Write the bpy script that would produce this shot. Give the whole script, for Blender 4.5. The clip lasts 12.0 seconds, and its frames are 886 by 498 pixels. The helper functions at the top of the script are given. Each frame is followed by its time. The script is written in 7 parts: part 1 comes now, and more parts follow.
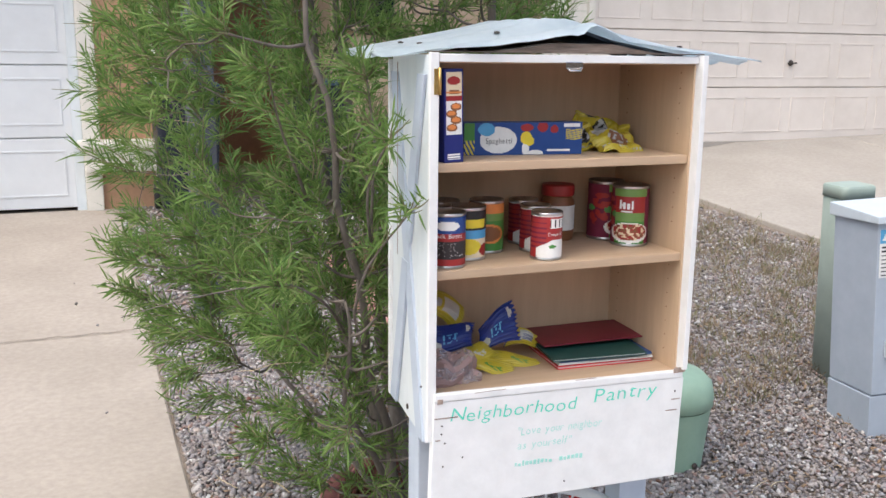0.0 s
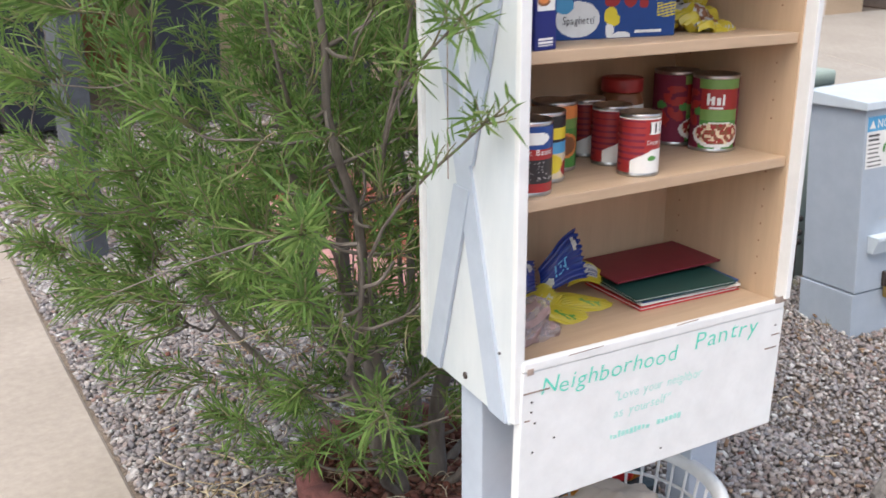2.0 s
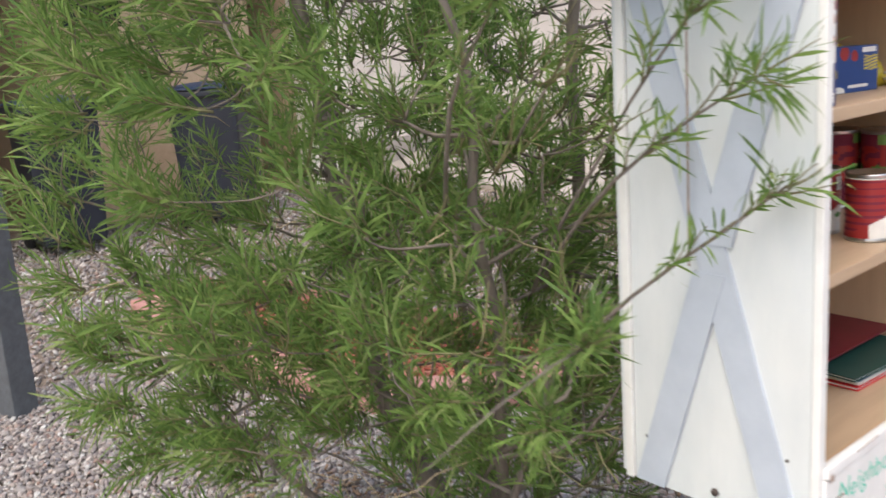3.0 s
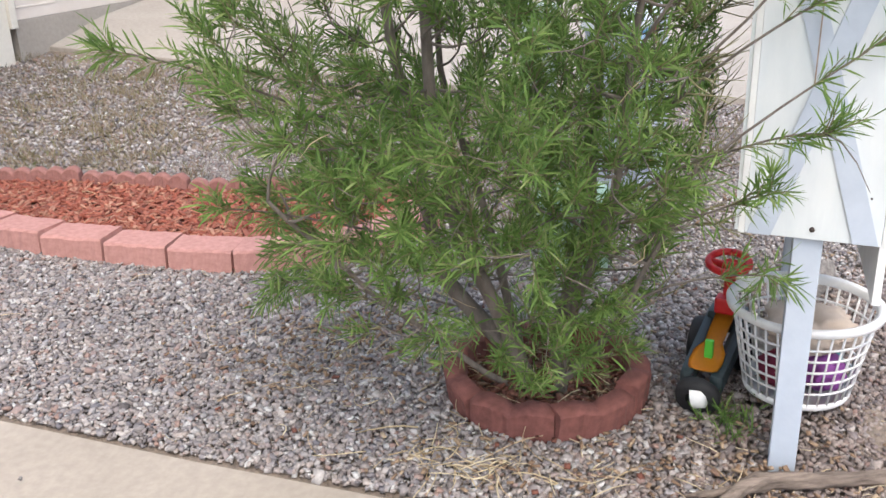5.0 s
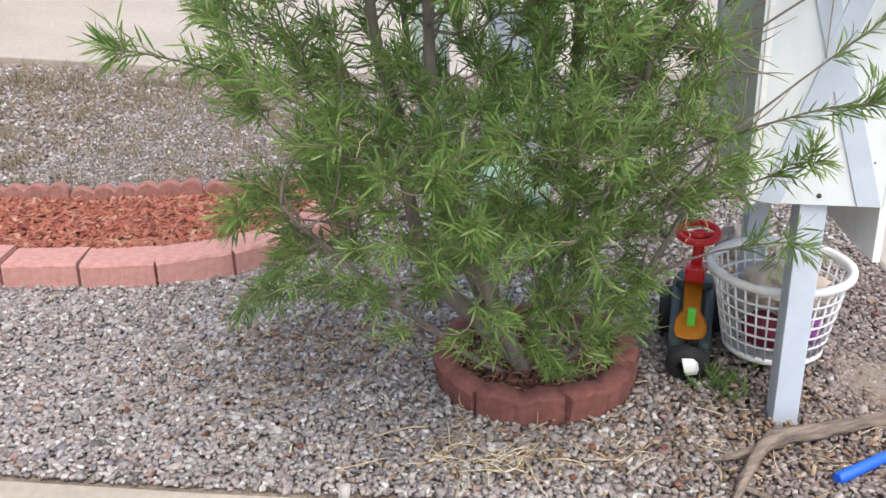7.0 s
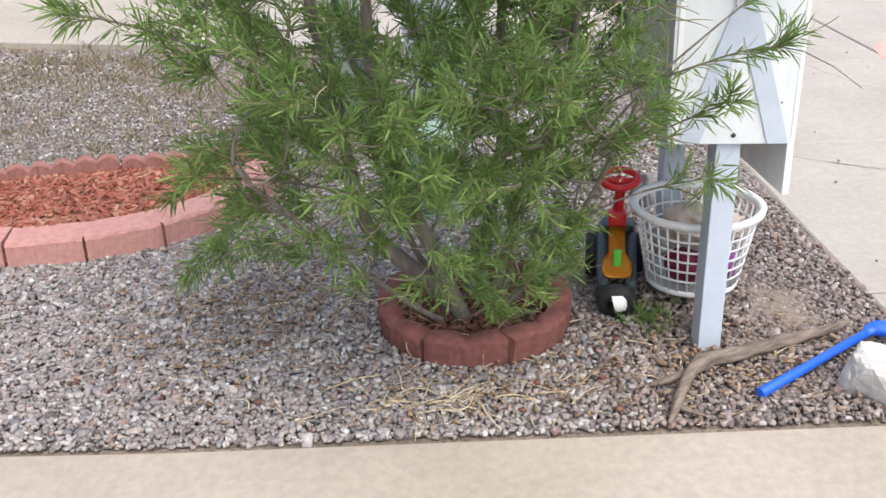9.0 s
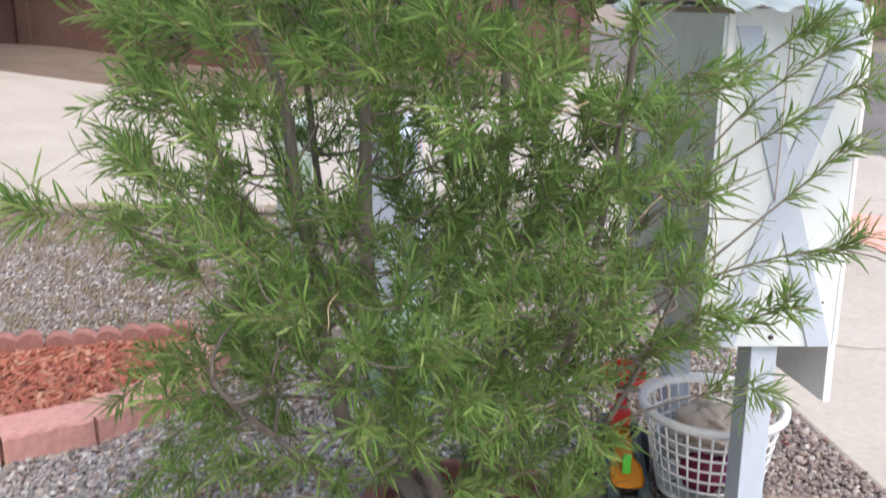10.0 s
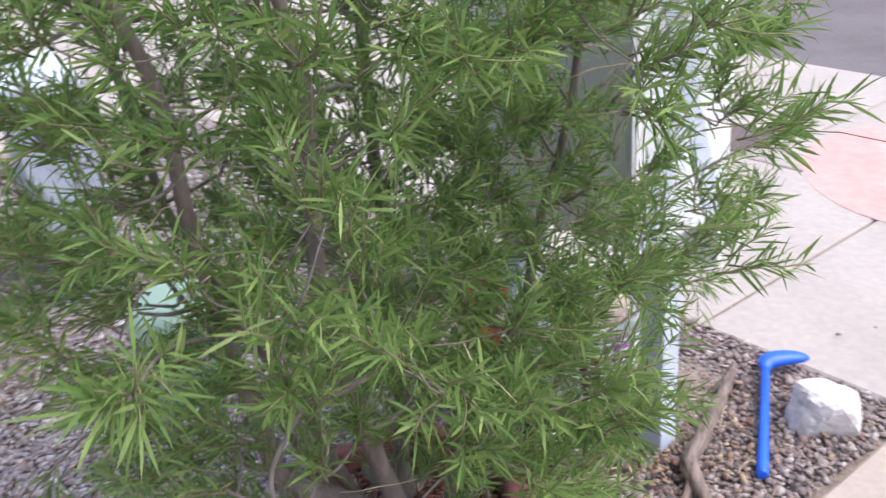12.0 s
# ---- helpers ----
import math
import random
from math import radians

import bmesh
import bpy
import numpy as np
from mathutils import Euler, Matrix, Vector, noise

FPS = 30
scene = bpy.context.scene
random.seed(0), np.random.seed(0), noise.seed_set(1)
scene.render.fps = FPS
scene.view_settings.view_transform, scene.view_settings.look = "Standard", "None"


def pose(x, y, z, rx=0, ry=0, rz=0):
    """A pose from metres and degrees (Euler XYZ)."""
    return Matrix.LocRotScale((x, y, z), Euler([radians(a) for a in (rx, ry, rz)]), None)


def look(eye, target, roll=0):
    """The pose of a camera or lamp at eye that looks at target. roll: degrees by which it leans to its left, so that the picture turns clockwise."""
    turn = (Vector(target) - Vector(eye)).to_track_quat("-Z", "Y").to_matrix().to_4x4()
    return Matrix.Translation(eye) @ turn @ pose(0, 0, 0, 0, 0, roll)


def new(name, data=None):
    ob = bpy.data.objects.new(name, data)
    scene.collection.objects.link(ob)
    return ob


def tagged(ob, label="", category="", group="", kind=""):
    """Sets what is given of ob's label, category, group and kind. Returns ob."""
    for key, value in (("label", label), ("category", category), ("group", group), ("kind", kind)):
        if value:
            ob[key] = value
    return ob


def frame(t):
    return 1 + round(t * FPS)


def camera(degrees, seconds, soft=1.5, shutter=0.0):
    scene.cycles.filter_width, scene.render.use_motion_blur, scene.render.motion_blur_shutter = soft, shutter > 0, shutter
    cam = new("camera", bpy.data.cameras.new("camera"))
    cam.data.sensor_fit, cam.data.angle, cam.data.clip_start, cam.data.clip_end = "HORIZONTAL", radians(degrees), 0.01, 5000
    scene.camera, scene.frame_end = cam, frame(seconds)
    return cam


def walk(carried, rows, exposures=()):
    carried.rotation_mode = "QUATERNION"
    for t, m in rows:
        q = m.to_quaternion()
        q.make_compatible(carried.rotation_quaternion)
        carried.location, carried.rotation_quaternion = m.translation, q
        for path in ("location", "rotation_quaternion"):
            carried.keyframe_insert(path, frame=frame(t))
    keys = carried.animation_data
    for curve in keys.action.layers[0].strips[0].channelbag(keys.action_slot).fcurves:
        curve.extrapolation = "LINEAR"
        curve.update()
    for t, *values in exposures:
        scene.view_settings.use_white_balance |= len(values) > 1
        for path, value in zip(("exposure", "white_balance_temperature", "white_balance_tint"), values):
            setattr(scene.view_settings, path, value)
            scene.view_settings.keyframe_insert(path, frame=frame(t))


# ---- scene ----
cam = camera(51.4, 12.0, soft=1.5, shutter=0.3)
PATH = [
    (0, -0.628, -1.608, 1.403, -21.73, -12.02, 0.70),
    (0.5, -0.686, -1.585, 1.404, -23.41, -12.27, -1.06),
    (1, -0.725, -1.501, 1.394, -25.92, -14.05, -2.09),
    (1.5, -0.720, -1.278, 1.353, -27.07, -15.36, -1.82),
    (2, -0.766, -1.015, 1.327, -31.69, -17.79, -0.40),
    (2.5, -0.983, -0.770, 1.323, -38.80, -19.03, -2.97),
    (3, -1.085, -0.492, 1.297, -42.51, -12.05, -3.94),
    (3.5, -1.258, -0.181, 1.352, -50.95, -14.58, -3.94),
    (3.7, -1.414, -0.085, 1.287, -56.36, -15.24, -2.46),
    (5.5, -2.175, 0.391, 1.406, -73.43, -22.13, -1.80),
    (6, -2.163, 0.541, 1.372, -77.82, -22.47, -1.39),
    (6.5, -2.134, 0.701, 1.388, -81.15, -22.31, -1.30),
    (8.5, -2.299, 0.896, 1.400, -88.73, -23.55, -2.31),
    (9, -2.282, 0.923, 1.387, -90.32, -24.09, -2.02),
    (9.5, -2.079, 0.989, 1.394, -91.32, -22.65, -1.07),
    (10, -1.926, 1.126, 1.414, -96.20, -15.10, 0.17),
    (10.5, -1.880, 1.396, 1.443, -101.90, -12.20, -2.36),
    (11, -1.777, 1.526, 1.505, -108.98, -15.12, -2.88),
    (11.5, -1.480, 1.680, 1.528, -114.11, -21.89, -5.32),
    (12, -1.219, 1.806, 1.548, -127.79, -24.56, -4.62),
]
walk(cam, [(t, pose(x, y, z, 90 + p, 0, yaw) @ pose(0, 0, 0, 0, 0, r)) for t, x, y, z, yaw, p, r in PATH],
     exposures=[(0.0, 0.86, 6000, 6), (2.5, 0.86, 6050, 6), (3.0, 0.84, 6300, 7), (3.5, 0.86, 6200, 10), (5.5, 1.00, 6000, 6), (8.5, 1.00, 6000, 6), (10.0, 1.05, 6000, 7), (10.5, 1.04, 5950, 7), (11.0, 1.11, 5850, 9), (11.5, 1.15, 5800, 11), (12.0, 1.18, 5700, 15)])

# ---- sky and sun: a bright, thinly veiled day ----
world = bpy.data.worlds.new("world")
scene.world = world
world.use_nodes = True
wn = world.node_tree
sky = wn.nodes.new("ShaderNodeTexSky")
sky.sky_type = "NISHITA"
sky.sun_disc = False
sky.sun_elevation, sky.sun_rotation = radians(60), radians(243)
sky.air_density, sky.dust_density, sky.ozone_density = 1.0, 6.0, 0.4
wn.links.new(sky.outputs[0], wn.nodes["Background"].inputs[0])
wn.nodes["Background"].inputs[1].default_value = 0.15
sun = new("sun", bpy.data.lights.new("sun", "SUN"))
sun.data.energy, sun.data.angle, sun.data.color = 0.56, radians(172), (1.0, 0.95, 0.87)
sun.matrix_world = look((-7.0, -3.6, 14), (0, 0, 0))


# ---- materials ----
def material(name, a, b=None, scale=12.0, rough=0.7, metal=0.0, bump=0.0, bscale=120.0, stain=0.0, stretch=(1, 1, 1),
             stops=None, rand="", alpha=1.0, trans=0.0, spec=0.5, dist=0.004, thin=0.0):
    """A surface of two tones mixed by grain, with slow stains over it and fine relief."""
    m = bpy.data.materials.new(name)
    m.use_nodes = True
    nt = m.node_tree
    bsdf = nt.nodes["Principled BSDF"]
    L = nt.links.new
    tc = nt.nodes.new("ShaderNodeTexCoord")
    mp = nt.nodes.new("ShaderNodeMapping")
    mp.inputs["Scale"].default_value = stretch
    L(tc.outputs["Object"], mp.inputs[0])
    n1 = nt.nodes.new("ShaderNodeTexNoise")
    n1.inputs["Scale"].default_value, n1.inputs["Detail"].default_value = scale, 6
    n1.inputs["Roughness"].default_value = 0.65
    L(mp.outputs[0], n1.inputs[0])
    b = b or tuple(v * 0.8 for v in a)
    if rand:
        src = nt.nodes.new("ShaderNodeNewGeometry" if rand == "island" else "ShaderNodeObjectInfo")
        out = src.outputs["Random Per Island" if rand == "island" else "Random"]
        ramp = nt.nodes.new("ShaderNodeValToRGB")
        cols = stops or [a, b]
        e = ramp.color_ramp.elements
        while len(e) < len(cols):
            e.new(0.5)
        for i, c in enumerate(cols):
            e[i].position, e[i].color = i / max(1, len(cols) - 1), (*c, 1)
        L(out, ramp.inputs[0])
        base = ramp.outputs[0]
        mixer = nt.nodes.new("ShaderNodeMix")
        mixer.data_type, mixer.blend_type = "RGBA", "MULTIPLY"
        mixer.inputs["Factor"].default_value = 0.7
        g = nt.nodes.new("ShaderNodeValToRGB")
        g.color_ramp.elements[0].position, g.color_ramp.elements[0].color = 0.3, (0.6, 0.6, 0.6, 1)
        g.color_ramp.elements[1].position, g.color_ramp.elements[1].color = 0.7, (1.15, 1.15, 1.15, 1)
        L(n1.outputs[0], g.inputs[0])
        L(base, mixer.inputs[6])
        L(g.outputs[0], mixer.inputs[7])
        col = mixer.outputs[2]
    else:
        ramp = nt.nodes.new("ShaderNodeValToRGB")
        ramp.color_ramp.elements[0].position, ramp.color_ramp.elements[0].color = 0.35, (*b, 1)
        ramp.color_ramp.elements[1].position, ramp.color_ramp.elements[1].color = 0.65, (*a, 1)
        L(n1.outputs[0], ramp.inputs[0])
        col = ramp.outputs[0]
    if stain:
        n2 = nt.nodes.new("ShaderNodeTexNoise")
        n2.inputs["Scale"].default_value, n2.inputs["Detail"].default_value = 1.7, 5
        L(tc.outputs["Object"], n2.inputs[0])
        r2 = nt.nodes.new("ShaderNodeValToRGB")
        r2.color_ramp.elements[0].position, r2.color_ramp.elements[0].color = 0.35, (1 - stain, 1 - stain * 1.05, 1 - stain * 1.15, 1)
        r2.color_ramp.elements[1].position, r2.color_ramp.elements[1].color = 0.62, (1, 1, 1, 1)
        L(n2.outputs[0], r2.inputs[0])
        mx = nt.nodes.new("ShaderNodeMix")
        mx.data_type, mx.blend_type = "RGBA", "MULTIPLY"
        mx.inputs["Factor"].default_value = 1.0
        L(col, mx.inputs[6])
        L(r2.outputs[0], mx.inputs[7])
        col = mx.outputs[2]
    L(col, bsdf.inputs["Base Color"])
    bsdf.inputs["Roughness"].default_value, bsdf.inputs["Metallic"].default_value = rough, metal
    bsdf.inputs["Specular IOR Level"].default_value = spec
    bsdf.inputs["Alpha"].default_value = alpha
    if thin:
        tr, mixs = nt.nodes.new("ShaderNodeBsdfTranslucent"), nt.nodes.new("ShaderNodeMixShader")
        L(col, tr.inputs[0])
        mixs.inputs[0].default_value = thin
        L(bsdf.outputs[0], mixs.inputs[1])
        L(tr.outputs[0], mixs.inputs[2])
        L(mixs.outputs[0], nt.nodes["Material Output"].inputs[0])
    bsdf.inputs["Transmission Weight"].default_value = trans
    if bump:
        n3 = nt.nodes.new("ShaderNodeTexNoise")
        n3.inputs["Scale"].default_value, n3.inputs["Detail"].default_value = bscale, 4
        L(mp.outputs[0], n3.inputs[0])
        bn = nt.nodes.new("ShaderNodeBump")
        bn.inputs["Strength"].default_value, bn.inputs["Distance"].default_value = bump, dist
        L(n3.outputs[0], bn.inputs["Height"])
        L(bn.outputs[0], bsdf.inputs["Normal"])
    return m


M = {}
M["concrete"] = material("concrete", (0.428, 0.370, 0.312), (0.364, 0.314, 0.264), 34, 0.9, bump=0.25, bscale=260, stain=0.13, dist=0.002)
M["concrete_pale"] = material("concrete_pale", (0.405, 0.366, 0.322), (0.35, 0.316, 0.28), 30, 0.9, bump=0.25, bscale=260, stain=0.10, dist=0.002)
M["asphalt"] = material("asphalt", (0.17, 0.15, 0.15), (0.11, 0.10, 0.10), 60, 0.95, bump=0.5, bscale=300, stain=0.2)
M["dirt"] = material("dirt", (0.30, 0.24, 0.19), (0.17, 0.14, 0.115), 55, 1.0, bump=0.9, bscale=90, stain=0.25, dist=0.01)
M["dirt_red"] = material("dirt_red", (0.18, 0.125, 0.092), (0.12, 0.085, 0.064), 20, 1.0, bump=0.8, bscale=60, stain=0.2, dist=0.01)
M["strip"] = material("dark_gravel", (0.16, 0.125, 0.115), (0.09, 0.07, 0.065), 60, 1.0, bump=0.9, bscale=70, stain=0.2, dist=0.01)
M["paint_pink"] = material("faded_red_paint", (0.72, 0.36, 0.32), (0.64, 0.30, 0.26), 14, 0.85, stain=0.12)
STONES = [(0.108, 0.095, 0.094), (0.299, 0.259, 0.245), (0.382, 0.341, 0.321), (0.240, 0.213, 0.208), (0.498, 0.464, 0.443), (0.332, 0.272, 0.243),
          (0.175, 0.166, 0.183), (0.406, 0.345, 0.308), (0.597, 0.587, 0.574), (0.207, 0.183, 0.178), (0.341, 0.324, 0.334), (0.299, 0.196, 0.161),
          (0.316, 0.294, 0.287), (0.258, 0.226, 0.234)]
SOILED = [(0.089, 0.071, 0.065), (0.222, 0.179, 0.160), (0.293, 0.245, 0.221), (0.178, 0.142, 0.128), (0.364, 0.310, 0.279), (0.249, 0.182, 0.154),
          (0.142, 0.123, 0.125), (0.311, 0.242, 0.206), (0.461, 0.419, 0.390), (0.151, 0.121, 0.111), (0.266, 0.228, 0.223), (0.231, 0.137, 0.110)]
M["gravel"] = material("gravel", STONES[0], scale=150, rough=0.85, rand="island", stops=STONES, bump=0.2, bscale=400, dist=0.001)
M["gravel_soiled"] = material("soiled_gravel", SOILED[0], scale=150, rough=0.9, rand="island", stops=SOILED, bump=0.2, bscale=400, dist=0.001)
M["mulch_old"] = material("faded_mulch", (0.2, 0.09, 0.06), scale=140, rough=0.95, rand="island", bump=0.3, bscale=300, dist=0.001,
                          stops=[(0.10, 0.035, 0.025), (0.20, 0.075, 0.05), (0.15, 0.06, 0.042), (0.26, 0.12, 0.085), (0.12, 0.05, 0.035), (0.30, 0.20, 0.14)])
M["mulch"] = material("red_mulch", (0.3, 0.1, 0.05), scale=140, rough=0.95, rand="island", bump=0.3, bscale=300, dist=0.001,
                      stops=[(0.15, 0.045, 0.032), (0.35, 0.105, 0.065), (0.26, 0.072, 0.045), (0.40, 0.15, 0.10), (0.20, 0.062, 0.042), (0.46, 0.25, 0.17), (0.31, 0.09, 0.055)])
M["straw"] = material("dry_straw", (0.6, 0.5, 0.3), scale=60, rough=0.9, rand="island", stops=[(0.34, 0.24, 0.13), (0.52, 0.42, 0.26), (0.66, 0.57, 0.40), (0.44, 0.32, 0.2)])
M["weed"] = material("dry_weeds", (0.3, 0.2, 0.12), scale=60, rough=0.95, rand="island", stops=[(0.19, 0.13, 0.09), (0.27, 0.20, 0.14), (0.32, 0.265, 0.18), (0.20, 0.18, 0.095), (0.165, 0.185, 0.08)])
M["litter"] = material("brown_litter", (0.3, 0.2, 0.12), scale=60, rough=0.95, rand="island", stops=[(0.16, 0.10, 0.065), (0.26, 0.17, 0.11), (0.36, 0.26, 0.17), (0.21, 0.13, 0.08), (0.44, 0.34, 0.23)])
M["block_pink"] = material("pink_block", (0.53, 0.285, 0.255), (0.42, 0.215, 0.19), 40, 0.95, bump=0.5, bscale=200, stain=0.12)
M["block_red"] = material("red_block", (0.25, 0.098, 0.083), (0.17, 0.066, 0.056), 40, 0.95, bump=0.5, bscale=200, stain=0.15)
M["block_rim"] = material("weathered_red_block", (0.34, 0.165, 0.145), (0.25, 0.118, 0.102), 40, 0.95, bump=0.5, bscale=200, stain=0.15)
M["bark"] = material("bark", (0.21, 0.18, 0.155), (0.12, 0.10, 0.085), 30, 0.95, bump=0.7, bscale=120, stretch=(1, 1, 0.25))
M["deadwood"] = material("weathered_wood", (0.27, 0.215, 0.175), (0.085, 0.065, 0.052), 62, 0.95, bump=1.0, bscale=160, stretch=(0.10, 1, 1), dist=0.004)
M["leaf"] = material("narrow_leaves", (0.08, 0.16, 0.03), scale=30, rough=0.7, rand="island", spec=0.18, thin=0.42,
                     stops=[(0.106, 0.187, 0.055), (0.157, 0.261, 0.068), (0.207, 0.323, 0.083), (0.127, 0.206, 0.065), (0.189, 0.299, 0.081), (0.270, 0.380, 0.110), (0.141, 0.230, 0.062), (0.360, 0.438, 0.172)])
M["leaf_far"] = material("far_leaves", (0.06, 0.1, 0.03), scale=10, rough=0.7, rand="island", stops=[(0.035, 0.07, 0.02), (0.06, 0.11, 0.03), (0.09, 0.14, 0.04), (0.045, 0.08, 0.025)])
M["white"] = material("white_paint", (0.715, 0.75, 0.765), (0.635, 0.68, 0.705), 13, 0.62, bump=0.25, bscale=55, stain=0.09, stretch=(1, 1, 0.3))
M["offwhite"] = material("scuffed_white_paint", (0.80, 0.805, 0.80), (0.73, 0.735, 0.73), 18, 0.6, bump=0.12, bscale=60, stain=0.06)
M["bluegrey"] = material("pale_blue_paint", (0.50, 0.555, 0.64), (0.455, 0.51, 0.595), 16, 0.65, bump=0.15, bscale=70, stain=0.05)
M["edge"] = material("bare_edge", (0.42, 0.33, 0.28), (0.2, 0.15, 0.12), 40, 0.9)
M["oak"] = material("oak_veneer", (0.52, 0.378, 0.253), (0.45, 0.325, 0.215), 14, 0.5, bump=0.06, bscale=120, stain=0.08, stretch=(0.35, 3, 3))
M["oak_side"] = material("oak_veneer_upright", (0.575, 0.42, 0.28), (0.515, 0.375, 0.248), 14, 0.5, bump=0.06, bscale=120, stain=0.08, stretch=(3, 3, 0.35))
M["tin"] = material("painted_tin", (0.72, 0.785, 0.82), (0.61, 0.69, 0.74), 10, 0.45, metal=0.15, bump=0.15, bscale=50, stain=0.14)
M["steel"] = material("tin_plate", (0.62, 0.62, 0.62), (0.5, 0.5, 0.5), 60, 0.28, metal=1.0)
M["brass"] = material("brass", (0.62, 0.43, 0.16), (0.45, 0.3, 0.1), 40, 0.35, metal=1.0)
M["nail"] = material("rusty_nail", (0.06, 0.045, 0.04), (0.03, 0.025, 0.02), 40, 0.7)
M["ink"] = material("turquoise_ink", (0.10, 0.60, 0.45), (0.18, 0.66, 0.52), 60, 0.6)
M["ink_pale"] = material("faded_turquoise_ink", (0.30, 0.66, 0.57), (0.46, 0.74, 0.67), 120, 0.6)
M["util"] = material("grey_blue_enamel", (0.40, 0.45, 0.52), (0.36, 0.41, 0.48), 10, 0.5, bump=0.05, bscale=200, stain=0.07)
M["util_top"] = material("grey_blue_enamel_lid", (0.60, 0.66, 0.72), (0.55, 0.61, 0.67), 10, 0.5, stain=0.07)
M["green_plastic"] = material("pale_green_plastic", (0.33, 0.47, 0.35), (0.29, 0.42, 0.31), 10, 0.55, stain=0.08)
M["green_post"] = material("grey_green_plastic", (0.36, 0.43, 0.38), (0.32, 0.385, 0.34), 10, 0.6, stain=0.08)
M["stucco_tan"] = material("tan_stucco", (0.48, 0.29, 0.175), (0.42, 0.25, 0.15), 30, 0.95, bump=0.6, bscale=120, stain=0.06)
M["stucco_cream"] = material("cream_stucco", (0.76, 0.72, 0.64), (0.71, 0.67, 0.59), 30, 0.95, bump=0.4, bscale=120, stain=0.06)
M["stucco_sand"] = material("sand_stucco", (0.52, 0.39, 0.27), (0.46, 0.34, 0.23), 30, 0.95, bump=0.5, bscale=120, stain=0.06)
M["door_white"] = material("white_door_enamel", (0.72, 0.73, 0.74), (0.68, 0.69, 0.70), 6, 0.45, stain=0.05)
M["door_cream"] = material("cream_door_enamel", (0.74, 0.67, 0.61), (0.70, 0.63, 0.57), 6, 0.5, stain=0.07)
M["roof"] = material("roof_shingle", (0.26, 0.19, 0.15), (0.18, 0.13, 0.1), 20, 0.95, bump=0.6, bscale=40, stain=0.15)
M["brown_wall"] = material("brown_block_wall", (0.13, 0.072, 0.058), (0.10, 0.055, 0.043), 16, 0.95, bump=0.5, bscale=60, stain=0.2)
M["dark_glass"] = material("dark_glass", (0.02, 0.025, 0.03), (0.015, 0.02, 0.025), 4, 0.08)
M["bin_plastic"] = material("navy_plastic", (0.018, 0.022, 0.035), (0.013, 0.016, 0.026), 10, 0.45)
M["bin_lid"] = material("faded_blue_plastic", (0.055, 0.085, 0.17), (0.04, 0.065, 0.13), 10, 0.45)
M["post_grey"] = material("slate_post", (0.10, 0.11, 0.125), (0.075, 0.08, 0.09), 30, 0.8, bump=0.3, bscale=80)
M["rock"] = material("pale_rock", (0.66, 0.64, 0.62), (0.46, 0.44, 0.42), 14, 0.95, bump=0.8, bscale=40, dist=0.01)
M["rock_tan"] = material("mottled_rock", (0.32, 0.295, 0.275), (0.125, 0.115, 0.108), 22, 0.95, bump=0.9, bscale=60, dist=0.01)
M["rubber"] = material("black_rubber", (0.02, 0.02, 0.022), (0.012, 0.012, 0.014), 30, 0.75)
M["chrome"] = material("chrome", (0.7, 0.7, 0.7), (0.65, 0.65, 0.65), 10, 0.15, metal=1.0)
for key, col, rg in (("blue", (0.02, 0.12, 0.70), 0.4), ("toy_dark", (0.025, 0.04, 0.045), 0.5), ("red", (0.62, 0.02, 0.025), 0.4), ("orange", (0.80, 0.33, 0.02), 0.45), ("lime", (0.12, 0.55, 0.05), 0.45),
                     ("plastic_white", (0.80, 0.80, 0.80), 0.4), ("maroon", (0.17, 0.015, 0.045), 0.8), ("purple", (0.30, 0.08, 0.35), 0.7), ("teal", (0.1, 0.35, 0.42), 0.6),
                     ("navy", (0.012, 0.02, 0.16), 0.4), ("deep_blue", (0.015, 0.06, 0.24), 0.4), ("print_white", (0.80, 0.79, 0.76), 0.5), ("print_red", (0.32, 0.022, 0.022), 0.42), ("tomato_red", (0.36, 0.018, 0.015), 0.45),
                     ("print_yellow", (0.75, 0.60, 0.04), 0.4), ("print_green", (0.07, 0.24, 0.045), 0.45), ("print_lime", (0.17, 0.30, 0.075), 0.45), ("print_black", (0.02, 0.018, 0.02), 0.45),
                     ("print_orange", (0.70, 0.24, 0.06), 0.45), ("print_sky", (0.10, 0.36, 0.62), 0.45), ("print_cream", (0.74, 0.62, 0.42), 0.5), ("print_brown", (0.22, 0.09, 0.035), 0.5),
                     ("print_grey", (0.45, 0.44, 0.43), 0.5), ("folder_red", (0.18, 0.015, 0.030), 0.45), ("folder_green", (0.02, 0.07, 0.06), 0.5), ("foil_yellow", (0.50, 0.40, 0.03), 0.28),
                     ("foil_blue", (0.012, 0.03, 0.20), 0.25), ("foil_silver", (0.5, 0.5, 0.46), 0.3), ("cloth_tan", (0.56, 0.47, 0.39), 0.95), ("bread", (0.36, 0.25, 0.24), 0.8)):
    M[key] = material(key, col, tuple(v * 0.88 for v in col), 25, rg, stain=0.04)
M["bag_clear"] = material("clear_bag", (0.66, 0.58, 0.60), (0.46, 0.38, 0.41), 60, 0.25, alpha=0.4)


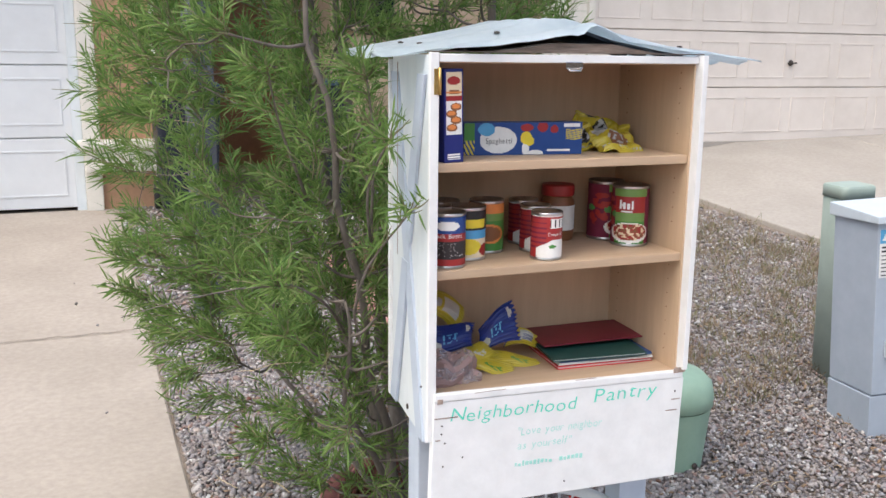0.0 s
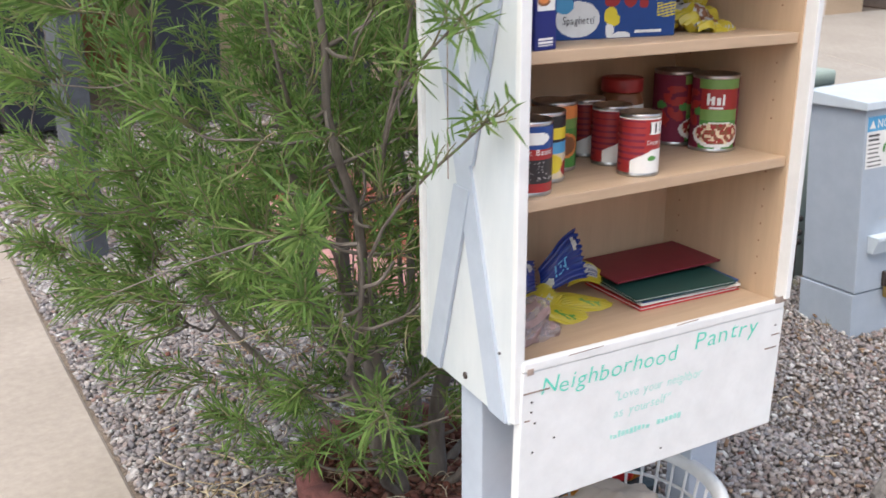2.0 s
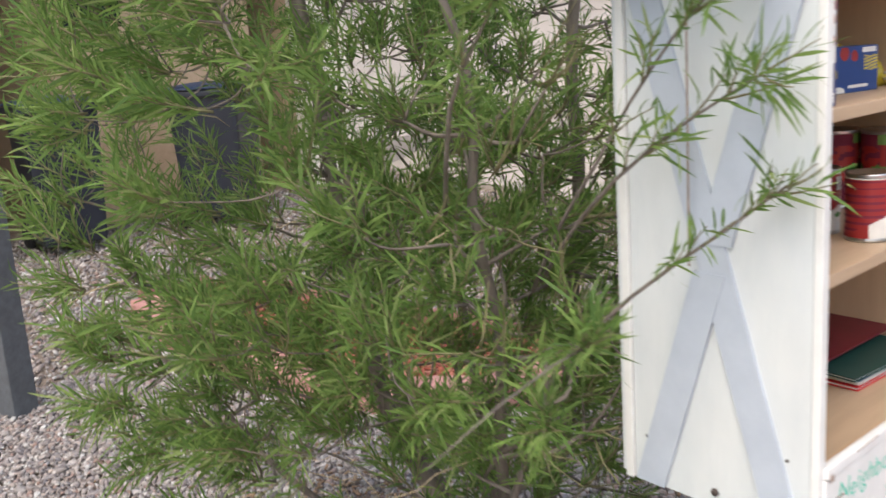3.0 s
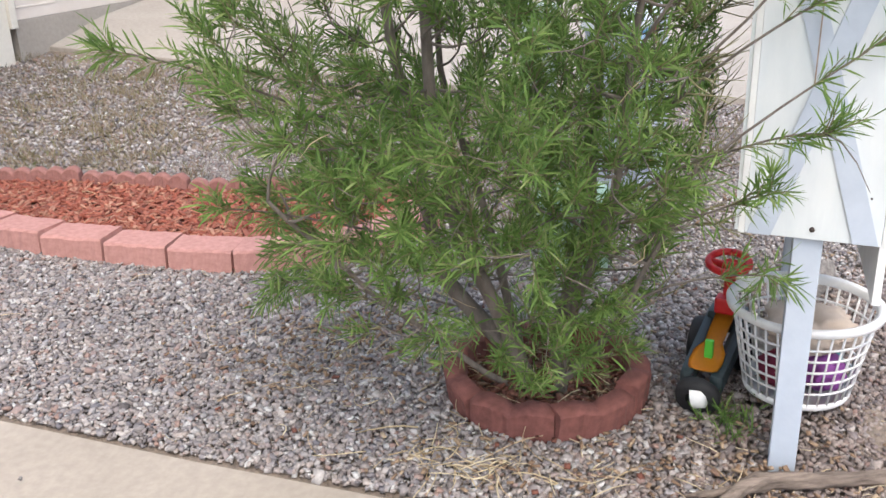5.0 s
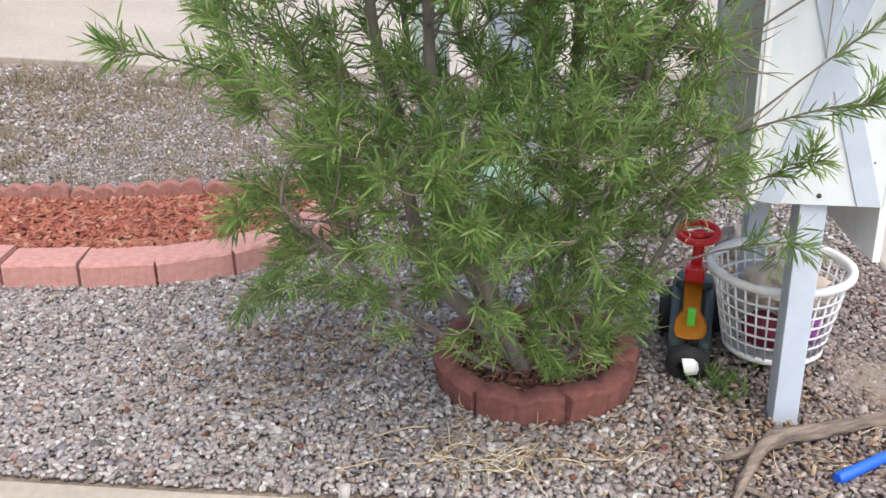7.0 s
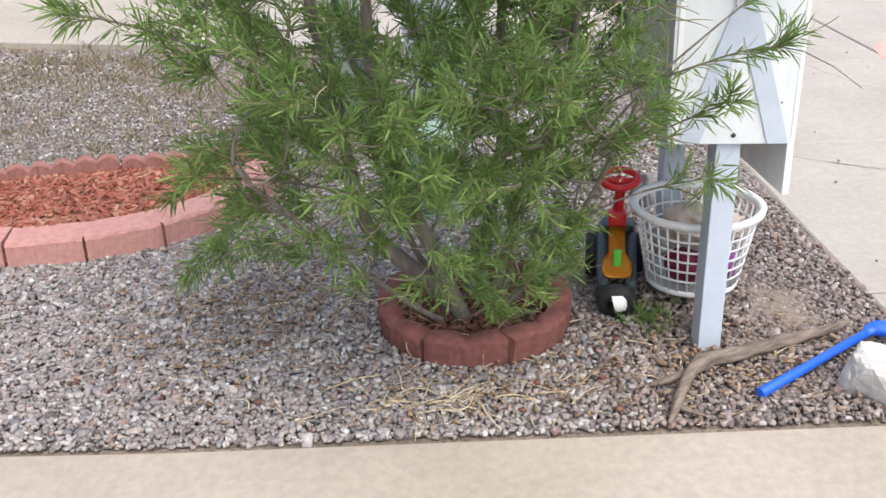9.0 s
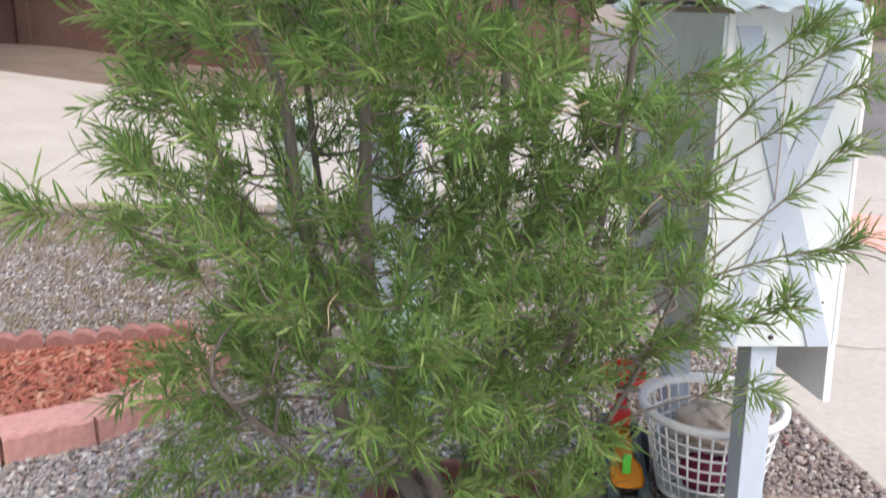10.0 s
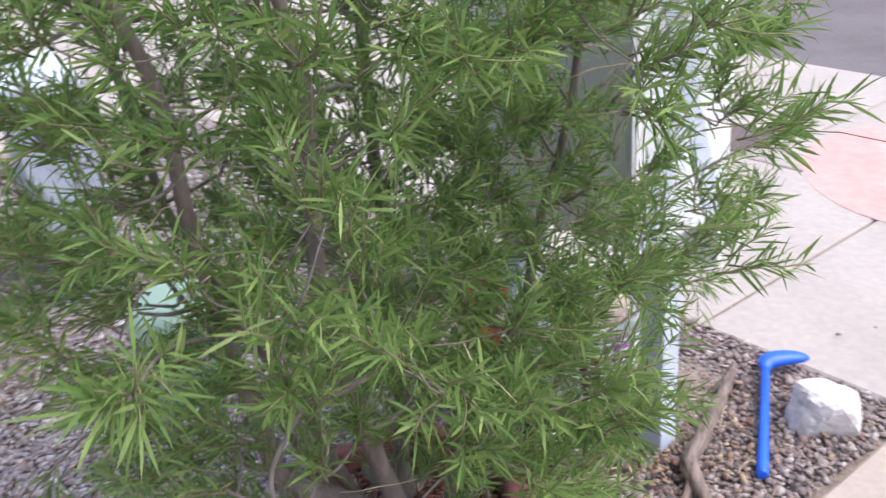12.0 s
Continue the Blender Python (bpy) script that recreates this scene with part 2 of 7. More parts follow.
# ---- building helpers ----
def ground_z(x, y):
    """Height of the yard: it climbs to the houses and to the neighbour's side."""
    def soft(v, w=0.5):
        return 0.0 if v < -w else (v if v > w else (v + w) ** 2 / (4 * w))
    mound = 0.085 * math.exp(-((x - 0.345) ** 2 + (y - 0.13) ** 2) / 0.034)
    climb = 0.10 * (soft(y - 3.4) - soft(y - 6.2)) * min(1.0, max(0.0, (x - 4.0) / 1.2))
    return 0.045 * (soft(y - 2.0) - soft(y - 6.2)) + 0.02 * (soft(x - 1.0) - soft(x - 12.0)) + mound + climb + 0.05 * (soft(x - 14.9) - soft(x - 19.0)) * min(1.0, max(0.0, (y + 4.0) / 2.0))


def obj(name, bm, mats, parent=None, label=""):
    me = bpy.data.meshes.new(name)
    bm.to_mesh(me)
    bm.free()
    for m in (mats if isinstance(mats, (list, tuple)) else [mats]):
        me.materials.append(m)
    ob = new(name, me)
    if parent is not None:
        ob.parent = parent
    if label:
        ob["label"] = label
    return ob


def part(name, bm, mats, parent, label=""):
    return obj(name, bm, mats, parent, label)


def thing(name, m, label, category, group="", kind=""):
    ob = new(name)
    ob.empty_display_size = 0.1
    ob.matrix_world = m
    return tagged(ob, label, category, group, kind)


def raw(name, verts, faces, mat, parent=None, smooth=False):
    """A mesh from arrays of vertices and of equal-sided faces."""
    verts, faces = np.asarray(verts, np.float32), np.asarray(faces, np.int32)
    me = bpy.data.meshes.new(name)
    k = faces.shape[1]
    me.vertices.add(len(verts))
    me.vertices.foreach_set("co", verts.ravel())
    me.loops.add(faces.size)
    me.loops.foreach_set("vertex_index", faces.ravel())
    me.polygons.add(len(faces))
    me.polygons.foreach_set("loop_start", np.arange(0, faces.size, k, dtype=np.int32))
    me.polygons.foreach_set("loop_total", np.full(len(faces), k, np.int32))
    if smooth:
        me.polygons.foreach_set("use_smooth", np.ones(len(faces), bool))
    me.update(calc_edges=True)
    me.materials.append(mat)
    ob = new(name, me)
    if parent is not None:
        ob.parent = parent
    return ob


def box(bm, x0, x1, y0, y1, z0, z1, bevel=0.0, m=None, mi=0):
    made = bmesh.ops.create_cube(bm, size=1.0)["verts"]
    for v in made:
        v.co = Vector((x0 + (v.co.x + 0.5) * (x1 - x0), y0 + (v.co.y + 0.5) * (y1 - y0), z0 + (v.co.z + 0.5) * (z1 - z0)))
    faces = list({f for v in made for f in v.link_faces})
    for f in faces:
        f.material_index = mi
    if bevel:
        edges = list({e for v in made for e in v.link_edges})
        out = bmesh.ops.bevel(bm, geom=edges, offset=bevel, segments=2, affect="EDGES", profile=0.6)
        made = list({v for f in out["faces"] for v in f.verts} | {v for v in made if v.is_valid})
        for f in out["faces"]:
            f.material_index = mi
    if m is not None:
        bmesh.ops.transform(bm, matrix=m, verts=made)
    return made


def new_box(*a, **k):
    bm = bmesh.new()
    box(bm, *a, **k)
    return bm


def lathe(bm, profile, seg=32, m=None, mi=0, close=False):
    """Turns a profile of (radius, height) round z."""
    rings = [[bm.verts.new((r * math.cos(2 * math.pi * i / seg), r * math.sin(2 * math.pi * i / seg), z)) for i in range(seg)] for r, z in profile]
    for a, b in zip(rings, rings[1:]):
        for i in range(seg):
            f = bm.faces.new((a[i], a[(i + 1) % seg], b[(i + 1) % seg], b[i]))
            f.material_index, f.smooth = mi, True
    if close:
        for ring, flip in ((rings[0], True), (rings[-1], False)):
            f = bm.faces.new(ring[::-1] if flip else ring)
            f.material_index = mi
    vs = [v for r in rings for v in r]
    if m is not None:
        bmesh.ops.transform(bm, matrix=m, verts=vs)
    return vs


def tube(bm, pts, radii, seg=6, mi=0):
    """A tapered tube along points."""
    pts = [Vector(p) for p in pts]
    rings, up = [], Vector((0.3, 0.2, 1)).normalized()
    for i, p in enumerate(pts):
        d = (pts[min(i + 1, len(pts) - 1)] - pts[max(i - 1, 0)]).normalized()
        s = d.cross(up)
        if s.length < 1e-3:
            s = d.cross(Vector((1, 0, 0)))
        s.normalize()
        u = s.cross(d)
        rings.append([bm.verts.new(p + (s * math.cos(2 * math.pi * k / seg) + u * math.sin(2 * math.pi * k / seg)) * radii[i]) for k in range(seg)])
    for a, b in zip(rings, rings[1:]):
        for k in range(seg):
            f = bm.faces.new((a[k], a[(k + 1) % seg], b[(k + 1) % seg], b[k]))
            f.smooth, f.material_index = True, mi
    for ring in (rings[0][::-1], rings[-1]):
        bm.faces.new(ring).material_index = mi


def sheet(bm, fn, nu, nv, mi_fn=None, smooth=True):
    """A grid of points fn(u, v), u and v from 0 to 1."""
    g = [[bm.verts.new(fn(i / nu, j / nv)) for j in range(nv + 1)] for i in range(nu + 1)]
    for i in range(nu):
        for j in range(nv):
            f = bm.faces.new((g[i][j], g[i + 1][j], g[i + 1][j + 1], g[i][j + 1]))
            f.smooth = smooth
            if mi_fn:
                f.material_index = mi_fn((i + 0.5) / nu, (j + 0.5) / nv)
    return g


def stones(name, pos, size, mat, parent=None, flat=0.62, seed=3, dense=True):
    """Many pebbles as one mesh: squashed, turned and knocked out of shape."""
    r = np.random.RandomState(seed)
    if dense:
        base = np.array([(x, y, z) for x in (-1, 1) for y in (-1, 1) for z in (-1, 1)], float) * 0.72
        tri = np.array([(0, 1, 3), (0, 3, 2), (4, 6, 7), (4, 7, 5), (0, 4, 5), (0, 5, 1), (2, 3, 7), (2, 7, 6), (0, 2, 6), (0, 6, 4), (1, 5, 7), (1, 7, 3)])
    else:
        base = np.array([(1, 0, 0), (-1, 0, 0), (0, 1, 0), (0, -1, 0), (0, 0, 1), (0, 0, -1)], float)
        tri = np.array([(0, 2, 4), (2, 1, 4), (1, 3, 4), (3, 0, 4), (2, 0, 5), (1, 2, 5), (3, 1, 5), (0, 3, 5)])
    n, k = len(pos), len(base)
    v = base[None] * (1 + r.uniform(-0.42, 0.30, (n, k, 3 if dense else 1)))
    v = v * np.stack([r.uniform(0.75, 1.3, n), r.uniform(0.6, 1.0, n), r.uniform(0.75, 1.1, n) * flat], 1)[:, None] * np.asarray(size).reshape(-1, 1, 1) * 0.5
    a, b = r.uniform(0, 2 * np.pi, n), r.uniform(-0.7, 0.7, n)
    x = v[..., 0] * np.cos(b)[:, None] - v[..., 2] * np.sin(b)[:, None]
    z = v[..., 0] * np.sin(b)[:, None] + v[..., 2] * np.cos(b)[:, None]
    y = v[..., 1]
    v = np.stack([x * np.cos(a)[:, None] - y * np.sin(a)[:, None], x * np.sin(a)[:, None] + y * np.cos(a)[:, None], z], -1) + np.asarray(pos)[:, None]
    f = (tri[None] + (np.arange(n) * k)[:, None, None]).reshape(-1, 3)
    return raw(name, v.reshape(-1, 3), f, mat, parent, smooth=not dense)


def blades(name, base, way, length, width, mat, parent=None, bend=0.3, seed=5):
    """Many narrow leaves as one mesh: each bends a little and tapers to both ends."""
    r = np.random.RandomState(seed)
    n = len(base)
    base, way = np.asarray(base, float), np.asarray(way, float)
    way = way / np.linalg.norm(way, axis=1, keepdims=True)
    q = r.normal(size=(n, 3))
    side = np.cross(way, q)
    side /= np.linalg.norm(side, axis=1, keepdims=True)
    nor = np.cross(side, way)
    length, width = np.asarray(length).reshape(-1, 1), np.asarray(width).reshape(-1, 1)
    k = r.uniform(-bend, bend, (n, 1)) * length
    p = lambda s: base + way * length * s + nor * k * s * s - np.array([0, 0, 1.0]) * (0.10 * length * s * s)
    v = np.stack([base, p(0.35) - side * width * 0.5, p(0.35) + side * width * 0.5, p(0.7) - side * width * 0.42, p(0.7) + side * width * 0.42, p(1.0)], 1)
    tri = np.array([(0, 1, 2), (1, 3, 2), (2, 3, 4), (3, 5, 4)])
    f = (tri[None] + (np.arange(n) * 6)[:, None, None]).reshape(-1, 3)
    return raw(name, v.reshape(-1, 3), f, mat, parent)


def scatter(x0, x1, y0, y1, pitch, keep, seed):
    r = np.random.RandomState(seed)
    gx, gy = np.meshgrid(np.arange(x0, x1, pitch), np.arange(y0, y1, pitch))
    p = np.stack([gx.ravel(), gy.ravel()], 1) + r.uniform(-0.5, 0.5, (gx.size, 2)) * pitch
    return np.array([q for q in p if keep(q[0], q[1])])


def smooth_path(pts, n):
    """Points along a soft curve through pts."""
    pts = [Vector(p) for p in pts]
    pts = [pts[0] * 2 - pts[1]] + pts + [pts[-1] * 2 - pts[-2]]
    out = []
    for i in range(1, len(pts) - 2):
        for k in range(n):
            t = k / n
            a, b, c, d = pts[i - 1:i + 3]
            out.append(0.5 * (2 * b + (c - a) * t + (2 * a - 5 * b + 4 * c - d) * t * t + (3 * b - a - 3 * c + d) * t ** 3))
    return out + [pts[-2]]


def lettering(name, text, height, m, mat, parent, slant=0.18, gap=0.12, thin=-0.012, seed=1, label="", fit=None):
    """A line of writing as one mesh, each letter a little out of true, laid in the plane x, z before m."""
    r = random.Random(seed)
    dg = bpy.context.evaluated_depsgraph_get()
    bm, x = bmesh.new(), 0.0
    for ch in text:
        if ch == " ":
            x += 0.42
            continue
        cu = bpy.data.curves.new("letter", "FONT")
        cu.body, cu.size, cu.offset, cu.resolution_u = ch, 1.0, thin, 3
        tmp = bpy.data.objects.new("letter", cu)
        scene.collection.objects.link(tmp)
        dg.update()
        me = bpy.data.meshes.new_from_object(tmp.evaluated_get(dg))
        bpy.data.objects.remove(tmp)
        bpy.data.curves.remove(cu)
        xs = [v.co.x for v in me.vertices] or [0]
        w = max(xs) - min(xs)
        tilt, up = r.uniform(-0.09, 0.09) * (slant > 0), r.uniform(-0.05, 0.05) * (slant > 0)
        old = len(bm.verts)
        bm.from_mesh(me)
        bm.verts.ensure_lookup_table()
        for v in bm.verts[old:]:
            a, b = v.co.x - min(xs), v.co.y
            v.co = Vector((x + a + b * (slant + tilt) * 0.7, 0.0, b + up + a * tilt * 0.5))
        bpy.data.meshes.remove(me)
        x += w + gap
    sx = height if fit is None else fit / max(x - gap, 0.01)
    bmesh.ops.transform(bm, matrix=Matrix.Diagonal((sx, 1, height, 1)), verts=bm.verts)
    ob = part(name, bm, mat, parent, label)
    ob.matrix_local = m
    return ob


# ---- ground, paving and road ----
EDGE_X, WALK_Y, HOUSE_Y = -0.352, -0.457, 6.0


def axis_steps(lo, hi, fine_lo, fine_hi, fine, growth=1.35):
    inner = list(np.arange(fine_lo, fine_hi + 1e-6, fine))
    up, step, v = [], fine, fine_hi
    while v < hi:
        step *= growth
        v += step
        up.append(min(v, hi))
    dn, step, v = [], fine, fine_lo
    while v > lo:
        step *= growth
        v -= step
        dn.append(max(v, lo))
    return dn[::-1] + inner + up


def sheet_z(x, y):
    z = ground_z(x, y) - 0.012
    if y < -1.6:
        z -= 0.14 * min(1.0, (-1.6 - y) / 0.6)
    return z


gx, gy = axis_steps(-400, 400, -7, 14, 0.35), axis_steps(-400, 400, -3.5, 8, 0.35)
gv = [(x, y, sheet_z(x, y)) for x in gx for y in gy]
ny = len(gy)
gf = [(i * ny + j, (i + 1) * ny + j, (i + 1) * ny + j + 1, i * ny + j + 1) for i in range(len(gx) - 1) for j in range(ny - 1)]
ground = raw("ground", gv, gf, M["dirt"], smooth=True)
tagged(ground, "brown-grey dirt and gravel yard, gently sloping", "ground", kind="structure")


def slab(bm, poly, thick=0.12, chamfer=0.008, lift=0.0, step=0.7):
    """A paving slab over the four corners of poly, which follows the ground; its edges are worn round."""
    (ax, ay), (bx, by), (cx, cy), (dx, dy) = poly
    nu = max(1, round(max(math.hypot(bx - ax, by - ay), math.hypot(cx - dx, cy - dy)) / step))
    nv = max(1, round(max(math.hypot(dx - ax, dy - ay), math.hypot(cx - bx, cy - by)) / step))
    us = [0.0] + [i / nu for i in range(nu + 1)] + [1.0]
    vs = [0.0] + [j / nv for j in range(nv + 1)] + [1.0]
    lu = max(math.hypot(bx - ax, by - ay), 0.05)
    lv = max(math.hypot(dx - ax, dy - ay), 0.05)
    us[1], us[-2] = chamfer / lu, 1 - chamfer / lu
    vs[1], vs[-2] = chamfer / lv, 1 - chamfer / lv
    g = []
    for i, u in enumerate(us):
        row = []
        for j, v in enumerate(vs):
            x = ax * (1 - u) * (1 - v) + bx * u * (1 - v) + cx * u * v + dx * (1 - u) * v
            y = ay * (1 - u) * (1 - v) + by * u * (1 - v) + cy * u * v + dy * (1 - u) * v
            rim = i in (0, len(us) - 1) or j in (0, len(vs) - 1)
            row.append(bm.verts.new((x, y, ground_z(x, y) + lift - (chamfer * 0.8 if rim else 0))))
        g.append(row)
    for i in range(len(us) - 1):
        for j in range(len(vs) - 1):
            bm.faces.new((g[i][j], g[i + 1][j], g[i + 1][j + 1], g[i][j + 1]))
    ring = [g[i][0] for i in range(len(us))] + [g[-1][j] for j in range(1, len(vs))] + [g[i][-1] for i in range(len(us) - 2, -1, -1)] + [g[0][j] for j in range(len(vs) - 2, 0, -1)]
    low = [bm.verts.new(v.co - Vector((0, 0, thick))) for v in ring]
    for a in range(len(ring)):
        b = (a + 1) % len(ring)
        bm.faces.new((ring[b], ring[a], low[a], low[b]))


def paving(name, label, polys, mat, lift=0.0, step=0.7):
    top = thing(name, Matrix(), label, "pavement", kind="structure")
    for p in polys:
        bm = bmesh.new()
        slab(bm, p, lift=lift, step=step)
        part("slab", bm, mat, top)
    return top


J = 0.006
rect = lambda x0, x1, y0, y1: ((x0 + J, y0 + J), (x1 - J, y0 + J), (x1 - J, y1 - J), (x0 + J, y1 - J))
paving("driveway_1", "pale concrete driveway with straight joints beside gravel",
       [rect(a, b, c, d) for a, b in ((-3.2, EDGE_X), (-6.1, -3.2)) for c, d in ((WALK_Y, 3.0), (3.0, HOUSE_Y))], M["concrete"], -0.004)
paving("driveway_2", "pale sunlit concrete driveway of the neighbour's house",
       [((4.2, WALK_Y), (7.0, WALK_Y), (7.0, 3.3), (4.2, 3.3)), ((7.012, WALK_Y), (10.2, WALK_Y), (10.2, 3.3), (7.012, 3.3)),
        ((4.2, 3.312), (7.0, 3.312), (7.0, HOUSE_Y), (4.2, HOUSE_Y)), ((7.012, 3.312), (10.2, 3.312), (10.2, HOUSE_Y), (7.012, HOUSE_Y))], M["concrete_pale"], 0.03)
paving("pavement", "pale cream concrete sidewalk with joints and hairline cracks",
       [rect(a, a + 1.5, -1.92, WALK_Y) for a in np.arange(-8.64, 14, 1.5)], M["concrete_pale"], -0.004)
apron = paving("driveway_apron", "pale concrete apron and verge sloping to the road",
               [((-5.6, -3.45), (1.1, -3.45), (1.1, -1.935), (-4.9, -1.935)), ((1.112, -3.45), (4.1, -3.45), (4.1, -1.935), (1.112, -1.935)),
                ((4.112, -3.45), (7.1, -3.45), (7.1, -1.935), (4.112, -1.935)), ((7.112, -3.45), (14.2, -3.45), (14.2, -1.935), (7.112, -1.935))], M["concrete_pale"], -0.006, 0.5)
paving("gutter", "pale concrete gutter along the road", [((a, -3.7), (a + 2.99, -3.7), (a + 2.99, -3.46), (a, -3.46)) for a in (-12, -9, -6, -3, 0, 3, 6, 9, 12)], M["concrete_pale"], -0.03)
bm = bmesh.new()
slab(bm, ((1.22, -2.36), (1.98, -2.28), (2.02, -1.965), (1.20, -1.95)), thick=0.05, lift=0.0)
tagged(obj("planting_strip", bm, M["strip"]), "small bed of dark brown gravel beside the sidewalk", "gravel", kind="structure")


def painted_patch(pts, label):
    bm = bmesh.new()
    loop = [p.to_2d() for p in smooth_path([(x, y, 0) for x, y in pts + pts[:1]], 6)[:-1]]
    bm.faces.new([bm.verts.new((x, y, ground_z(x, y) - 0.001)) for x, y in loop])
    bmesh.ops.recalc_face_normals(bm, faces=bm.faces)
    tagged(obj("painted_patch", bm, M["paint_pink"]), label, "paint", kind="structure")


painted_patch([(0.93, -2.0), (1.02, -2.35), (0.95, -2.72), (0.55, -3.02), (-1.4, -3.05), (-1.75, -2.6), (-1.6, -1.9), (-0.9, -1.62), (0.25, -1.60), (0.66, -1.73)], "faded pink painted oval on the concrete apron")
painted_patch([(2.25, -2.2), (2.75, -1.95), (3.45, -1.90), (3.8, -2.1), (3.5, -2.5), (2.9, -2.8), (2.45, -2.75)], "faded pink painted patch on the concrete verge")
# hairline cracks in the paving, each a thin dark line a little proud of the slab
M["crack"] = material("crack_dirt", (0.16, 0.12, 0.10), (0.10, 0.08, 0.065), 60, 1.0)


def crack(pts, w, seed, lift):
    rr = random.Random(seed)
    line = []
    for (ax, ay), (bx, by) in zip(pts, pts[1:]):
        n = max(2, int(math.hypot(bx - ax, by - ay) / 0.06))
        for k in range(n):
            t = k / n
            line.append((ax + (bx - ax) * t + rr.gauss(0, 0.008), ay + (by - ay) * t + rr.gauss(0, 0.008)))
    bm = bmesh.new()
    rows = []
    for k, (x, y) in enumerate(line):
        a, b = line[max(0, k - 1)], line[min(len(line) - 1, k + 1)]
        d = Vector((b[0] - a[0], b[1] - a[1], 0)).normalized()
        s = Vector((-d.y, d.x, 0)) * w * rr.uniform(0.4, 1.0) * 0.5
        p = Vector((x, y, ground_z(x, y) + lift))
        rows.append((bm.verts.new(p + s), bm.verts.new(p - s)))
    for p, q in zip(rows, rows[1:]):
        bm.faces.new((p[0], p[1], q[1], q[0]))
    tagged(obj("crack", bm, M["crack"]), "thin dark hairline crack in the concrete", "crack", kind="structure")


crack([(3.9, -1.30), (3.65, -1.33), (3.2, -1.38), (2.93, -1.45), (2.5, -1.62), (2.2, -1.9)], 0.0045, 3, -0.0005)
crack([(5.3, -1.88), (5.0, -1.4), (4.9, -0.9), (4.6, -0.45)], 0.0045, 4, -0.0005)
crack([(0.95, -1.9), (1.05, -1.5), (1.4, -1.2), (1.6, -0.8), (1.9, -0.46)], 0.006, 5, -0.0005)
crack([(-2.6, 3.0), (-1.8, 3.012), (-1.03, 3.005), (-0.36, 3.012)], 0.007, 6, -0.0005)
bm = bmesh.new()
sheet(bm, lambda u, v: Vector((-200 + 400 * u, -12.6 + 8.9 * v, ground_z(-200 + 400 * u, -5) - 0.05 + 0.06 * (1 - (2 * v - 1) ** 2))), 200, 6)
road = tagged(obj("road", bm, M["asphalt"]), "grey asphalt street", "road", kind="structure")

# ---- the houses ----


def garage_door(parent, x0, x1, z0, y, mat, rows=4, cols=8, h=0.545, handle=True):
    door = part("garage_door", new_box(x0, x1, y + 0.055, y + 0.075, z0, z0 + rows * h), mat, parent, "sectional garage door with raised panels")
    for r in range(rows):
        bm = bmesh.new()
        za, zb = z0 + r * h + 0.005, z0 + (r + 1) * h - 0.005
        box(bm, x0, x1, y + 0.028, y + 0.056, za, zb, 0.004)
        pw = (x1 - x0) / cols
        for c in range(cols):
            a, b = x0 + c * pw + 0.06, x0 + (c + 1) * pw - 0.06
            fr = 0.014
            for q in ((a, b, za + 0.09, za + 0.09 + fr), (a, b, zb - 0.09 - fr, zb - 0.09), (a, a + fr, za + 0.09 + fr, zb - 0.09 - fr), (b - fr, b, za + 0.09 + fr, zb - 0.09 - fr)):
                box(bm, q[0], q[1], y + 0.0225, y + 0.0285, q[2], q[3], 0.003)
        part("door_panel", bm, mat, door)
    if handle:
        xm = (x0 + x1) / 2
        bm = bmesh.new()
        lathe(bm, [(0.001, 0), (0.03, 0), (0.03, 0.01), (0.012, 0.014), (0.012, 0.03), (0.001, 0.03)], 12, pose(xm, y + 0.017, z0 + 0.79, 90))
        box(bm, xm - 0.055, xm + 0.055, y - 0.022, y - 0.008, z0 + 0.782, z0 + 0.798, 0.004)
        part("handle", bm, M["nail"], door, "small dark T-handle")
    return door


def hip_roof(x0, x1, y0, y1, z, rise, over=0.5):
    bm = bmesh.new()
    x0, x1, y0, y1 = x0 - over, x1 + over, y0 - over, y1 + over
    run = min(x1 - x0, y1 - y0) / 2
    low = [bm.verts.new(p) for p in ((x0, y0, z), (x1, y0, z), (x1, y1, z), (x0, y1, z))]
    if x1 - x0 > y1 - y0:
        top = [bm.verts.new((x0 + run, (y0 + y1) / 2, z + rise)), bm.verts.new((x1 - run, (y0 + y1) / 2, z + rise))]
        quads = [(low[0], low[1], top[1], top[0]), (low[2], low[3], top[0], top[1]), (low[1], low[2], top[1]), (low[3], low[0], top[0])]
    else:
        top = [bm.verts.new(((x0 + x1) / 2, y0 + run, z + rise)), bm.verts.new(((x0 + x1) / 2, y1 - run, z + rise))]
        quads = [(low[1], low[2], top[1], top[0]), (low[3], low[0], top[0], top[1]), (low[0], low[1], top[0]), (low[2], low[3], top[1])]
    for q in quads:
        bm.faces.new(q)
    bm.faces.new(low[::-1])
    base = [f for f in bm.faces]
    bmesh.ops.solidify(bm, geom=base, thickness=0.12)
    return bm


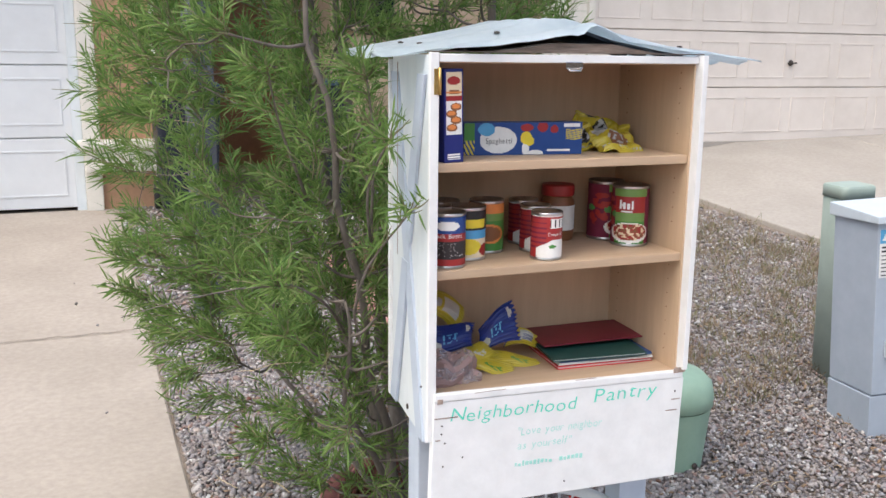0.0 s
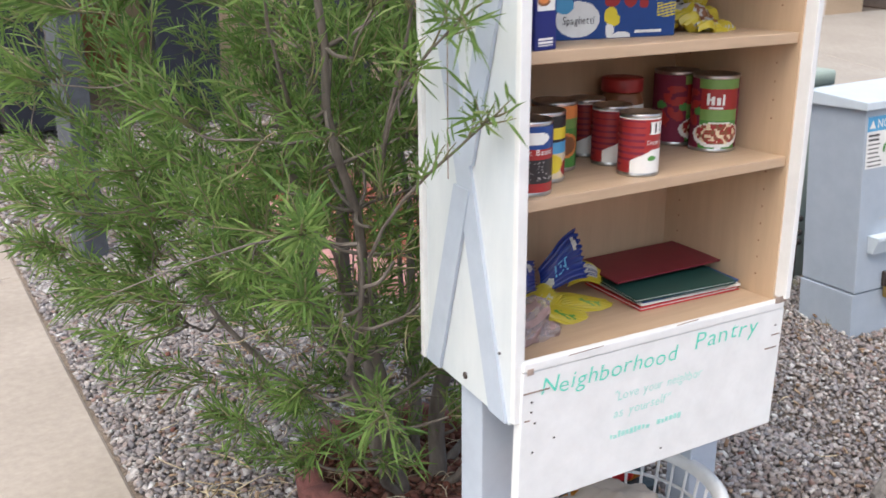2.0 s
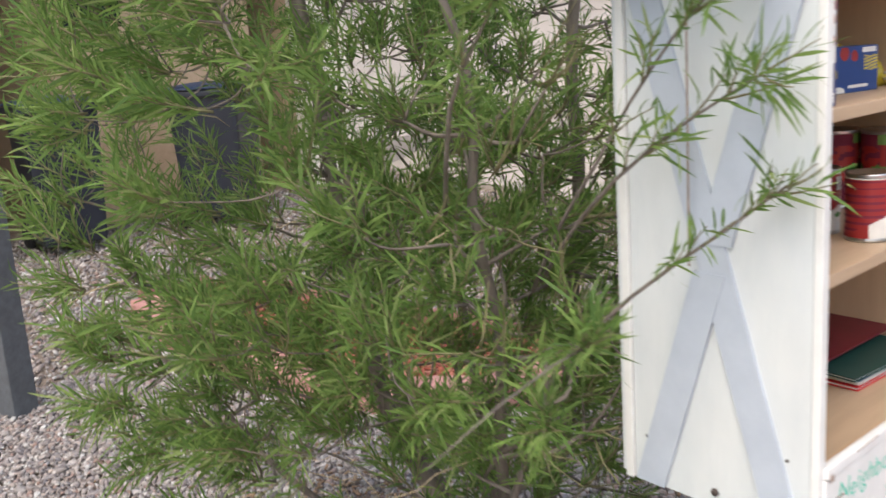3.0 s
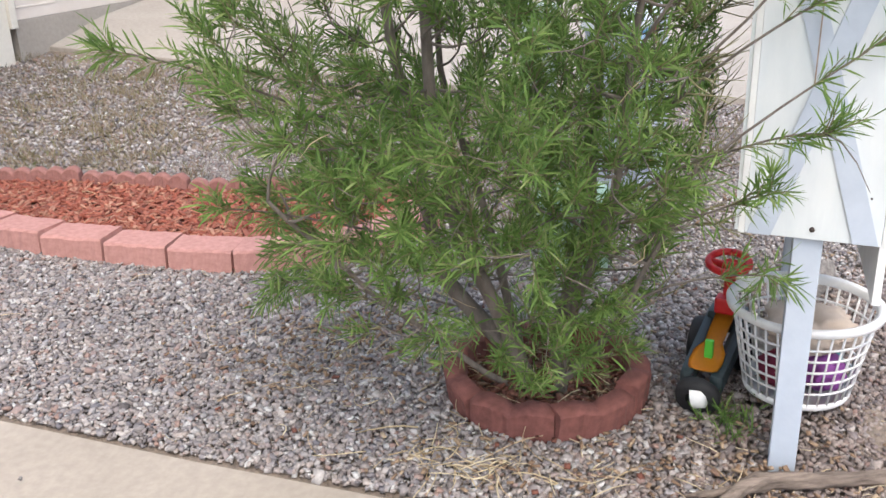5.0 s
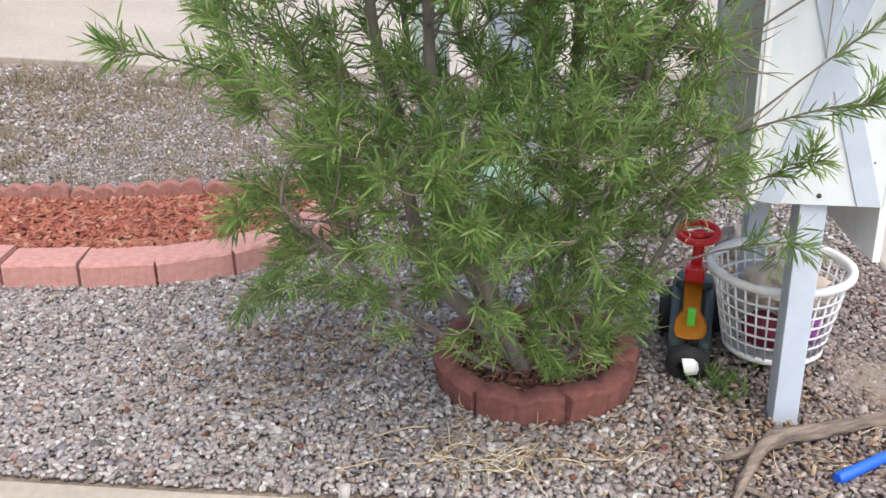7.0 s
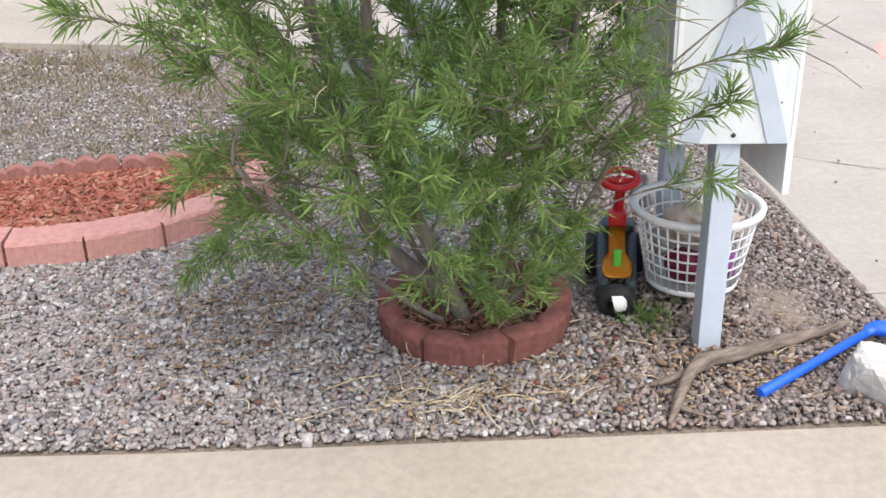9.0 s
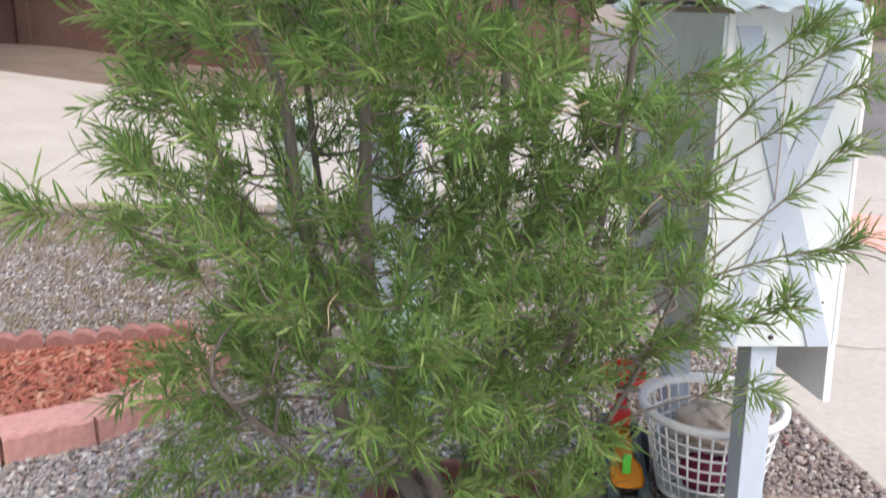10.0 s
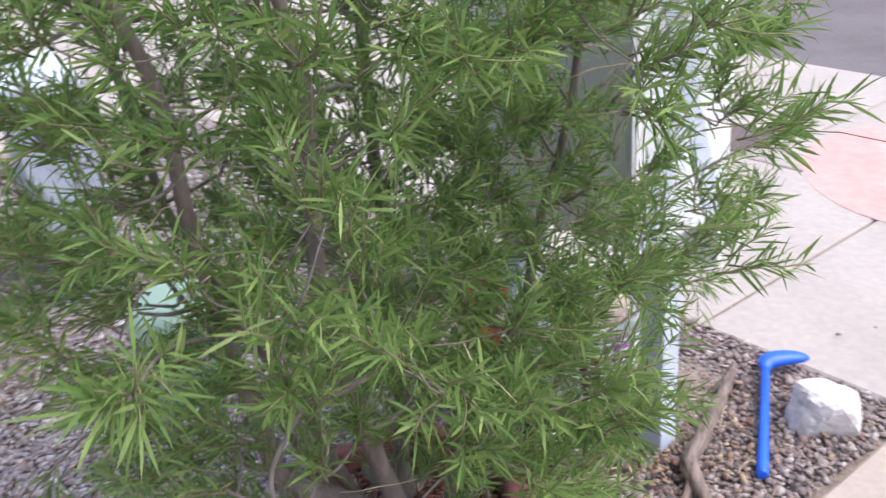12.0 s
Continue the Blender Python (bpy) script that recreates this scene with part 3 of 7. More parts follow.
Y = HOUSE_Y
house = thing("house", Matrix(), "tan stucco house with white trim and a white garage door", "house")
Z1 = 0.19
part("wall", new_box(-0.46, -0.06, Y, Y + 0.2, 0.1, 3.0), M["stucco_tan"], house, "tan stucco wall")
part("wall", new_box(-5.95, -0.46, Y + 0.001, Y + 0.2, Z1 + 2.26, 3.0), M["stucco_tan"], house)
part("wall", new_box(-6.6, -5.95, Y, Y + 0.2, 0.1, 3.0), M["stucco_tan"], house)
part("wall", new_box(-0.26, -0.06, Y + 0.2, Y + 2.0, 0.1, 3.0), M["stucco_sand"], house)
part("wall", new_box(-0.06, 1.45, Y + 1.8, Y + 2.0, 0.1, 3.0), M["stucco_sand"], house, "shaded entry wall")
part("wall", new_box(1.45, 3.1, Y + 0.25, Y + 0.45, 0.1, 3.0), M["stucco_sand"], house)
part("wall", new_box(1.45, 1.6, Y + 0.45, Y + 1.8, 0.1, 3.0), M["stucco_sand"], house)
part("wall", new_box(2.9, 3.1, Y + 0.45, Y + 9, 0.1, 3.0), M["stucco_sand"], house)
part("wall", new_box(-6.6, -6.4, Y + 0.2, Y + 9, 0.1, 3.0), M["stucco_sand"], house)
part("wall", new_box(-6.4, 2.9, Y + 8.8, Y + 9, 0.1, 3.0), M["stucco_sand"], house)
win = part("window", new_box(1.56, 2.0, Y + 0.20, Y + 0.249, 1.64, 2.55, 0.008), M["dark_glass"], house, "dark window")
part("frame", new_box(1.52, 2.04, Y + 0.18, Y + 0.248, 1.58, 1.638, 0.006), M["stucco_sand"], win)
part("column_trim", new_box(-0.585, -0.46, Y - 0.05, Y + 0.12, Z1 - 0.05, 2.75, 0.01), M["stucco_cream"], house, "cream door surround")
part("column_trim", new_box(-6.1, -5.86, Y - 0.05, Y + 0.12, Z1 - 0.05, 2.75, 0.01), M["stucco_cream"], house)
part("column_trim", new_box(-5.86, -0.585, Y - 0.05, Y + 0.12, Z1 + 2.26, 2.75, 0.01), M["stucco_cream"], house)
part("jamb", new_box(-0.655, -0.586, Y - 0.01, Y + 0.1, Z1 - 0.04, Z1 + 2.25, 0.006), M["white"], house)
part("jamb", new_box(-5.859, -5.79, Y - 0.01, Y + 0.1, Z1 - 0.04, Z1 + 2.25, 0.006), M["white"], house)
bm = bmesh.new()
box(bm, -0.58, -0.02, Y - 0.12, Y + 0.0, Z1 + 0.28, Z1 + 0.46, 0.03)
box(bm, -0.63, -0.02, Y - 0.16, Y - 0.0, Z1 + 0.46, Z1 + 0.53, 0.025)
part("ledge", bm, M["stucco_cream"], house, "rounded cream stucco ledge")
part("corner_trim", new_box(-0.059, -0.02, Y - 0.03, Y + 0.2, Z1 - 0.1, 3.0, 0.006), M["stucco_cream"], house)
garage_door(house, -5.79, -0.655, Z1, Y, M["door_white"], handle=False)
part("roof", hip_roof(-6.6, 3.1, Y, Y + 9, 3.0, 1.7), M["roof"], house, "brown shingle roof")
part("front_door", new_box(0.35, 1.25, Y + 1.74, Y + 1.8, 0.27, 2.35, 0.01), M["print_brown"], house, "dark brown front door")

house2 = thing("house", Matrix(), "sand stucco house with a cream garage door", "house")
Z2 = 0.555
part("wall", new_box(3.45, 3.80, Y, Y + 0.2, 0.1, 3.3), M["stucco_cream"], house2, "cream stucco wall")
part("wall", new_box(3.80, 8.75, Y + 0.001, Y + 0.2, Z2 + 2.28, 3.3), M["stucco_sand"], house2)
part("wall", new_box(8.75, 9.48, Y, Y + 0.2, 0.1, 3.3), M["stucco_sand"], house2, "sand stucco wall")
part("wall", new_box(9.48, 13.5, Y + 1.6, Y + 1.8, 0.1, 3.3), M["stucco_sand"], house2)
part("wall", new_box(9.28, 9.48, Y + 0.2, Y + 1.8, 0.1, 3.3), M["stucco_sand"], house2)
part("wall", new_box(3.45, 3.65, Y + 0.2, Y + 9, 0.1, 3.3), M["stucco_sand"], house2)
part("wall", new_box(13.3, 13.5, Y + 1.8, Y + 9, 0.1, 3.3), M["stucco_sand"], house2)
part("wall", new_box(3.65, 13.3, Y + 8.8, Y + 9, 0.1, 3.3), M["stucco_sand"], house2)
part("ledge", new_box(8.76, 9.5, Y - 0.07, Y, Z2 + 0.32, Z2 + 0.4, 0.02), M["stucco_sand"], house2)
part("jamb", new_box(3.801, 3.87, Y - 0.03, Y + 0.1, Z2 - 0.05, Z2 + 2.26, 0.006), M["stucco_cream"], house2)
part("jamb", new_box(8.55, 8.749, Y - 0.03, Y + 0.1, Z2 - 0.05, Z2 + 2.26, 0.006), M["door_cream"], house2)
garage_door(house2, 3.87, 8.55, Z2, Y, M["door_cream"])
part("threshold", new_box(3.871, 8.549, Y + 0.003, Y + 0.1, 0.1, Z2 + 0.004), M["concrete_pale"], house2, "concrete threshold")
part("front_door", new_box(10.1, 11.0, Y + 1.55, Y + 1.6, 0.6, 2.7, 0.01), M["print_brown"], house2)
part("window", new_box(11.6, 12.9, Y + 1.56, Y + 1.61, 1.3, 2.5, 0.01), M["dark_glass"], house2)
part("roof", hip_roof(3.45, 13.5, Y, Y + 9, 3.3, 1.8, 0.45), M["roof"], house2)


# ---- the pantry cupboard on posts ----
pantry = thing("pantry_cupboard", Matrix(), "open white wooden pantry cupboard on posts with a tin roof", "cupboard")
X0, X1, YF, YB = -0.0135, 0.587, 0.0, 0.305
ZB, Z_FLOOR, Z_S2, Z_S1, ZT = 0.640, 0.722, 0.987, 1.198, 1.404
part("side_panel", new_box(X0 + 0.001, X0 + 0.014, YF + 0.006, YB - 0.012, ZB, ZT - 0.02, 0.001), M["oak_side"], pantry, "oak veneer inside")
part("side_panel", new_box(X1 - 0.016, X1 - 0.001, YF + 0.006, YB - 0.012, ZB, ZT - 0.02, 0.001), M["oak_side"], pantry, "oak veneer inside")
part("back_panel", new_box(X0 + 0.014, X1 - 0.016, YB - 0.018, YB - 0.011, ZB, ZT - 0.02), M["oak_side"], pantry, "oak veneer")
part("back_board", new_box(X0 - 0.012, X1 + 0.012, YB - 0.0105, YB + 0.004, ZB - 0.005, ZT - 0.015, 0.002), M["offwhite"], pantry, "white painted outside")
part("cupboard_top", new_box(X0 + 0.001, X1 - 0.001, YF + 0.012, YB - 0.012, ZT - 0.0195, ZT - 0.002), M["oak"], pantry)
part("cupboard_floor", new_box(X0 + 0.014, X1 - 0.016, YF + 0.002, YB - 0.018, Z_FLOOR - 0.017, Z_FLOOR, 0.002), M["oak"], pantry, "oak veneer")
for z in (Z_S2, Z_S1):
    part("shelf", new_box(X0 + 0.0145, X1 - 0.0165, YF + 0.010, YB - 0.0185, z - 0.018, z, 0.002), M["oak"], pantry, "oak veneer shelf")
# front frame
part("face_trim", new_box(X0 - 0.005, X0 + 0.013, YF - 0.006, YF + 0.0055, Z_FLOOR - 0.08, ZT, 0.002), M["offwhite"], pantry, "white painted trim")
part("face_trim", new_box(X1 - 0.012, X1 + 0.001, YF - 0.018, YF + 0.0095, Z_FLOOR + 0.006, ZT, 0.002), M["offwhite"], pantry, "white painted trim")
part("face_trim", new_box(X0 + 0.0135, X1 - 0.0125, YF - 0.004, YF + 0.0115, ZT - 0.017, ZT - 0.002, 0.002), M["offwhite"], pantry)
part("sill", new_box(0.0, 0.588, YF - 0.012, YF + 0.0015, 0.0005, 0.017, 0.003), M["offwhite"], pantry, "chipped white painted sill").matrix_local = pose(-0.006, 0, 0.7265, 0, 1.8, 0)
sign = part("sign_board", new_box(0.0, 0.592, YF - 0.010, YF + 0.008, -0.233, 0.0, 0.002), M["offwhite"], pantry, "white painted board with hand lettering")
sign.matrix_local = pose(-0.006, 0, 0.726, 0, 1.7, 0)
SY = YF - 0.0108
lettering("lettering", "Neighborhood", 0.040, pose(0.036, SY, -0.044), M["ink"], sign, seed=2, thin=-0.006, label="turquoise hand-drawn letters", fit=0.285)
lettering("lettering", "Pantry", 0.044, pose(0.366, SY, -0.034), M["ink"], sign, seed=4, thin=-0.006, label="turquoise hand-drawn letters", fit=0.155)
lettering("lettering", "\"Love your neighbor", 0.024, pose(0.188, SY, -0.090), M["ink_pale"], sign, seed=6, thin=-0.006, label="faded turquoise letters", fit=0.20)
lettering("lettering", "as yourself\"", 0.024, pose(0.190, SY, -0.120), M["ink_pale"], sign, seed=7, thin=-0.006, label="faded turquoise letters", fit=0.125)
bm = bmesh.new()
rb = random.Random(3)
for a, b in ((0.186, 0.266), (0.291, 0.345)):
    while a < b:
        w_ = rb.uniform(0.003, 0.008)
        box(bm, a, a + w_, SY - 0.0003, SY + 0.0004, -0.158 + rb.uniform(-0.001, 0.001), -0.150 + rb.uniform(-0.003, 0.003))
        a += w_ + rb.uniform(0.002, 0.004)
part("writing_bar", bm, M["ink_pale"], sign, "faded turquoise line of writing")
for x, z, w in ((0.002, -0.035, 0.05), (0.564, -0.05, 0.022), (0.006, -0.0815, 0.01), (0.551, -0.075, 0.03)):
    part("chip", new_box(x, x + w, SY - 0.0003, SY + 0.0006, z, z + 0.0022), M["edge"], sign, "dark crack in the board")
bm = bmesh.new()
lathe(bm, [(0.0001, 0), (0.0018, 0.0), (0.0018, 0.0012), (0.0001, 0.0014)], 8)
pin = None
for x, z in ((0.018, -0.05), (0.018, -0.067), (0.571, -0.03), (0.066, -0.122), (0.024, -0.137), (0.026, -0.087), (0.306, -0.207)):
    if pin is None:
        pin = part("nail", bm, M["nail"], sign)
        o = pin
    else:
        o = new("nail", pin.data)
        o.parent = sign
    o.matrix_local = pose(x, SY, z, 90)
# clad sides with crossed boards
for sx, gx_, name in ((-1, X0, "left"), (1, X1, "right")):
    a, b = (X0 - 0.0045, X0 + 0.0005) if sx < 0 else (X1 - 0.0005, X1 + 0.008)
    clad = part("side_cladding", new_box(a, b, YF + 0.006, YB - 0.011, ZB - 0.004, ZT - 0.004, 0.0015), M["white"], pantry, "white painted side sheet")
    face = a - 0.0055 if sx < 0 else b + 0.0055
    y0, y1, z0, z1 = YF + 0.012, YB - 0.016, ZB - 0.002, ZT - 0.04
    w = 0.026

    def strip(p, q):
        (ya, za), (yb, zb) = p, q
        bm = bmesh.new()
        pts = [(ya - w, za), (ya + w, za), (yb + w, zb), (yb - w, zb)]
        front = [bm.verts.new((face, min(max(y, y0), y1), z)) for y, z in pts]
        back = [bm.verts.new((face - sx * 0.006, min(max(y, y0), y1), z)) for y, z in pts]
        bm.faces.new(front)
        bm.faces.new(back[::-1])
        for i in range(4):
            bm.faces.new((front[i], back[i], back[(i + 1) % 4], front[(i + 1) % 4]))
        bmesh.ops.recalc_face_normals(bm, faces=bm.faces)
        return bm
    zm = (z0 + z1) / 2
    ym = (y0 + y1) / 2
    part("cross_board", strip((y0 + w, z0), (y1 - w, z1)), M["bluegrey"], pantry, "pale blue painted board")
    k = (zm - z0) / (z1 - z0)
    face += sx * 0.0015
    part("cross_board", strip((y1 - w, z0), (ym + 0.004, zm - 0.02)), M["bluegrey"], pantry, "pale blue painted board")
    part("cross_board", strip((ym - 0.004, zm + 0.02), (y0 + w, z1)), M["bluegrey"], pantry, "pale blue painted board")
    part("corner_board", new_box(min(a, b) - (0.0035 if sx < 0 else -0.0005), max(a, b) + (0.0035 if sx > 0 else -0.0005), YB - 0.0105 + 0.0146, YB + 0.012, ZB + 0.002, ZT - 0.02, 0.001), M["white"], pantry)
    for y, z, r in ((0.150, 0.660, 0.006), (0.045, 0.71, 0.0022), (0.038, 0.745, 0.0022), (0.27, 0.71, 0.0022), (0.05, 1.30, 0.003)):
        bm = bmesh.new()
        lathe(bm, [(0.0001, 0), (r, 0.0), (r, 0.003), (0.0001, 0.004)], 10, pose(a if sx < 0 else b, y, z, 0, -90 * (1 if sx < 0 else -1), 0))
        part("nail", bm, M["nail"], pantry, "dark rusty nail head")
# split and chips in the weathered paint
part("split", new_box(X0 - 0.0052, X0 - 0.0046, 0.178, 0.181, 0.99, 1.385), M["edge"], pantry, "dark split between side boards")
for x, z, w, h in ((0.556, 0.7215, 0.03, 0.012), (0.0, 0.7225, 0.012, 0.010), (0.31, 0.7345, 0.05, 0.0015), (0.08, 0.7365, 0.07, 0.0012)):
    part("chip", new_box(x, x + w, YF - 0.0126, YF - 0.0119, z, z + h, 0.0002), M["edge"], pantry, "bare wood where paint chipped off")
# peg holes down the sides
bm = bmesh.new()
lathe(bm, [(0.0001, 0.0006), (0.0014, 0.0005), (0.0017, 0)], 6)
peg = None
for z in np.arange(0.76, 1.37, 0.032):
    if min(abs(z - s_) for s_ in (Z_S1, Z_S2)) < 0.03:
        continue
    for y in (0.05, 0.25):
        for x, t in ((X1 - 0.0165, -90), (X0 + 0.0145, 90)):
            if peg is None:
                peg = part("peg_hole", bm, M["print_brown"], pantry)
                o = peg
            else:
                o = new("peg_hole", peg.data)
                o.parent = pantry
            o.matrix_local = pose(x, y, float(z), 0, t, 0)
# hinge leaf and catch
bm = new_box(X0 + 0.002, X0 + 0.0125, YF - 0.0085, YF - 0.0062, 1.328, 1.375, 0.0008)
lathe(bm, [(0.0001, 0), (0.0035, 0), (0.0035, 0.05), (0.0001, 0.05)], 8, pose(X0 + 0.013, YF - 0.0075, 1.327))
part("hinge", bm, M["brass"], pantry, "brass hinge leaf")
bm = new_box(0.262, 0.30, YF - 0.0065, YF - 0.0042, ZT - 0.028, ZT - 0.015, 0.001)
tube(bm, [(0.266, YF - 0.006, ZT - 0.028), (0.27, YF - 0.012, ZT - 0.032), (0.292, YF - 0.012, ZT - 0.032), (0.296, YF - 0.006, ZT - 0.026)], [0.002] * 4, 6)
part("catch", bm, M["chrome"], pantry, "bare metal catch")
# posts
for x, top in ((0.010, 0.6355), (0.523, 0.70)):
    part("post", new_box(x, x + 0.075, 0.122, 0.186, -0.06, top, 0.003), M["bluegrey"], pantry, "pale blue painted post")
part("cross_rail", new_box(0.0855, 0.5225, 0.135, 0.170, 0.61, 0.703, 0.002), M["bluegrey"], pantry)
part("gusset", new_box(0.45, 0.5225, 0.140, 0.158, 0.47, 0.609, 0.002), M["bluegrey"], pantry)
# roof: bent corrugated tin over weathered boards


def roof_point(u, v):
    # u across the ridge from the low end to the other, v from front to back
    low = -0.10 + 0.025 * v
    x = low + (0.72 - low) * u
    yf = -0.012 + 0.072 * max(0.0, 1 - u / 0.18)
    y = yf + (0.365 - yf) * v
    z = float(np.interp(x, (-0.10, 0.04, 0.18, 0.27, 0.32, 0.36, 0.50, 0.60, 0.72), (1.398, 1.422, 1.449, 1.470, 1.468, 1.457, 1.430, 1.411, 1.392)))
    z += 0.0075 * math.sin(2 * math.pi * y / 0.088 + 0.7) * min(1.0, 0.35 + v * 5)
    dip = float(np.interp(x, (-0.10, -0.01, 0.12, 0.23, 0.29, 0.315, 0.350, 0.40, 0.52, 0.60, 0.72), (0.004, 0.006, 0.017, 0.027, 0.032, 0.010, 0.010, 0.019, 0.014, 0.004, 0.0)))
    z -= dip * max(0.0, 1 - v * 3.0)
    z += 0.005 * noise.noise(Vector((x * 14, 3.1, 0))) * max(0.0, 1 - v * 6)
    x += 0.020 * noise.noise(Vector((v * 17, 1.3, 0))) * max(0.0, 1 - u * 9) + 0.018 * noise.noise(Vector((v * 23, 7.3, 0))) * max(0.0, u * 9 - 8)
    return Vector((x + 0.004 * math.sin(31 * v), y + 0.010 * noise.noise(Vector((u * 19, 5.7, 0))) * max(0.0, 1 - v * 4), z))


def roof_board(y0, y1, high):
    """A board along the top of the cupboard, cut to the slope of the tin above it."""
    bm = bmesh.new()
    rows = []
    for i in range(25):
        x = X0 - 0.003 + (X1 - X0 + 0.006) * i / 24
        v = ((y0 + y1) / 2 + 0.012) / 0.377
        low = -0.10 + 0.025 * v
        u = (x - low) / (0.72 - low)
        top = min(ZT + high, roof_point(u, v).z - 0.021)
        top = max(top, ZT + 0.003)
        rows.append([bm.verts.new(c) for c in ((x, y0, ZT + 0.001), (x, y1, ZT + 0.001), (x, y1, top), (x, y0, top))])
    for a, b in zip(rows, rows[1:]):
        for k in range(4):
            bm.faces.new((a[k], a[(k + 1) % 4], b[(k + 1) % 4], b[k]))
    bm.faces.new(rows[0])
    bm.faces.new(rows[-1][::-1])
    bmesh.ops.recalc_face_normals(bm, faces=bm.faces)
    part("roof_board", bm, M["deadwood"], pantry, "weathered grey board")


roof_board(YF + 0.0, YF + 0.03, 0.020)
# back board made taller, out of sight, to block light under the tin
roof_board(YB - 0.03, YB, 0.060)
bm = bmesh.new()
sheet(bm, roof_point, 56, 64)
bmesh.ops.solidify(bm, geom=list(bm.faces), thickness=0.0012)
part("roof_sheet", bm, M["tin"], pantry, "bent corrugated tin sheet, pale blue and white")
# added dark sheet: paints the shade in the gap under the tin
bm = bmesh.new()
sheet(bm, lambda u, v: roof_point(0.22 + 0.62 * u, 0.20 + 0.72 * v) - Vector((0, 0, 0.008)), 30, 40)
bmesh.ops.solidify(bm, geom=list(bm.faces), thickness=0.002)
part("roof_felt", bm, M["post_grey"], pantry, "dark sheet that stands for the shade under the tin")
for u, v in ((0.12, 0.3), (0.12, 0.7), (0.3, 0.25), (0.85, 0.3), (0.85, 0.7)):
    p = roof_point(u, v)
    bm = bmesh.new()
    lathe(bm, [(0.0001, 0.004), (0.006, 0.003), (0.006, 0)], 8, pose(p.x, p.y, p.z + 0.002))
    part("roof_screw", bm, M["nail"], pantry, "dark roofing screw")

# the side next to the bush leans in towards the back
for ob in pantry.children:
    kind = ob.name.split(".")[0]
    if kind in ("side_panel", "side_cladding", "cross_board", "corner_board", "nail", "back_board", "back_panel", "cupboard_floor", "cupboard_top", "shelf"):
        for v in ob.data.vertices:
            if v.co.x < 0.05:
                v.co.x += 0.094 * max(0.0, v.co.y) * (1.0 if v.co.x < 0.02 else 1 - (v.co.x - 0.02) / 0.03)
    elif kind == "peg_hole" and ob.location.x < 0.1:
        ob.location.x += 0.094 * ob.location.y


# ---- goods on the shelves ----
def pack(*names):
    return [M[n] for n in names]


def can(name, x, y, z, r, h, turn, mats, fn, label, category="can"):
    top = thing(name, pose(x, y, z, 0, 0, turn), label, category, "cans on the shelf")
    bm = bmesh.new()
    lathe(bm, [(0.0005, 0.003), (r - 0.005, 0.003), (r - 0.003, 0.0), (r, 0.0005), (r + 0.001, 0.003), (r - 0.0008, 0.006), (r - 0.0008, h - 0.006),
               (r + 0.001, h - 0.003), (r, h), (r - 0.0025, h - 0.0005), (r - 0.004, h - 0.005), (0.0005, h - 0.005)], 40)
    part("tin", bm, M["steel"], top, "bright tin rims")
    bm = bmesh.new()
    nu, nv = 110, 44
    g = [[bm.verts.new(((r + 0.0003) * math.sin(2 * math.pi * i / nu), -(r + 0.0003) * math.cos(2 * math.pi * i / nu), 0.0065 + (h - 0.013) * j / nv)) for j in range(nv + 1)] for i in range(nu)]
    for i in range(nu):
        for j in range(nv):
            f = bm.faces.new((g[i][j], g[(i + 1) % nu][j], g[(i + 1) % nu][j + 1], g[i][j + 1]))
            f.smooth = True
            a = (i + 0.5) / nu
            f.material_index = fn((a if a < 0.5 else a - 1) * 2 * math.pi * r / h, (j + 0.5) / nv)
    part("paper_label", bm, mats, top, "printed paper label")
    return top


def oval(u, v, cu, cv, ru, rv):
    return ((u - cu) / ru) ** 2 + ((v - cv) / rv) ** 2 < 1


def curved_text(top, text, r, z, size, mat, turn=0.0, fit=None):
    """Writing wrapped round a can of radius r."""
    ob = lettering("print", text, size, Matrix(), mat, top, slant=0.0, thin=0.0, fit=fit)
    xs = [v.co.x for v in ob.data.vertices]
    mid = (min(xs) + max(xs)) / 2
    for v in ob.data.vertices:
        a = (v.co.x - mid) / r + turn
        v.co = Vector(((r + 0.0007) * math.sin(a), -(r + 0.0007) * math.cos(a), z + v.co.z))
    return ob


def beans(u, v):
    if v < 0.14:
        return 1
    if v < 0.50:
        return 2 if abs(u) < 0.55 else 1
    if v < 0.66:
        return 1
    if oval(u, v, 0, 0.82, 0.22, 0.10):
        return 3
    return 0


c = can("bean_can", 0.0445, 0.058, Z_S2, 0.0365, 0.110, -20, pack("deep_blue", "print_red", "print_black", "print_white"), beans, "blue and red can of black beans")
curved_text(c, "Black Beans", 0.0365, 0.062, 0.0125, M["print_white"], fit=0.062)
# printed beans on its picture
bm = bmesh.new()
rr = random.Random(9)
for i in range(46):
    a, zz = rr.uniform(-0.9, 0.9), rr.uniform(0.024, 0.052)
    bmesh.ops.create_icosphere(bm, subdivisions=1, radius=0.0024, matrix=Matrix.Translation((0.0362 * math.sin(a), -0.0362 * math.cos(a), zz)) @ Matrix.Diagonal((1, 0.3, 0.7, 1)))
part("bean_print", bm, M["print_grey"], c, "picture of dark beans")


def fruit(u, v):
    if v > 0.86:
        return 0
    if v > 0.60:
        return 1 if abs(u - 0.05) < 0.34 and 0.64 < v < 0.82 else 0
    if v > 0.40:
        return 2
    if oval(u, v, 0.0, 0.24, 0.28, 0.17):
        return 1
    if oval(u, v, 0.4, 0.16, 0.15, 0.13) or oval(u, v, -0.35, 0.12, 0.12, 0.1):
        return 3
    return 4


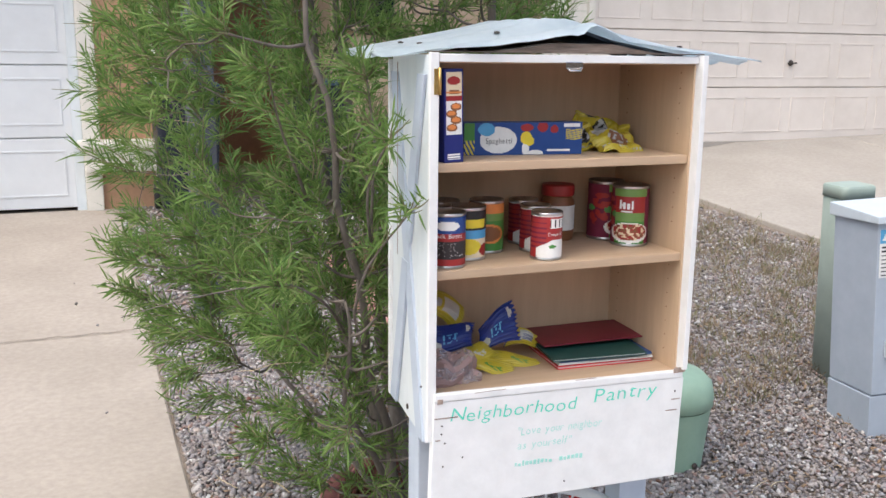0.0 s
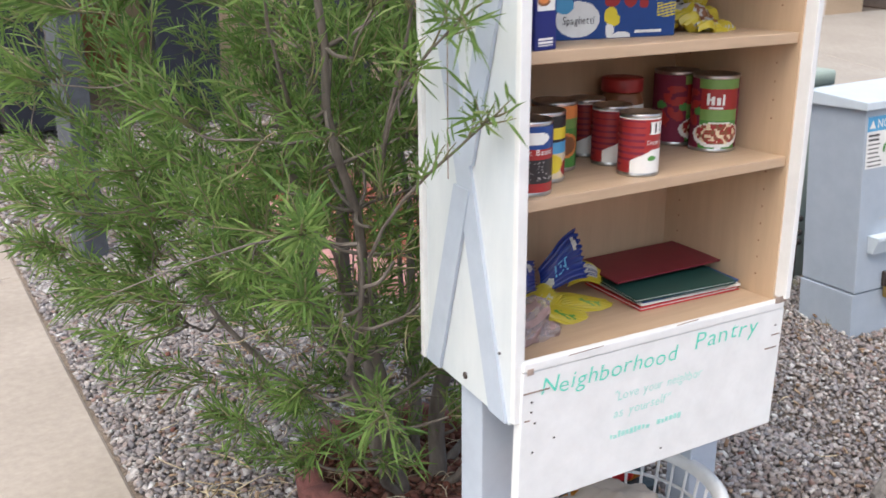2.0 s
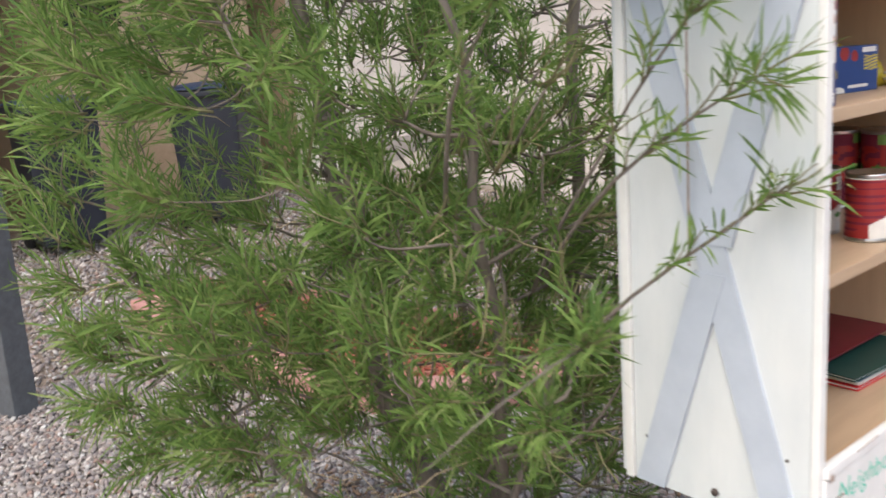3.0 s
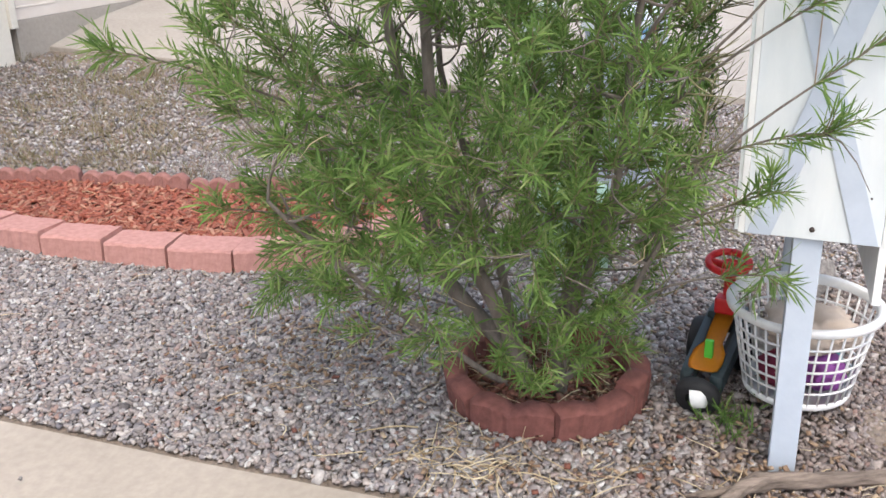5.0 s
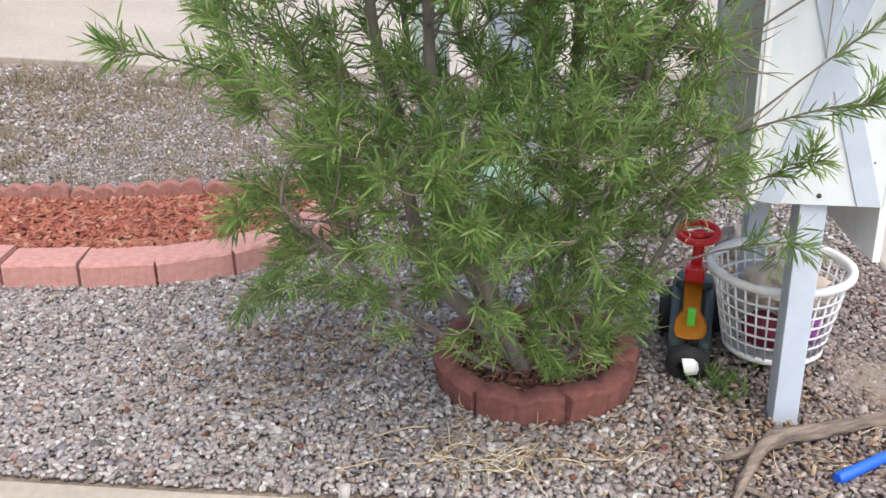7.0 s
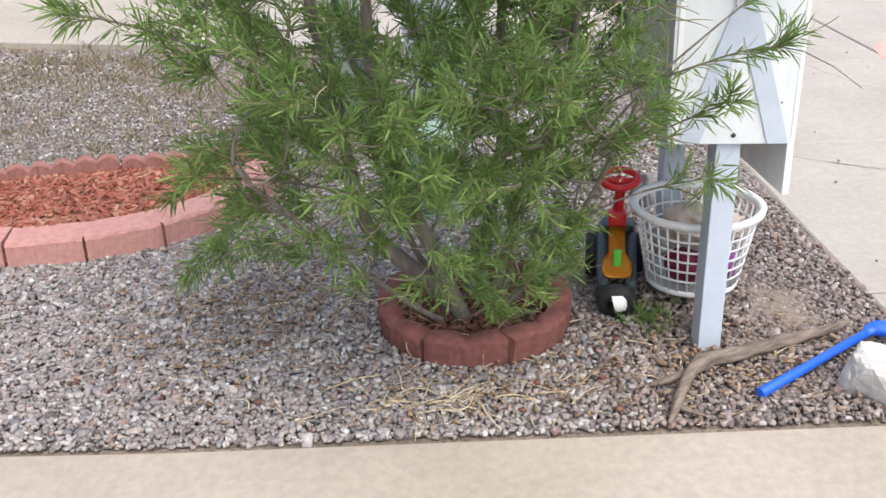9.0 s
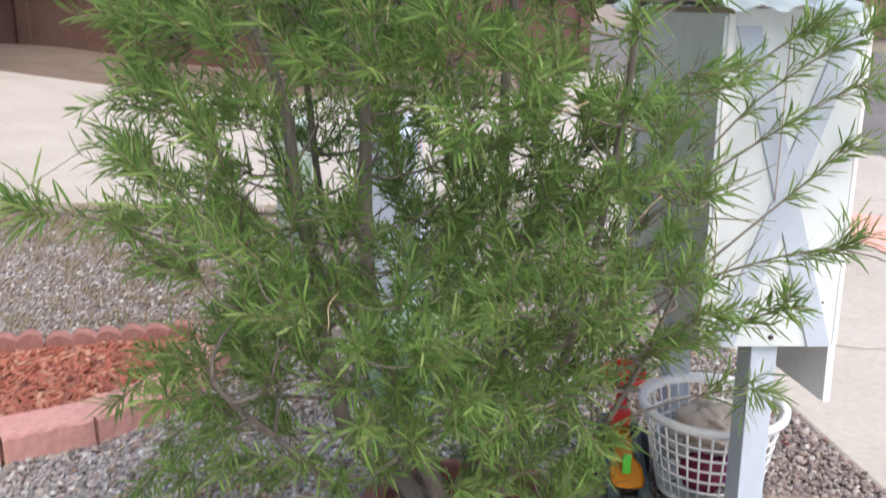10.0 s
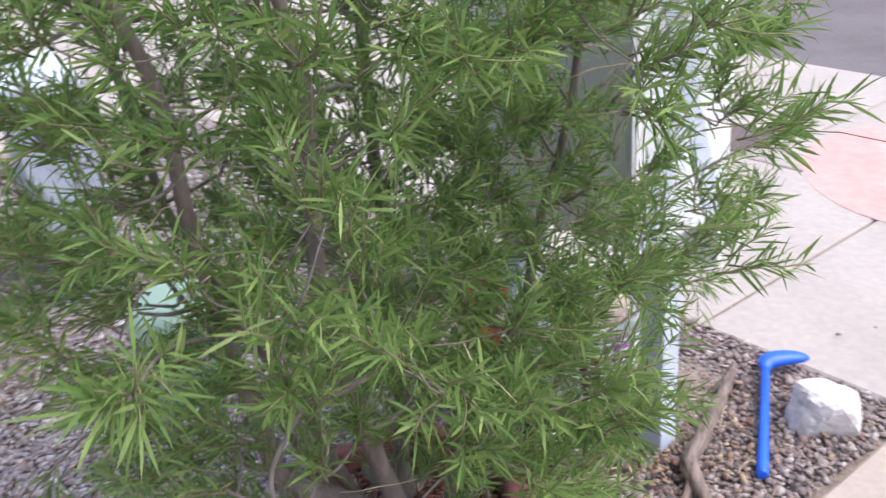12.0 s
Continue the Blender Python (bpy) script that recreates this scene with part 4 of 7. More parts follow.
can("fruit_can", 0.112, 0.112, Z_S2, 0.0365, 0.110, -25, pack("print_black", "print_yellow", "print_sky", "print_red", "print_cream"), fruit, "black, yellow and blue can of fruit")


def soup(u, v):
    if v > 0.80:
        return 1
    if v > 0.64:
        return 2
    if oval(u, v, 0.02, 0.36, 0.33, 0.21):
        return 3 if oval(u, v, 0.02, 0.36, 0.27, 0.16) else 1
    return 0


can("soup_can", 0.178, 0.165, Z_S2, 0.037, 0.113, -20, pack("print_green", "print_orange", "print_lime", "print_brown"), soup, "green and orange can of soup")
for x, y in ((0.090, 0.20), (0.055, 0.140)):
    can("bean_can", x, y, Z_S2, 0.0365, 0.110, 40, pack("print_black", "print_red", "print_black", "print_brown"), beans, "dark can standing at the back")


def cream(u, v):
    if v > 0.97:
        return 1
    if 0.70 < v < 0.93 and 0.02 < u < 0.42:
        return 2 if (u * 9) % 1 < 0.38 and 0.73 < v < 0.90 else 1
    if v < 0.44 - 0.55 * max(0.0, 0.10 - u):
        if u > -0.28 and oval(u, v, 0.20, 0.10, 0.50, 0.34):
            return 3 if oval(u, v, 0.08, 0.27, 0.09, 0.04) else 1
        return 2 if u > -0.05 else 0
    if u < -0.05 and int(v * 26) % 3 == 0:
        return 4
    return 0


for x, y in ((0.267, 0.058), (0.283, 0.142), (0.294, 0.222)):
    c = can("soup_can", x, y, Z_S2, 0.0325, 0.100, -18, pack("print_red", "print_white", "print_black", "print_green", "maroon"), cream, "red and white can of cream soup")
    curved_text(c, "Cream of", 0.0325, 0.052, 0.0105, M["print_white"], turn=0.45, fit=0.034)


def tomato(u, v):
    if oval(u, v, 0.28, 0.20, 0.36, 0.19):
        n = noise.noise(Vector((u * 17, v * 19, 2.0)))
        return 1 if not oval(u, v, 0.28, 0.22, 0.32, 0.155) else (5 if n > 0.12 else (0 if n > -0.2 else 7))
    if v > 0.86:
        return 2 if -0.02 < u < 0.58 else 6
    if 0.02 < u < 0.55:
        return 0 if v > 0.56 else (2 if v > 0.42 else 4)
    if oval(u, v, -0.14, 0.70, 0.17, 0.15) or oval(u, v, -0.20, 0.38, 0.18, 0.15):
        return 3 if noise.noise(Vector((u * 9, v * 9, 5.0))) > -0.15 else 6
    if oval(u, v, -0.02, 0.53, 0.07, 0.06) or oval(u, v, -0.34, 0.55, 0.08, 0.06):
        return 4
    return 6


for x, y, tn in ((0.516, 0.132, -86), (0.503, 0.215, -18)):
    c = can("sauce_can", x, y, Z_S2, 0.0405, 0.135, tn, pack("print_red", "print_white", "print_lime", "tomato_red", "print_green", "print_cream", "maroon", "print_brown"), tomato, "tall red and green can of tomato sauce")
    bm = bmesh.new()
    for z0, z1, a0, a1 in ((0.084, 0.104, 0.34, 0.46), (0.084, 0.099, 0.54, 0.68), (0.084, 0.097, 0.76, 0.92), (0.084, 0.103, 1.00, 1.10), (0.091, 0.095, 0.40, 0.58), (0.077, 0.0805, 0.45, 1.05)):
        sheet(bm, lambda u, v: Vector((0.0414 * math.sin(a0 + (a1 - a0) * u), -0.0414 * math.cos(a0 + (a1 - a0) * u), z0 + (z1 - z0) * v)), 6, 2)
    part("brand_mark", bm, M["print_white"], c, "white brand strokes")

# jar of nut butter
jar = thing("jar", pose(0.388, 0.235, Z_S2), "plastic jar with a red lid and white label", "jar")
bm = bmesh.new()
lathe(bm, [(0.001, 0), (0.036, 0), (0.0385, 0.005), (0.0385, 0.088), (0.033, 0.098), (0.033, 0.102), (0.001, 0.102)], 32)
part("body", bm, M["print_brown"], jar, "tan contents behind clear plastic")
bm = bmesh.new()
lathe(bm, [(0.039, 0.025), (0.0391, 0.026), (0.0391, 0.08), (0.039, 0.081)], 32)
part("paper_label", bm, M["print_white"], jar)
bm = bmesh.new()
lathe(bm, [(0.0345, 0.1025), (0.037, 0.1027), (0.0375, 0.105), (0.0375, 0.124), (0.036, 0.127), (0.001, 0.127)], 48)
part("lid", bm, M["print_red"], jar, "red screw lid")


def carton(name, m, sx, sy, sz, mats, fn, label, nu=40, nv=20):
    """A printed carton: its front is a grid of printed fields."""
    top = thing(name, m, label, "food box")
    part("box", new_box(0, sx, 0.0006, sy, 0, sz, 0.0012), mats[0], top)
    bm = bmesh.new()
    sheet(bm, lambda u, v: Vector((0.001 + (sx - 0.002) * u, 0.0, 0.001 + (sz - 0.002) * v)), nu, nv, fn, False)
    part("print", bm, mats, top, "printed front")
    return top


def spaghetti_front(u, v):
    a = 3.6
    if u < 0.09:
        return 3 if v > 0.45 else (4 if (u * 60 + v * 8) % 2 < 1 else 0)
    if oval(u, v, 0.285, 0.46, 0.155, 0.42):
        return 2 if oval(u, v, 0.19, 0.78, 0.065, 0.19) else 1
    if oval(u, v, 0.185, 0.80, 0.07, 0.2):
        return 2
    if oval(u, v, 0.525, 0.85, 0.055, 0.12) or oval(u, v, 0.66, 0.87, 0.045, 0.16) or oval(u, v, 0.76, 0.80, 0.035, 0.13):
        return 5
    if oval(u, v, 0.52, 0.52, 0.05, 0.20) or oval(u, v, 0.55, 0.42, 0.04, 0.14):
        return 4
    if oval(u, v, 0.515, 0.18, 0.03, 0.2) or oval(u, v, 0.60, 0.02, 0.07, 0.12):
        return 1
    if 0.84 < u < 0.98 and 0.86 < v < 0.97:
        return 1
    if u > 0.86 and 0.45 < v < 0.8:
        return 4 if (v * 14 - u * 10) % 1 < 0.5 else 0
    if 0.70 < u < 0.90 and 0.10 < v < 0.17:
        return 1
    return 0


c = carton("spaghetti_box", pose(0.105, 0.125, Z_S1, 0, 0, -8), 0.258, 0.04, 0.067, pack("deep_blue", "print_white", "print_sky", "print_green", "print_yellow", "print_red"), spaghetti_front,
           "dark blue spaghetti carton lying on its side", 150, 44)
lettering("lettering", "Spaghetti", 0.0165, pose(0.047, -0.0006, 0.024), M["print_black"], c, slant=0.0, thin=0.0, fit=0.056)


def lasagne_front(u, v):
    if v < 0.30:
        return 1 if 0.03 < v < 0.10 and 0.15 < u < 0.85 and (v * 80) % 2 < 1 else 0
    if u < 0.10 or u > 0.93 or v > 0.97:
        return 0
    if v > 0.66:
        if oval(u, v, 0.5, 0.88, 0.36, 0.045):
            return 2
        if v < 0.72:
            return 2
        if 0.745 < v < 0.765:
            return 3
        return 4 if v > 0.80 or not 0.25 < u < 0.8 else (5 if (v * 60) % 2 < 0.9 else 4)
    for cu, cv in ((0.62, 0.60), (0.38, 0.525), (0.62, 0.455), (0.40, 0.375)):
        if oval(u, v, cu, cv, 0.30, 0.042):
            return 3 if oval(u, v, cu, cv + 0.006, 0.22, 0.026) else 5
    return 1


carton("pasta_box", pose(0.0185, 0.012, Z_S1, 0, -1.2, 8), 0.042, 0.13, 0.176, pack("navy", "print_white", "print_red", "print_orange", "print_cream", "print_brown"), lasagne_front,
       "tall navy blue pasta carton standing upright", 34, 110)


def snack_bag(name, m, w, h, puff, mats, fn, label, seed, n=30, category="snack bag"):
    """A crumpled foil bag: two creased sheets that meet in crimped ends, with sharp folds."""
    ob = bmesh.new()

    def ridge(x, y, k):
        return 1 - 2 * abs(noise.noise(Vector((x + seed * 3.1, y - seed, k + seed))))

    def side(sgn):
        def f(u, v):
            e = (math.sin(math.pi * min(max(u, 0), 1)) ** 0.6) * (math.sin(math.pi * v) ** 0.5)
            p = Vector(((u - 0.5) * w, 0, (v - 0.5) * h))
            fold = 0.70 * ridge(u * 2.3, v * 1.7, 0.3) + 0.22 * ridge(u * 5.0 + v * 3, v * 4, 4.0)
            both = 0.022 * ridge(u * 2.1, v * 2.3, 9.0)
            p.y = sgn * e * puff * (0.45 + 0.75 * fold) + both + 0.003 * math.sin(v * 70) * (1 - e)
            p.x += 0.012 * noise.noise(Vector((v * 3, seed, u * 2)))
            p.z += 0.014 * noise.noise(Vector((u * 3, seed + 5, v * 2)))
            return p
        return f
    sheet(ob, side(-1), n, n, fn, False)
    sheet(ob, side(1), n, n, fn, False)
    bmesh.ops.remove_doubles(ob, verts=ob.verts, dist=0.0004)
    o = obj(name, ob, mats)
    o.matrix_world = m
    return tagged(o, label, category)


def Y_B(u, v):
    if v < 0.05 or v > 0.95:
        return 2
    if oval(u, v, 0.55, 0.5, 0.27, 0.2):
        return 1 if noise.noise(Vector((u * 8, v * 11, 3))) > -0.05 else 3
    if oval(u, v, 0.3, 0.8, 0.2, 0.09):
        return 3
    return 3 if 0.12 < v < 0.2 and (u * 14) % 1 < 0.6 else 0


snack_bag("snack_bag", pose(0.470, 0.135, Z_S1 + 0.030, -70, 8, 4), 0.115, 0.11, 0.016, pack("foil_yellow", "print_brown", "foil_yellow", "print_grey"), Y_B, "crumpled yellow snack bag on the top shelf", 1)
snack_bag("snack_bag", pose(0.392, 0.140, Z_S1 + 0.040, -35, -22, 20), 0.055, 0.075, 0.008, pack("foil_yellow", "print_black", "foil_yellow", "print_grey"), Y_B, "small flattened yellow and black snack bag", 2)
snack_bag("snack_bag", pose(0.475, 0.190, Z_S1 + 0.048, -45, 14, -10), 0.13, 0.07, 0.012, pack("foil_yellow", "print_grey", "foil_silver", "print_black"), Y_B, "crumpled yellow and grey snack bag", 3)


def foil_bag(m, w, h0, h1, puff, mats, fn, label, seed, n=26):
    """An emptied foil bag: flat, pinched to h0 at one end and fanned to h1 at the other, with sharp straight creases."""
    bm = bmesh.new()
    rr = random.Random(seed)
    lines = [(rr.uniform(0, 6.28), rr.uniform(0.15, 0.85), rr.uniform(0.4, 1.0)) for _ in range(7)]

    def crease(u, v):
        z = 0.0
        for a, c, k in lines:
            z += k * abs((u - c) * math.cos(a) + (v - c) * math.sin(a))
        return z / 7

    def side(sgn):
        def f(u, v):
            tall = h0 + (h1 - h0) * u ** 0.8
            e = (math.sin(math.pi * u) ** 0.5) * (math.sin(math.pi * v) ** 0.6)
            y = sgn * puff * e * (0.35 + crease(v, u) * 1.6) + 0.05 * crease(u, v) + 0.0016 * math.sin(v * 60) * (1 - e)
            notch = 0.004 * (1 if (v * 17) % 1 < 0.5 else -1) * (u > 0.985)
            return Vector(((u - 0.5) * w + notch + 0.006 * math.sin(3 * v + seed), y, (v - 0.5) * tall + 0.006 * math.sin(4 * u + seed)))
        return f
    sheet(bm, side(-1), n, n, fn, False)
    sheet(bm, side(1), n, n, fn, False)
    bmesh.ops.remove_doubles(bm, verts=bm.verts, dist=0.0003)
    o = obj("snack_bag", bm, mats)
    o.matrix_world = m
    return tagged(o, label, "snack bag")


def blue_print(u, v):
    if 0.30 < u < 0.62 and 0.30 < v < 0.62 and noise.noise(Vector((u * 17, v * 23, 6))) > 0.12:
        return 1
    return 2 if oval(u, v, 0.18, 0.25, 0.10, 0.16) or oval(u, v, 0.85, 0.75, 0.06, 0.14) else 0


def yellow_print(u, v):
    if 0.36 < u < 0.80 and 0.22 < v < 0.80:
        return 2 if (v * 11) % 1 < 0.35 and u > 0.45 else 1
    return 2 if u < 0.05 or oval(u, v, 0.20, 0.5, 0.07, 0.2) else 0


def yellow_plain(u, v):
    return 1 if oval(u, v, 0.55, 0.4, 0.2, 0.16) and noise.noise(Vector((u * 11, v * 9, 2))) > 0 else (2 if u < 0.04 else 0)


foil_bag(pose(0.105, 0.160, Z_FLOOR + 0.080, -24, 6, 4), 0.112, 0.074, 0.052, 0.012, pack("foil_blue", "print_sky", "foil_silver"), blue_print, "creased shiny blue snack bag lying on the others", 4)
foil_bag(pose(0.218, 0.175, Z_FLOOR + 0.080, -18, -20, -8), 0.094, 0.042, 0.092, 0.008, pack("foil_blue", "print_sky", "foil_silver"), blue_print, "fanned shiny blue snack bag standing on edge", 5)
foil_bag(pose(0.115, 0.220, Z_FLOOR + 0.128, -22, 34, 6), 0.098, 0.058, 0.066, 0.006, pack("foil_yellow", "foil_silver", "print_grey"), yellow_print, "yellow snack bag with a silver back leaning behind", 6)
foil_bag(pose(0.288, 0.190, Z_FLOOR + 0.052, -34, 14, -4), 0.078, 0.048, 0.032, 0.005, pack("foil_yellow", "foil_silver", "navy"), yellow_print, "small yellow and silver snack bag", 12)
foil_bag(pose(0.250, 0.155, Z_FLOOR + 0.018, -66, 6, -12), 0.115, 0.050, 0.046, 0.005, pack("foil_yellow", "print_lime", "navy"), yellow_plain, "flattened yellow snack bag on the cupboard floor", 7)
foil_bag(pose(0.182, 0.135, Z_FLOOR + 0.022, -62, 10, -18), 0.115, 0.044, 0.056, 0.006, pack("foil_yellow", "print_green", "navy"), yellow_plain, "torn yellow snack bag on the cupboard floor", 8)
foil_bag(pose(0.165, 0.165, Z_FLOOR + 0.045, -50, -4, 8), 0.085, 0.05, 0.05, 0.010, pack("foil_yellow", "foil_silver", "navy"), yellow_plain, "yellow snack bag crushed under the blue ones", 9)
snack_bag("bread_bag", pose(0.082, 0.095, Z_FLOOR + 0.036, -40, 6, 8), 0.115, 0.085, 0.030, pack("bread", "bag_clear", "bag_clear", "print_white"),
          lambda u, v: 1 if noise.noise(Vector((u * 5, v * 5, 1))) > 0.0 else 0, "clear plastic bag with pale pink bread", 10, category="bag")

# folders
for name, z, lean, w, d, t, key, turn, lbl, dx in (("folder", 0.004, 0, 0.235, 0.165, 0.007, "red", -4, "bright red folder at the bottom of the pile", 0.0), ("folder", 0.012, 0, 0.232, 0.160, 0.004, "print_white", -5, "white folder in the pile", 0.002),
                                                   ("folder", 0.017, 0.5, 0.23, 0.158, 0.004, "deep_blue", -3, "blue folder in the pile", 0.006), ("folder", 0.022, 1.0, 0.225, 0.155, 0.006, "folder_green", -7, "dark green folder lying on the pile", -0.012),
                                                   ("folder", 0.038, 1.6, 0.250, 0.13, 0.003, "folder_red", -3, "dark red folder slid back on the pile", -0.006)):
    top = thing(name, pose(0.325 + dx, 0.09 + (0.055 if key == "folder_red" else 0), Z_FLOOR + z, lean, -lean * 0.3, turn), lbl, "folder", "folders in the cupboard")
    part("cover", new_box(0, w, 0, d, -t / 2, -t / 2 + 0.0015, 0.0005), M[key], top)
    part("cover", new_box(0, w, 0, d, t / 2 - 0.0015, t / 2, 0.0005), M[key], top)
    part("paper_block", new_box(0.003, w - 0.003, 0.003, d - 0.002, -t / 2 + 0.0016, t / 2 - 0.0016), M["print_white"], top, "white sheets")


# ---- basket, toys and litter under the cupboard ----
basket = thing("laundry_basket", pose(0.335, 0.125, 0.083), "round white plastic laundry basket with latticed sides", "basket")
BR0, BR1, BH = 0.138, 0.186, 0.255
rad = lambda z: BR0 + (BR1 - BR0) * z / BH
bm = bmesh.new()
lathe(bm, [(rad(BH) - 0.006, BH - 0.016), (rad(BH) + 0.002, BH - 0.02), (rad(BH) + 0.016, BH - 0.012), (rad(BH) + 0.018, BH + 0.003), (rad(BH) + 0.008, BH + 0.010), (rad(BH) - 0.005, BH + 0.004), (rad(BH) - 0.006, BH - 0.016)], 56)
part("rim", bm, M["plastic_white"], basket, "thick rolled rim")
bm = bmesh.new()
lathe(bm, [(0.002, 0.0), (BR0 + 0.002, 0.0), (BR0 + 0.004, 0.004), (BR0 + 0.006, 0.02), (BR0 + 0.002, 0.02), (BR0, 0.006), (0.002, 0.006)], 48)
part("base", bm, M["plastic_white"], basket)
for i in range(34):
    a = 2 * math.pi * i / 34
    bm = bmesh.new()
    r0, r1 = rad(0.015), rad(BH - 0.012)
    tube(bm, [(r0, 0, 0.015), ((r0 + r1) / 2, 0, BH / 2), (r1, 0, BH - 0.012)], [0.0031, 0.0031, 0.0034], 6)
    o = part("rib", bm, M["plastic_white"], basket) if i == 0 else new("rib", rib.data)
    if i == 0:
        rib = o
    o.parent = basket
    o.matrix_local = pose(0, 0, 0, 0, 0, math.degrees(a))
for z in (0.055, 0.09, 0.125, 0.16, 0.195):
    bm = bmesh.new()
    r = rad(z) + 0.001
    lathe(bm, [(r - 0.0022, z - 0.0026), (r + 0.0026, z - 0.0026), (r + 0.0026, z + 0.0026), (r - 0.0022, z + 0.0026), (r - 0.0022, z - 0.0026)], 48)
    part("hoop", bm, M["plastic_white"], basket)


def crumple(name, m, r, flat, mat, label, category, seed, amp=0.3, sub=4):
    bm = bmesh.new()
    bmesh.ops.create_icosphere(bm, subdivisions=sub, radius=1.0)
    for v in bm.verts:
        d = v.co.normalized()
        k = 1 + amp * (noise.noise(d * 1.9 + Vector((seed, 0, 0))) + 0.5 * noise.noise(d * 4.7 + Vector((0, seed, 0))) + 0.22 * abs(noise.noise(d * 11 + Vector((0, 0, seed)))))
        v.co = Vector((d.x * r[0], d.y * r[1], d.z * r[2])) * k
    for f in bm.faces:
        f.smooth = True
    o = obj(name, bm, mat)
    o.matrix_world = m
    return tagged(o, label, category)


crumple("blanket", pose(0.32, 0.11, 0.27), (0.115, 0.11, 0.05), 1, M["cloth_tan"], "tan crumpled cloth heaped in the basket", "cloth", 3, 0.45, 5)
crumple("cloth", pose(0.285, 0.165, 0.16), (0.07, 0.06, 0.055), 1, M["maroon"], "dark maroon cloth in the basket", "cloth", 5)
crumple("cloth", pose(0.30, 0.06, 0.155), (0.06, 0.055, 0.05), 1, M["purple"], "purple cloth in the basket", "cloth", 7)
crumple("cloth", pose(0.37, 0.065, 0.15), (0.06, 0.05, 0.05), 1, M["teal"], "teal cloth in the basket", "cloth", 8)
crumple("cloth", pose(0.37, 0.165, 0.205), (0.08, 0.08, 0.06), 1, M["print_grey"], "grey cloth in the basket", "cloth", 11)

toy = thing("toy_scooter", pose(0.222, 0.382, 0.004, 0, 0, -10), "plastic ride-on toy with orange deck and red handlebar", "toy")


def wheel(x, y, z, r, w, parent, hub="plastic_white"):
    bm = bmesh.new()
    lathe(bm, [(r * 0.55, -w / 2), (r * 0.9, -w / 2), (r, -w / 4), (r, w / 4), (r * 0.9, w / 2), (r * 0.55, w / 2), (r * 0.55, -w / 2)], 32, pose(x, y, z, 90))
    o = part("wheel", bm, M["rubber"], parent, "black wheel")
    bm = bmesh.new()
    lathe(bm, [(0.001, -w / 2 - 0.004), (r * 0.3, -w / 2 - 0.004), (r * 0.54, -w / 2 + 0.002), (r * 0.54, w / 2 - 0.002), (r * 0.3, w / 2 + 0.004), (0.001, w / 2 + 0.004)], 24, pose(x, y, z, 90))
    part("hub", bm, M[hub], o)
    return o


bm = bmesh.new()
lathe(bm, [(0.03, -0.02), (0.056, -0.022), (0.062, -0.008), (0.062, 0.012), (0.05, 0.022), (0.03, 0.02), (0.03, -0.02)], 32, pose(0.015, 0, 0.06, 70, 0, 90))
front = part("wheel", bm, M["rubber"], toy, "black front wheel")
bm = bmesh.new()
lathe(bm, [(0.001, 0.030), (0.022, 0.029), (0.036, 0.020), (0.036, -0.012)], 24, pose(0.004, 0, 0.066, 20, 0, 90) @ pose(0, 0, 0, 0, -75, 0))
part("hub", bm, M["plastic_white"], front, "white hub cap")
wheel(0.33, 0.075, 0.075, 0.075, 0.05, toy, "print_grey")
wheel(0.33, -0.065, 0.075, 0.075, 0.05, toy, "print_grey")
deck_w = lambda u: float(np.interp(u, (0.0, 0.10, 0.26, 0.38, 1.0), (0.080, 0.094, 0.088, 0.052, 0.056)))
bm = bmesh.new()
sheet(bm, lambda u, v: Vector((0.05 + 0.30 * u, (v - 0.5) * deck_w(u), 0.120 + 0.080 * u + 0.006 * (abs(v - 0.5) * 2) ** 4)), 24, 8)
bmesh.ops.solidify(bm, geom=list(bm.faces), thickness=0.014)
part("deck", bm, M["orange"], toy, "orange plastic deck with a flared foot")
bm = bmesh.new()
for sy in (-1, 1):
    for v in box(bm, 0.035, 0.37, min(sy * 0.024, sy * 0.066), max(sy * 0.024, sy * 0.066), 0.055, 0.118, 0.016):
        v.co.z += 0.19 * (v.co.x - 0.035)
        v.co.y *= 0.92 + 0.25 * (v.co.x - 0.035)
box(bm, 0.30, 0.385, -0.058, 0.058, 0.125, 0.195, 0.020)
part("chassis", bm, M["toy_dark"], toy, "dark grey plastic body")
part("peg", new_box(0.105, 0.122, -0.012, 0.012, 0.13, 0.188, 0.004), M["lime"], toy, "green plastic peg")
bm = bmesh.new()
tube(bm, [(0.33, 0, 0.16), (0.32, 0, 0.22), (0.30, -0.005, 0.30), (0.29, -0.005, 0.362)], [0.022, 0.018, 0.017, 0.02], 12)
box(bm, 0.27, 0.32, -0.03, 0.03, 0.20, 0.25, 0.008)
part("steering_column", bm, M["red"], toy, "red plastic column")
bm = bmesh.new()
ring_at = [(0.285 + 0.040 * math.cos(a), 0.058 * math.sin(a), 0.362 + 0.018 * math.cos(a)) for a in np.linspace(0, 2 * math.pi, 25)]
tube(bm, ring_at, [0.011] * 25, 10)
tube(bm, [(0.285, -0.055, 0.358), (0.283, 0.0, 0.350), (0.285, 0.055, 0.358)], [0.010, 0.014, 0.010], 8)
part("handlebar", bm, M["red"], toy, "red handlebar")

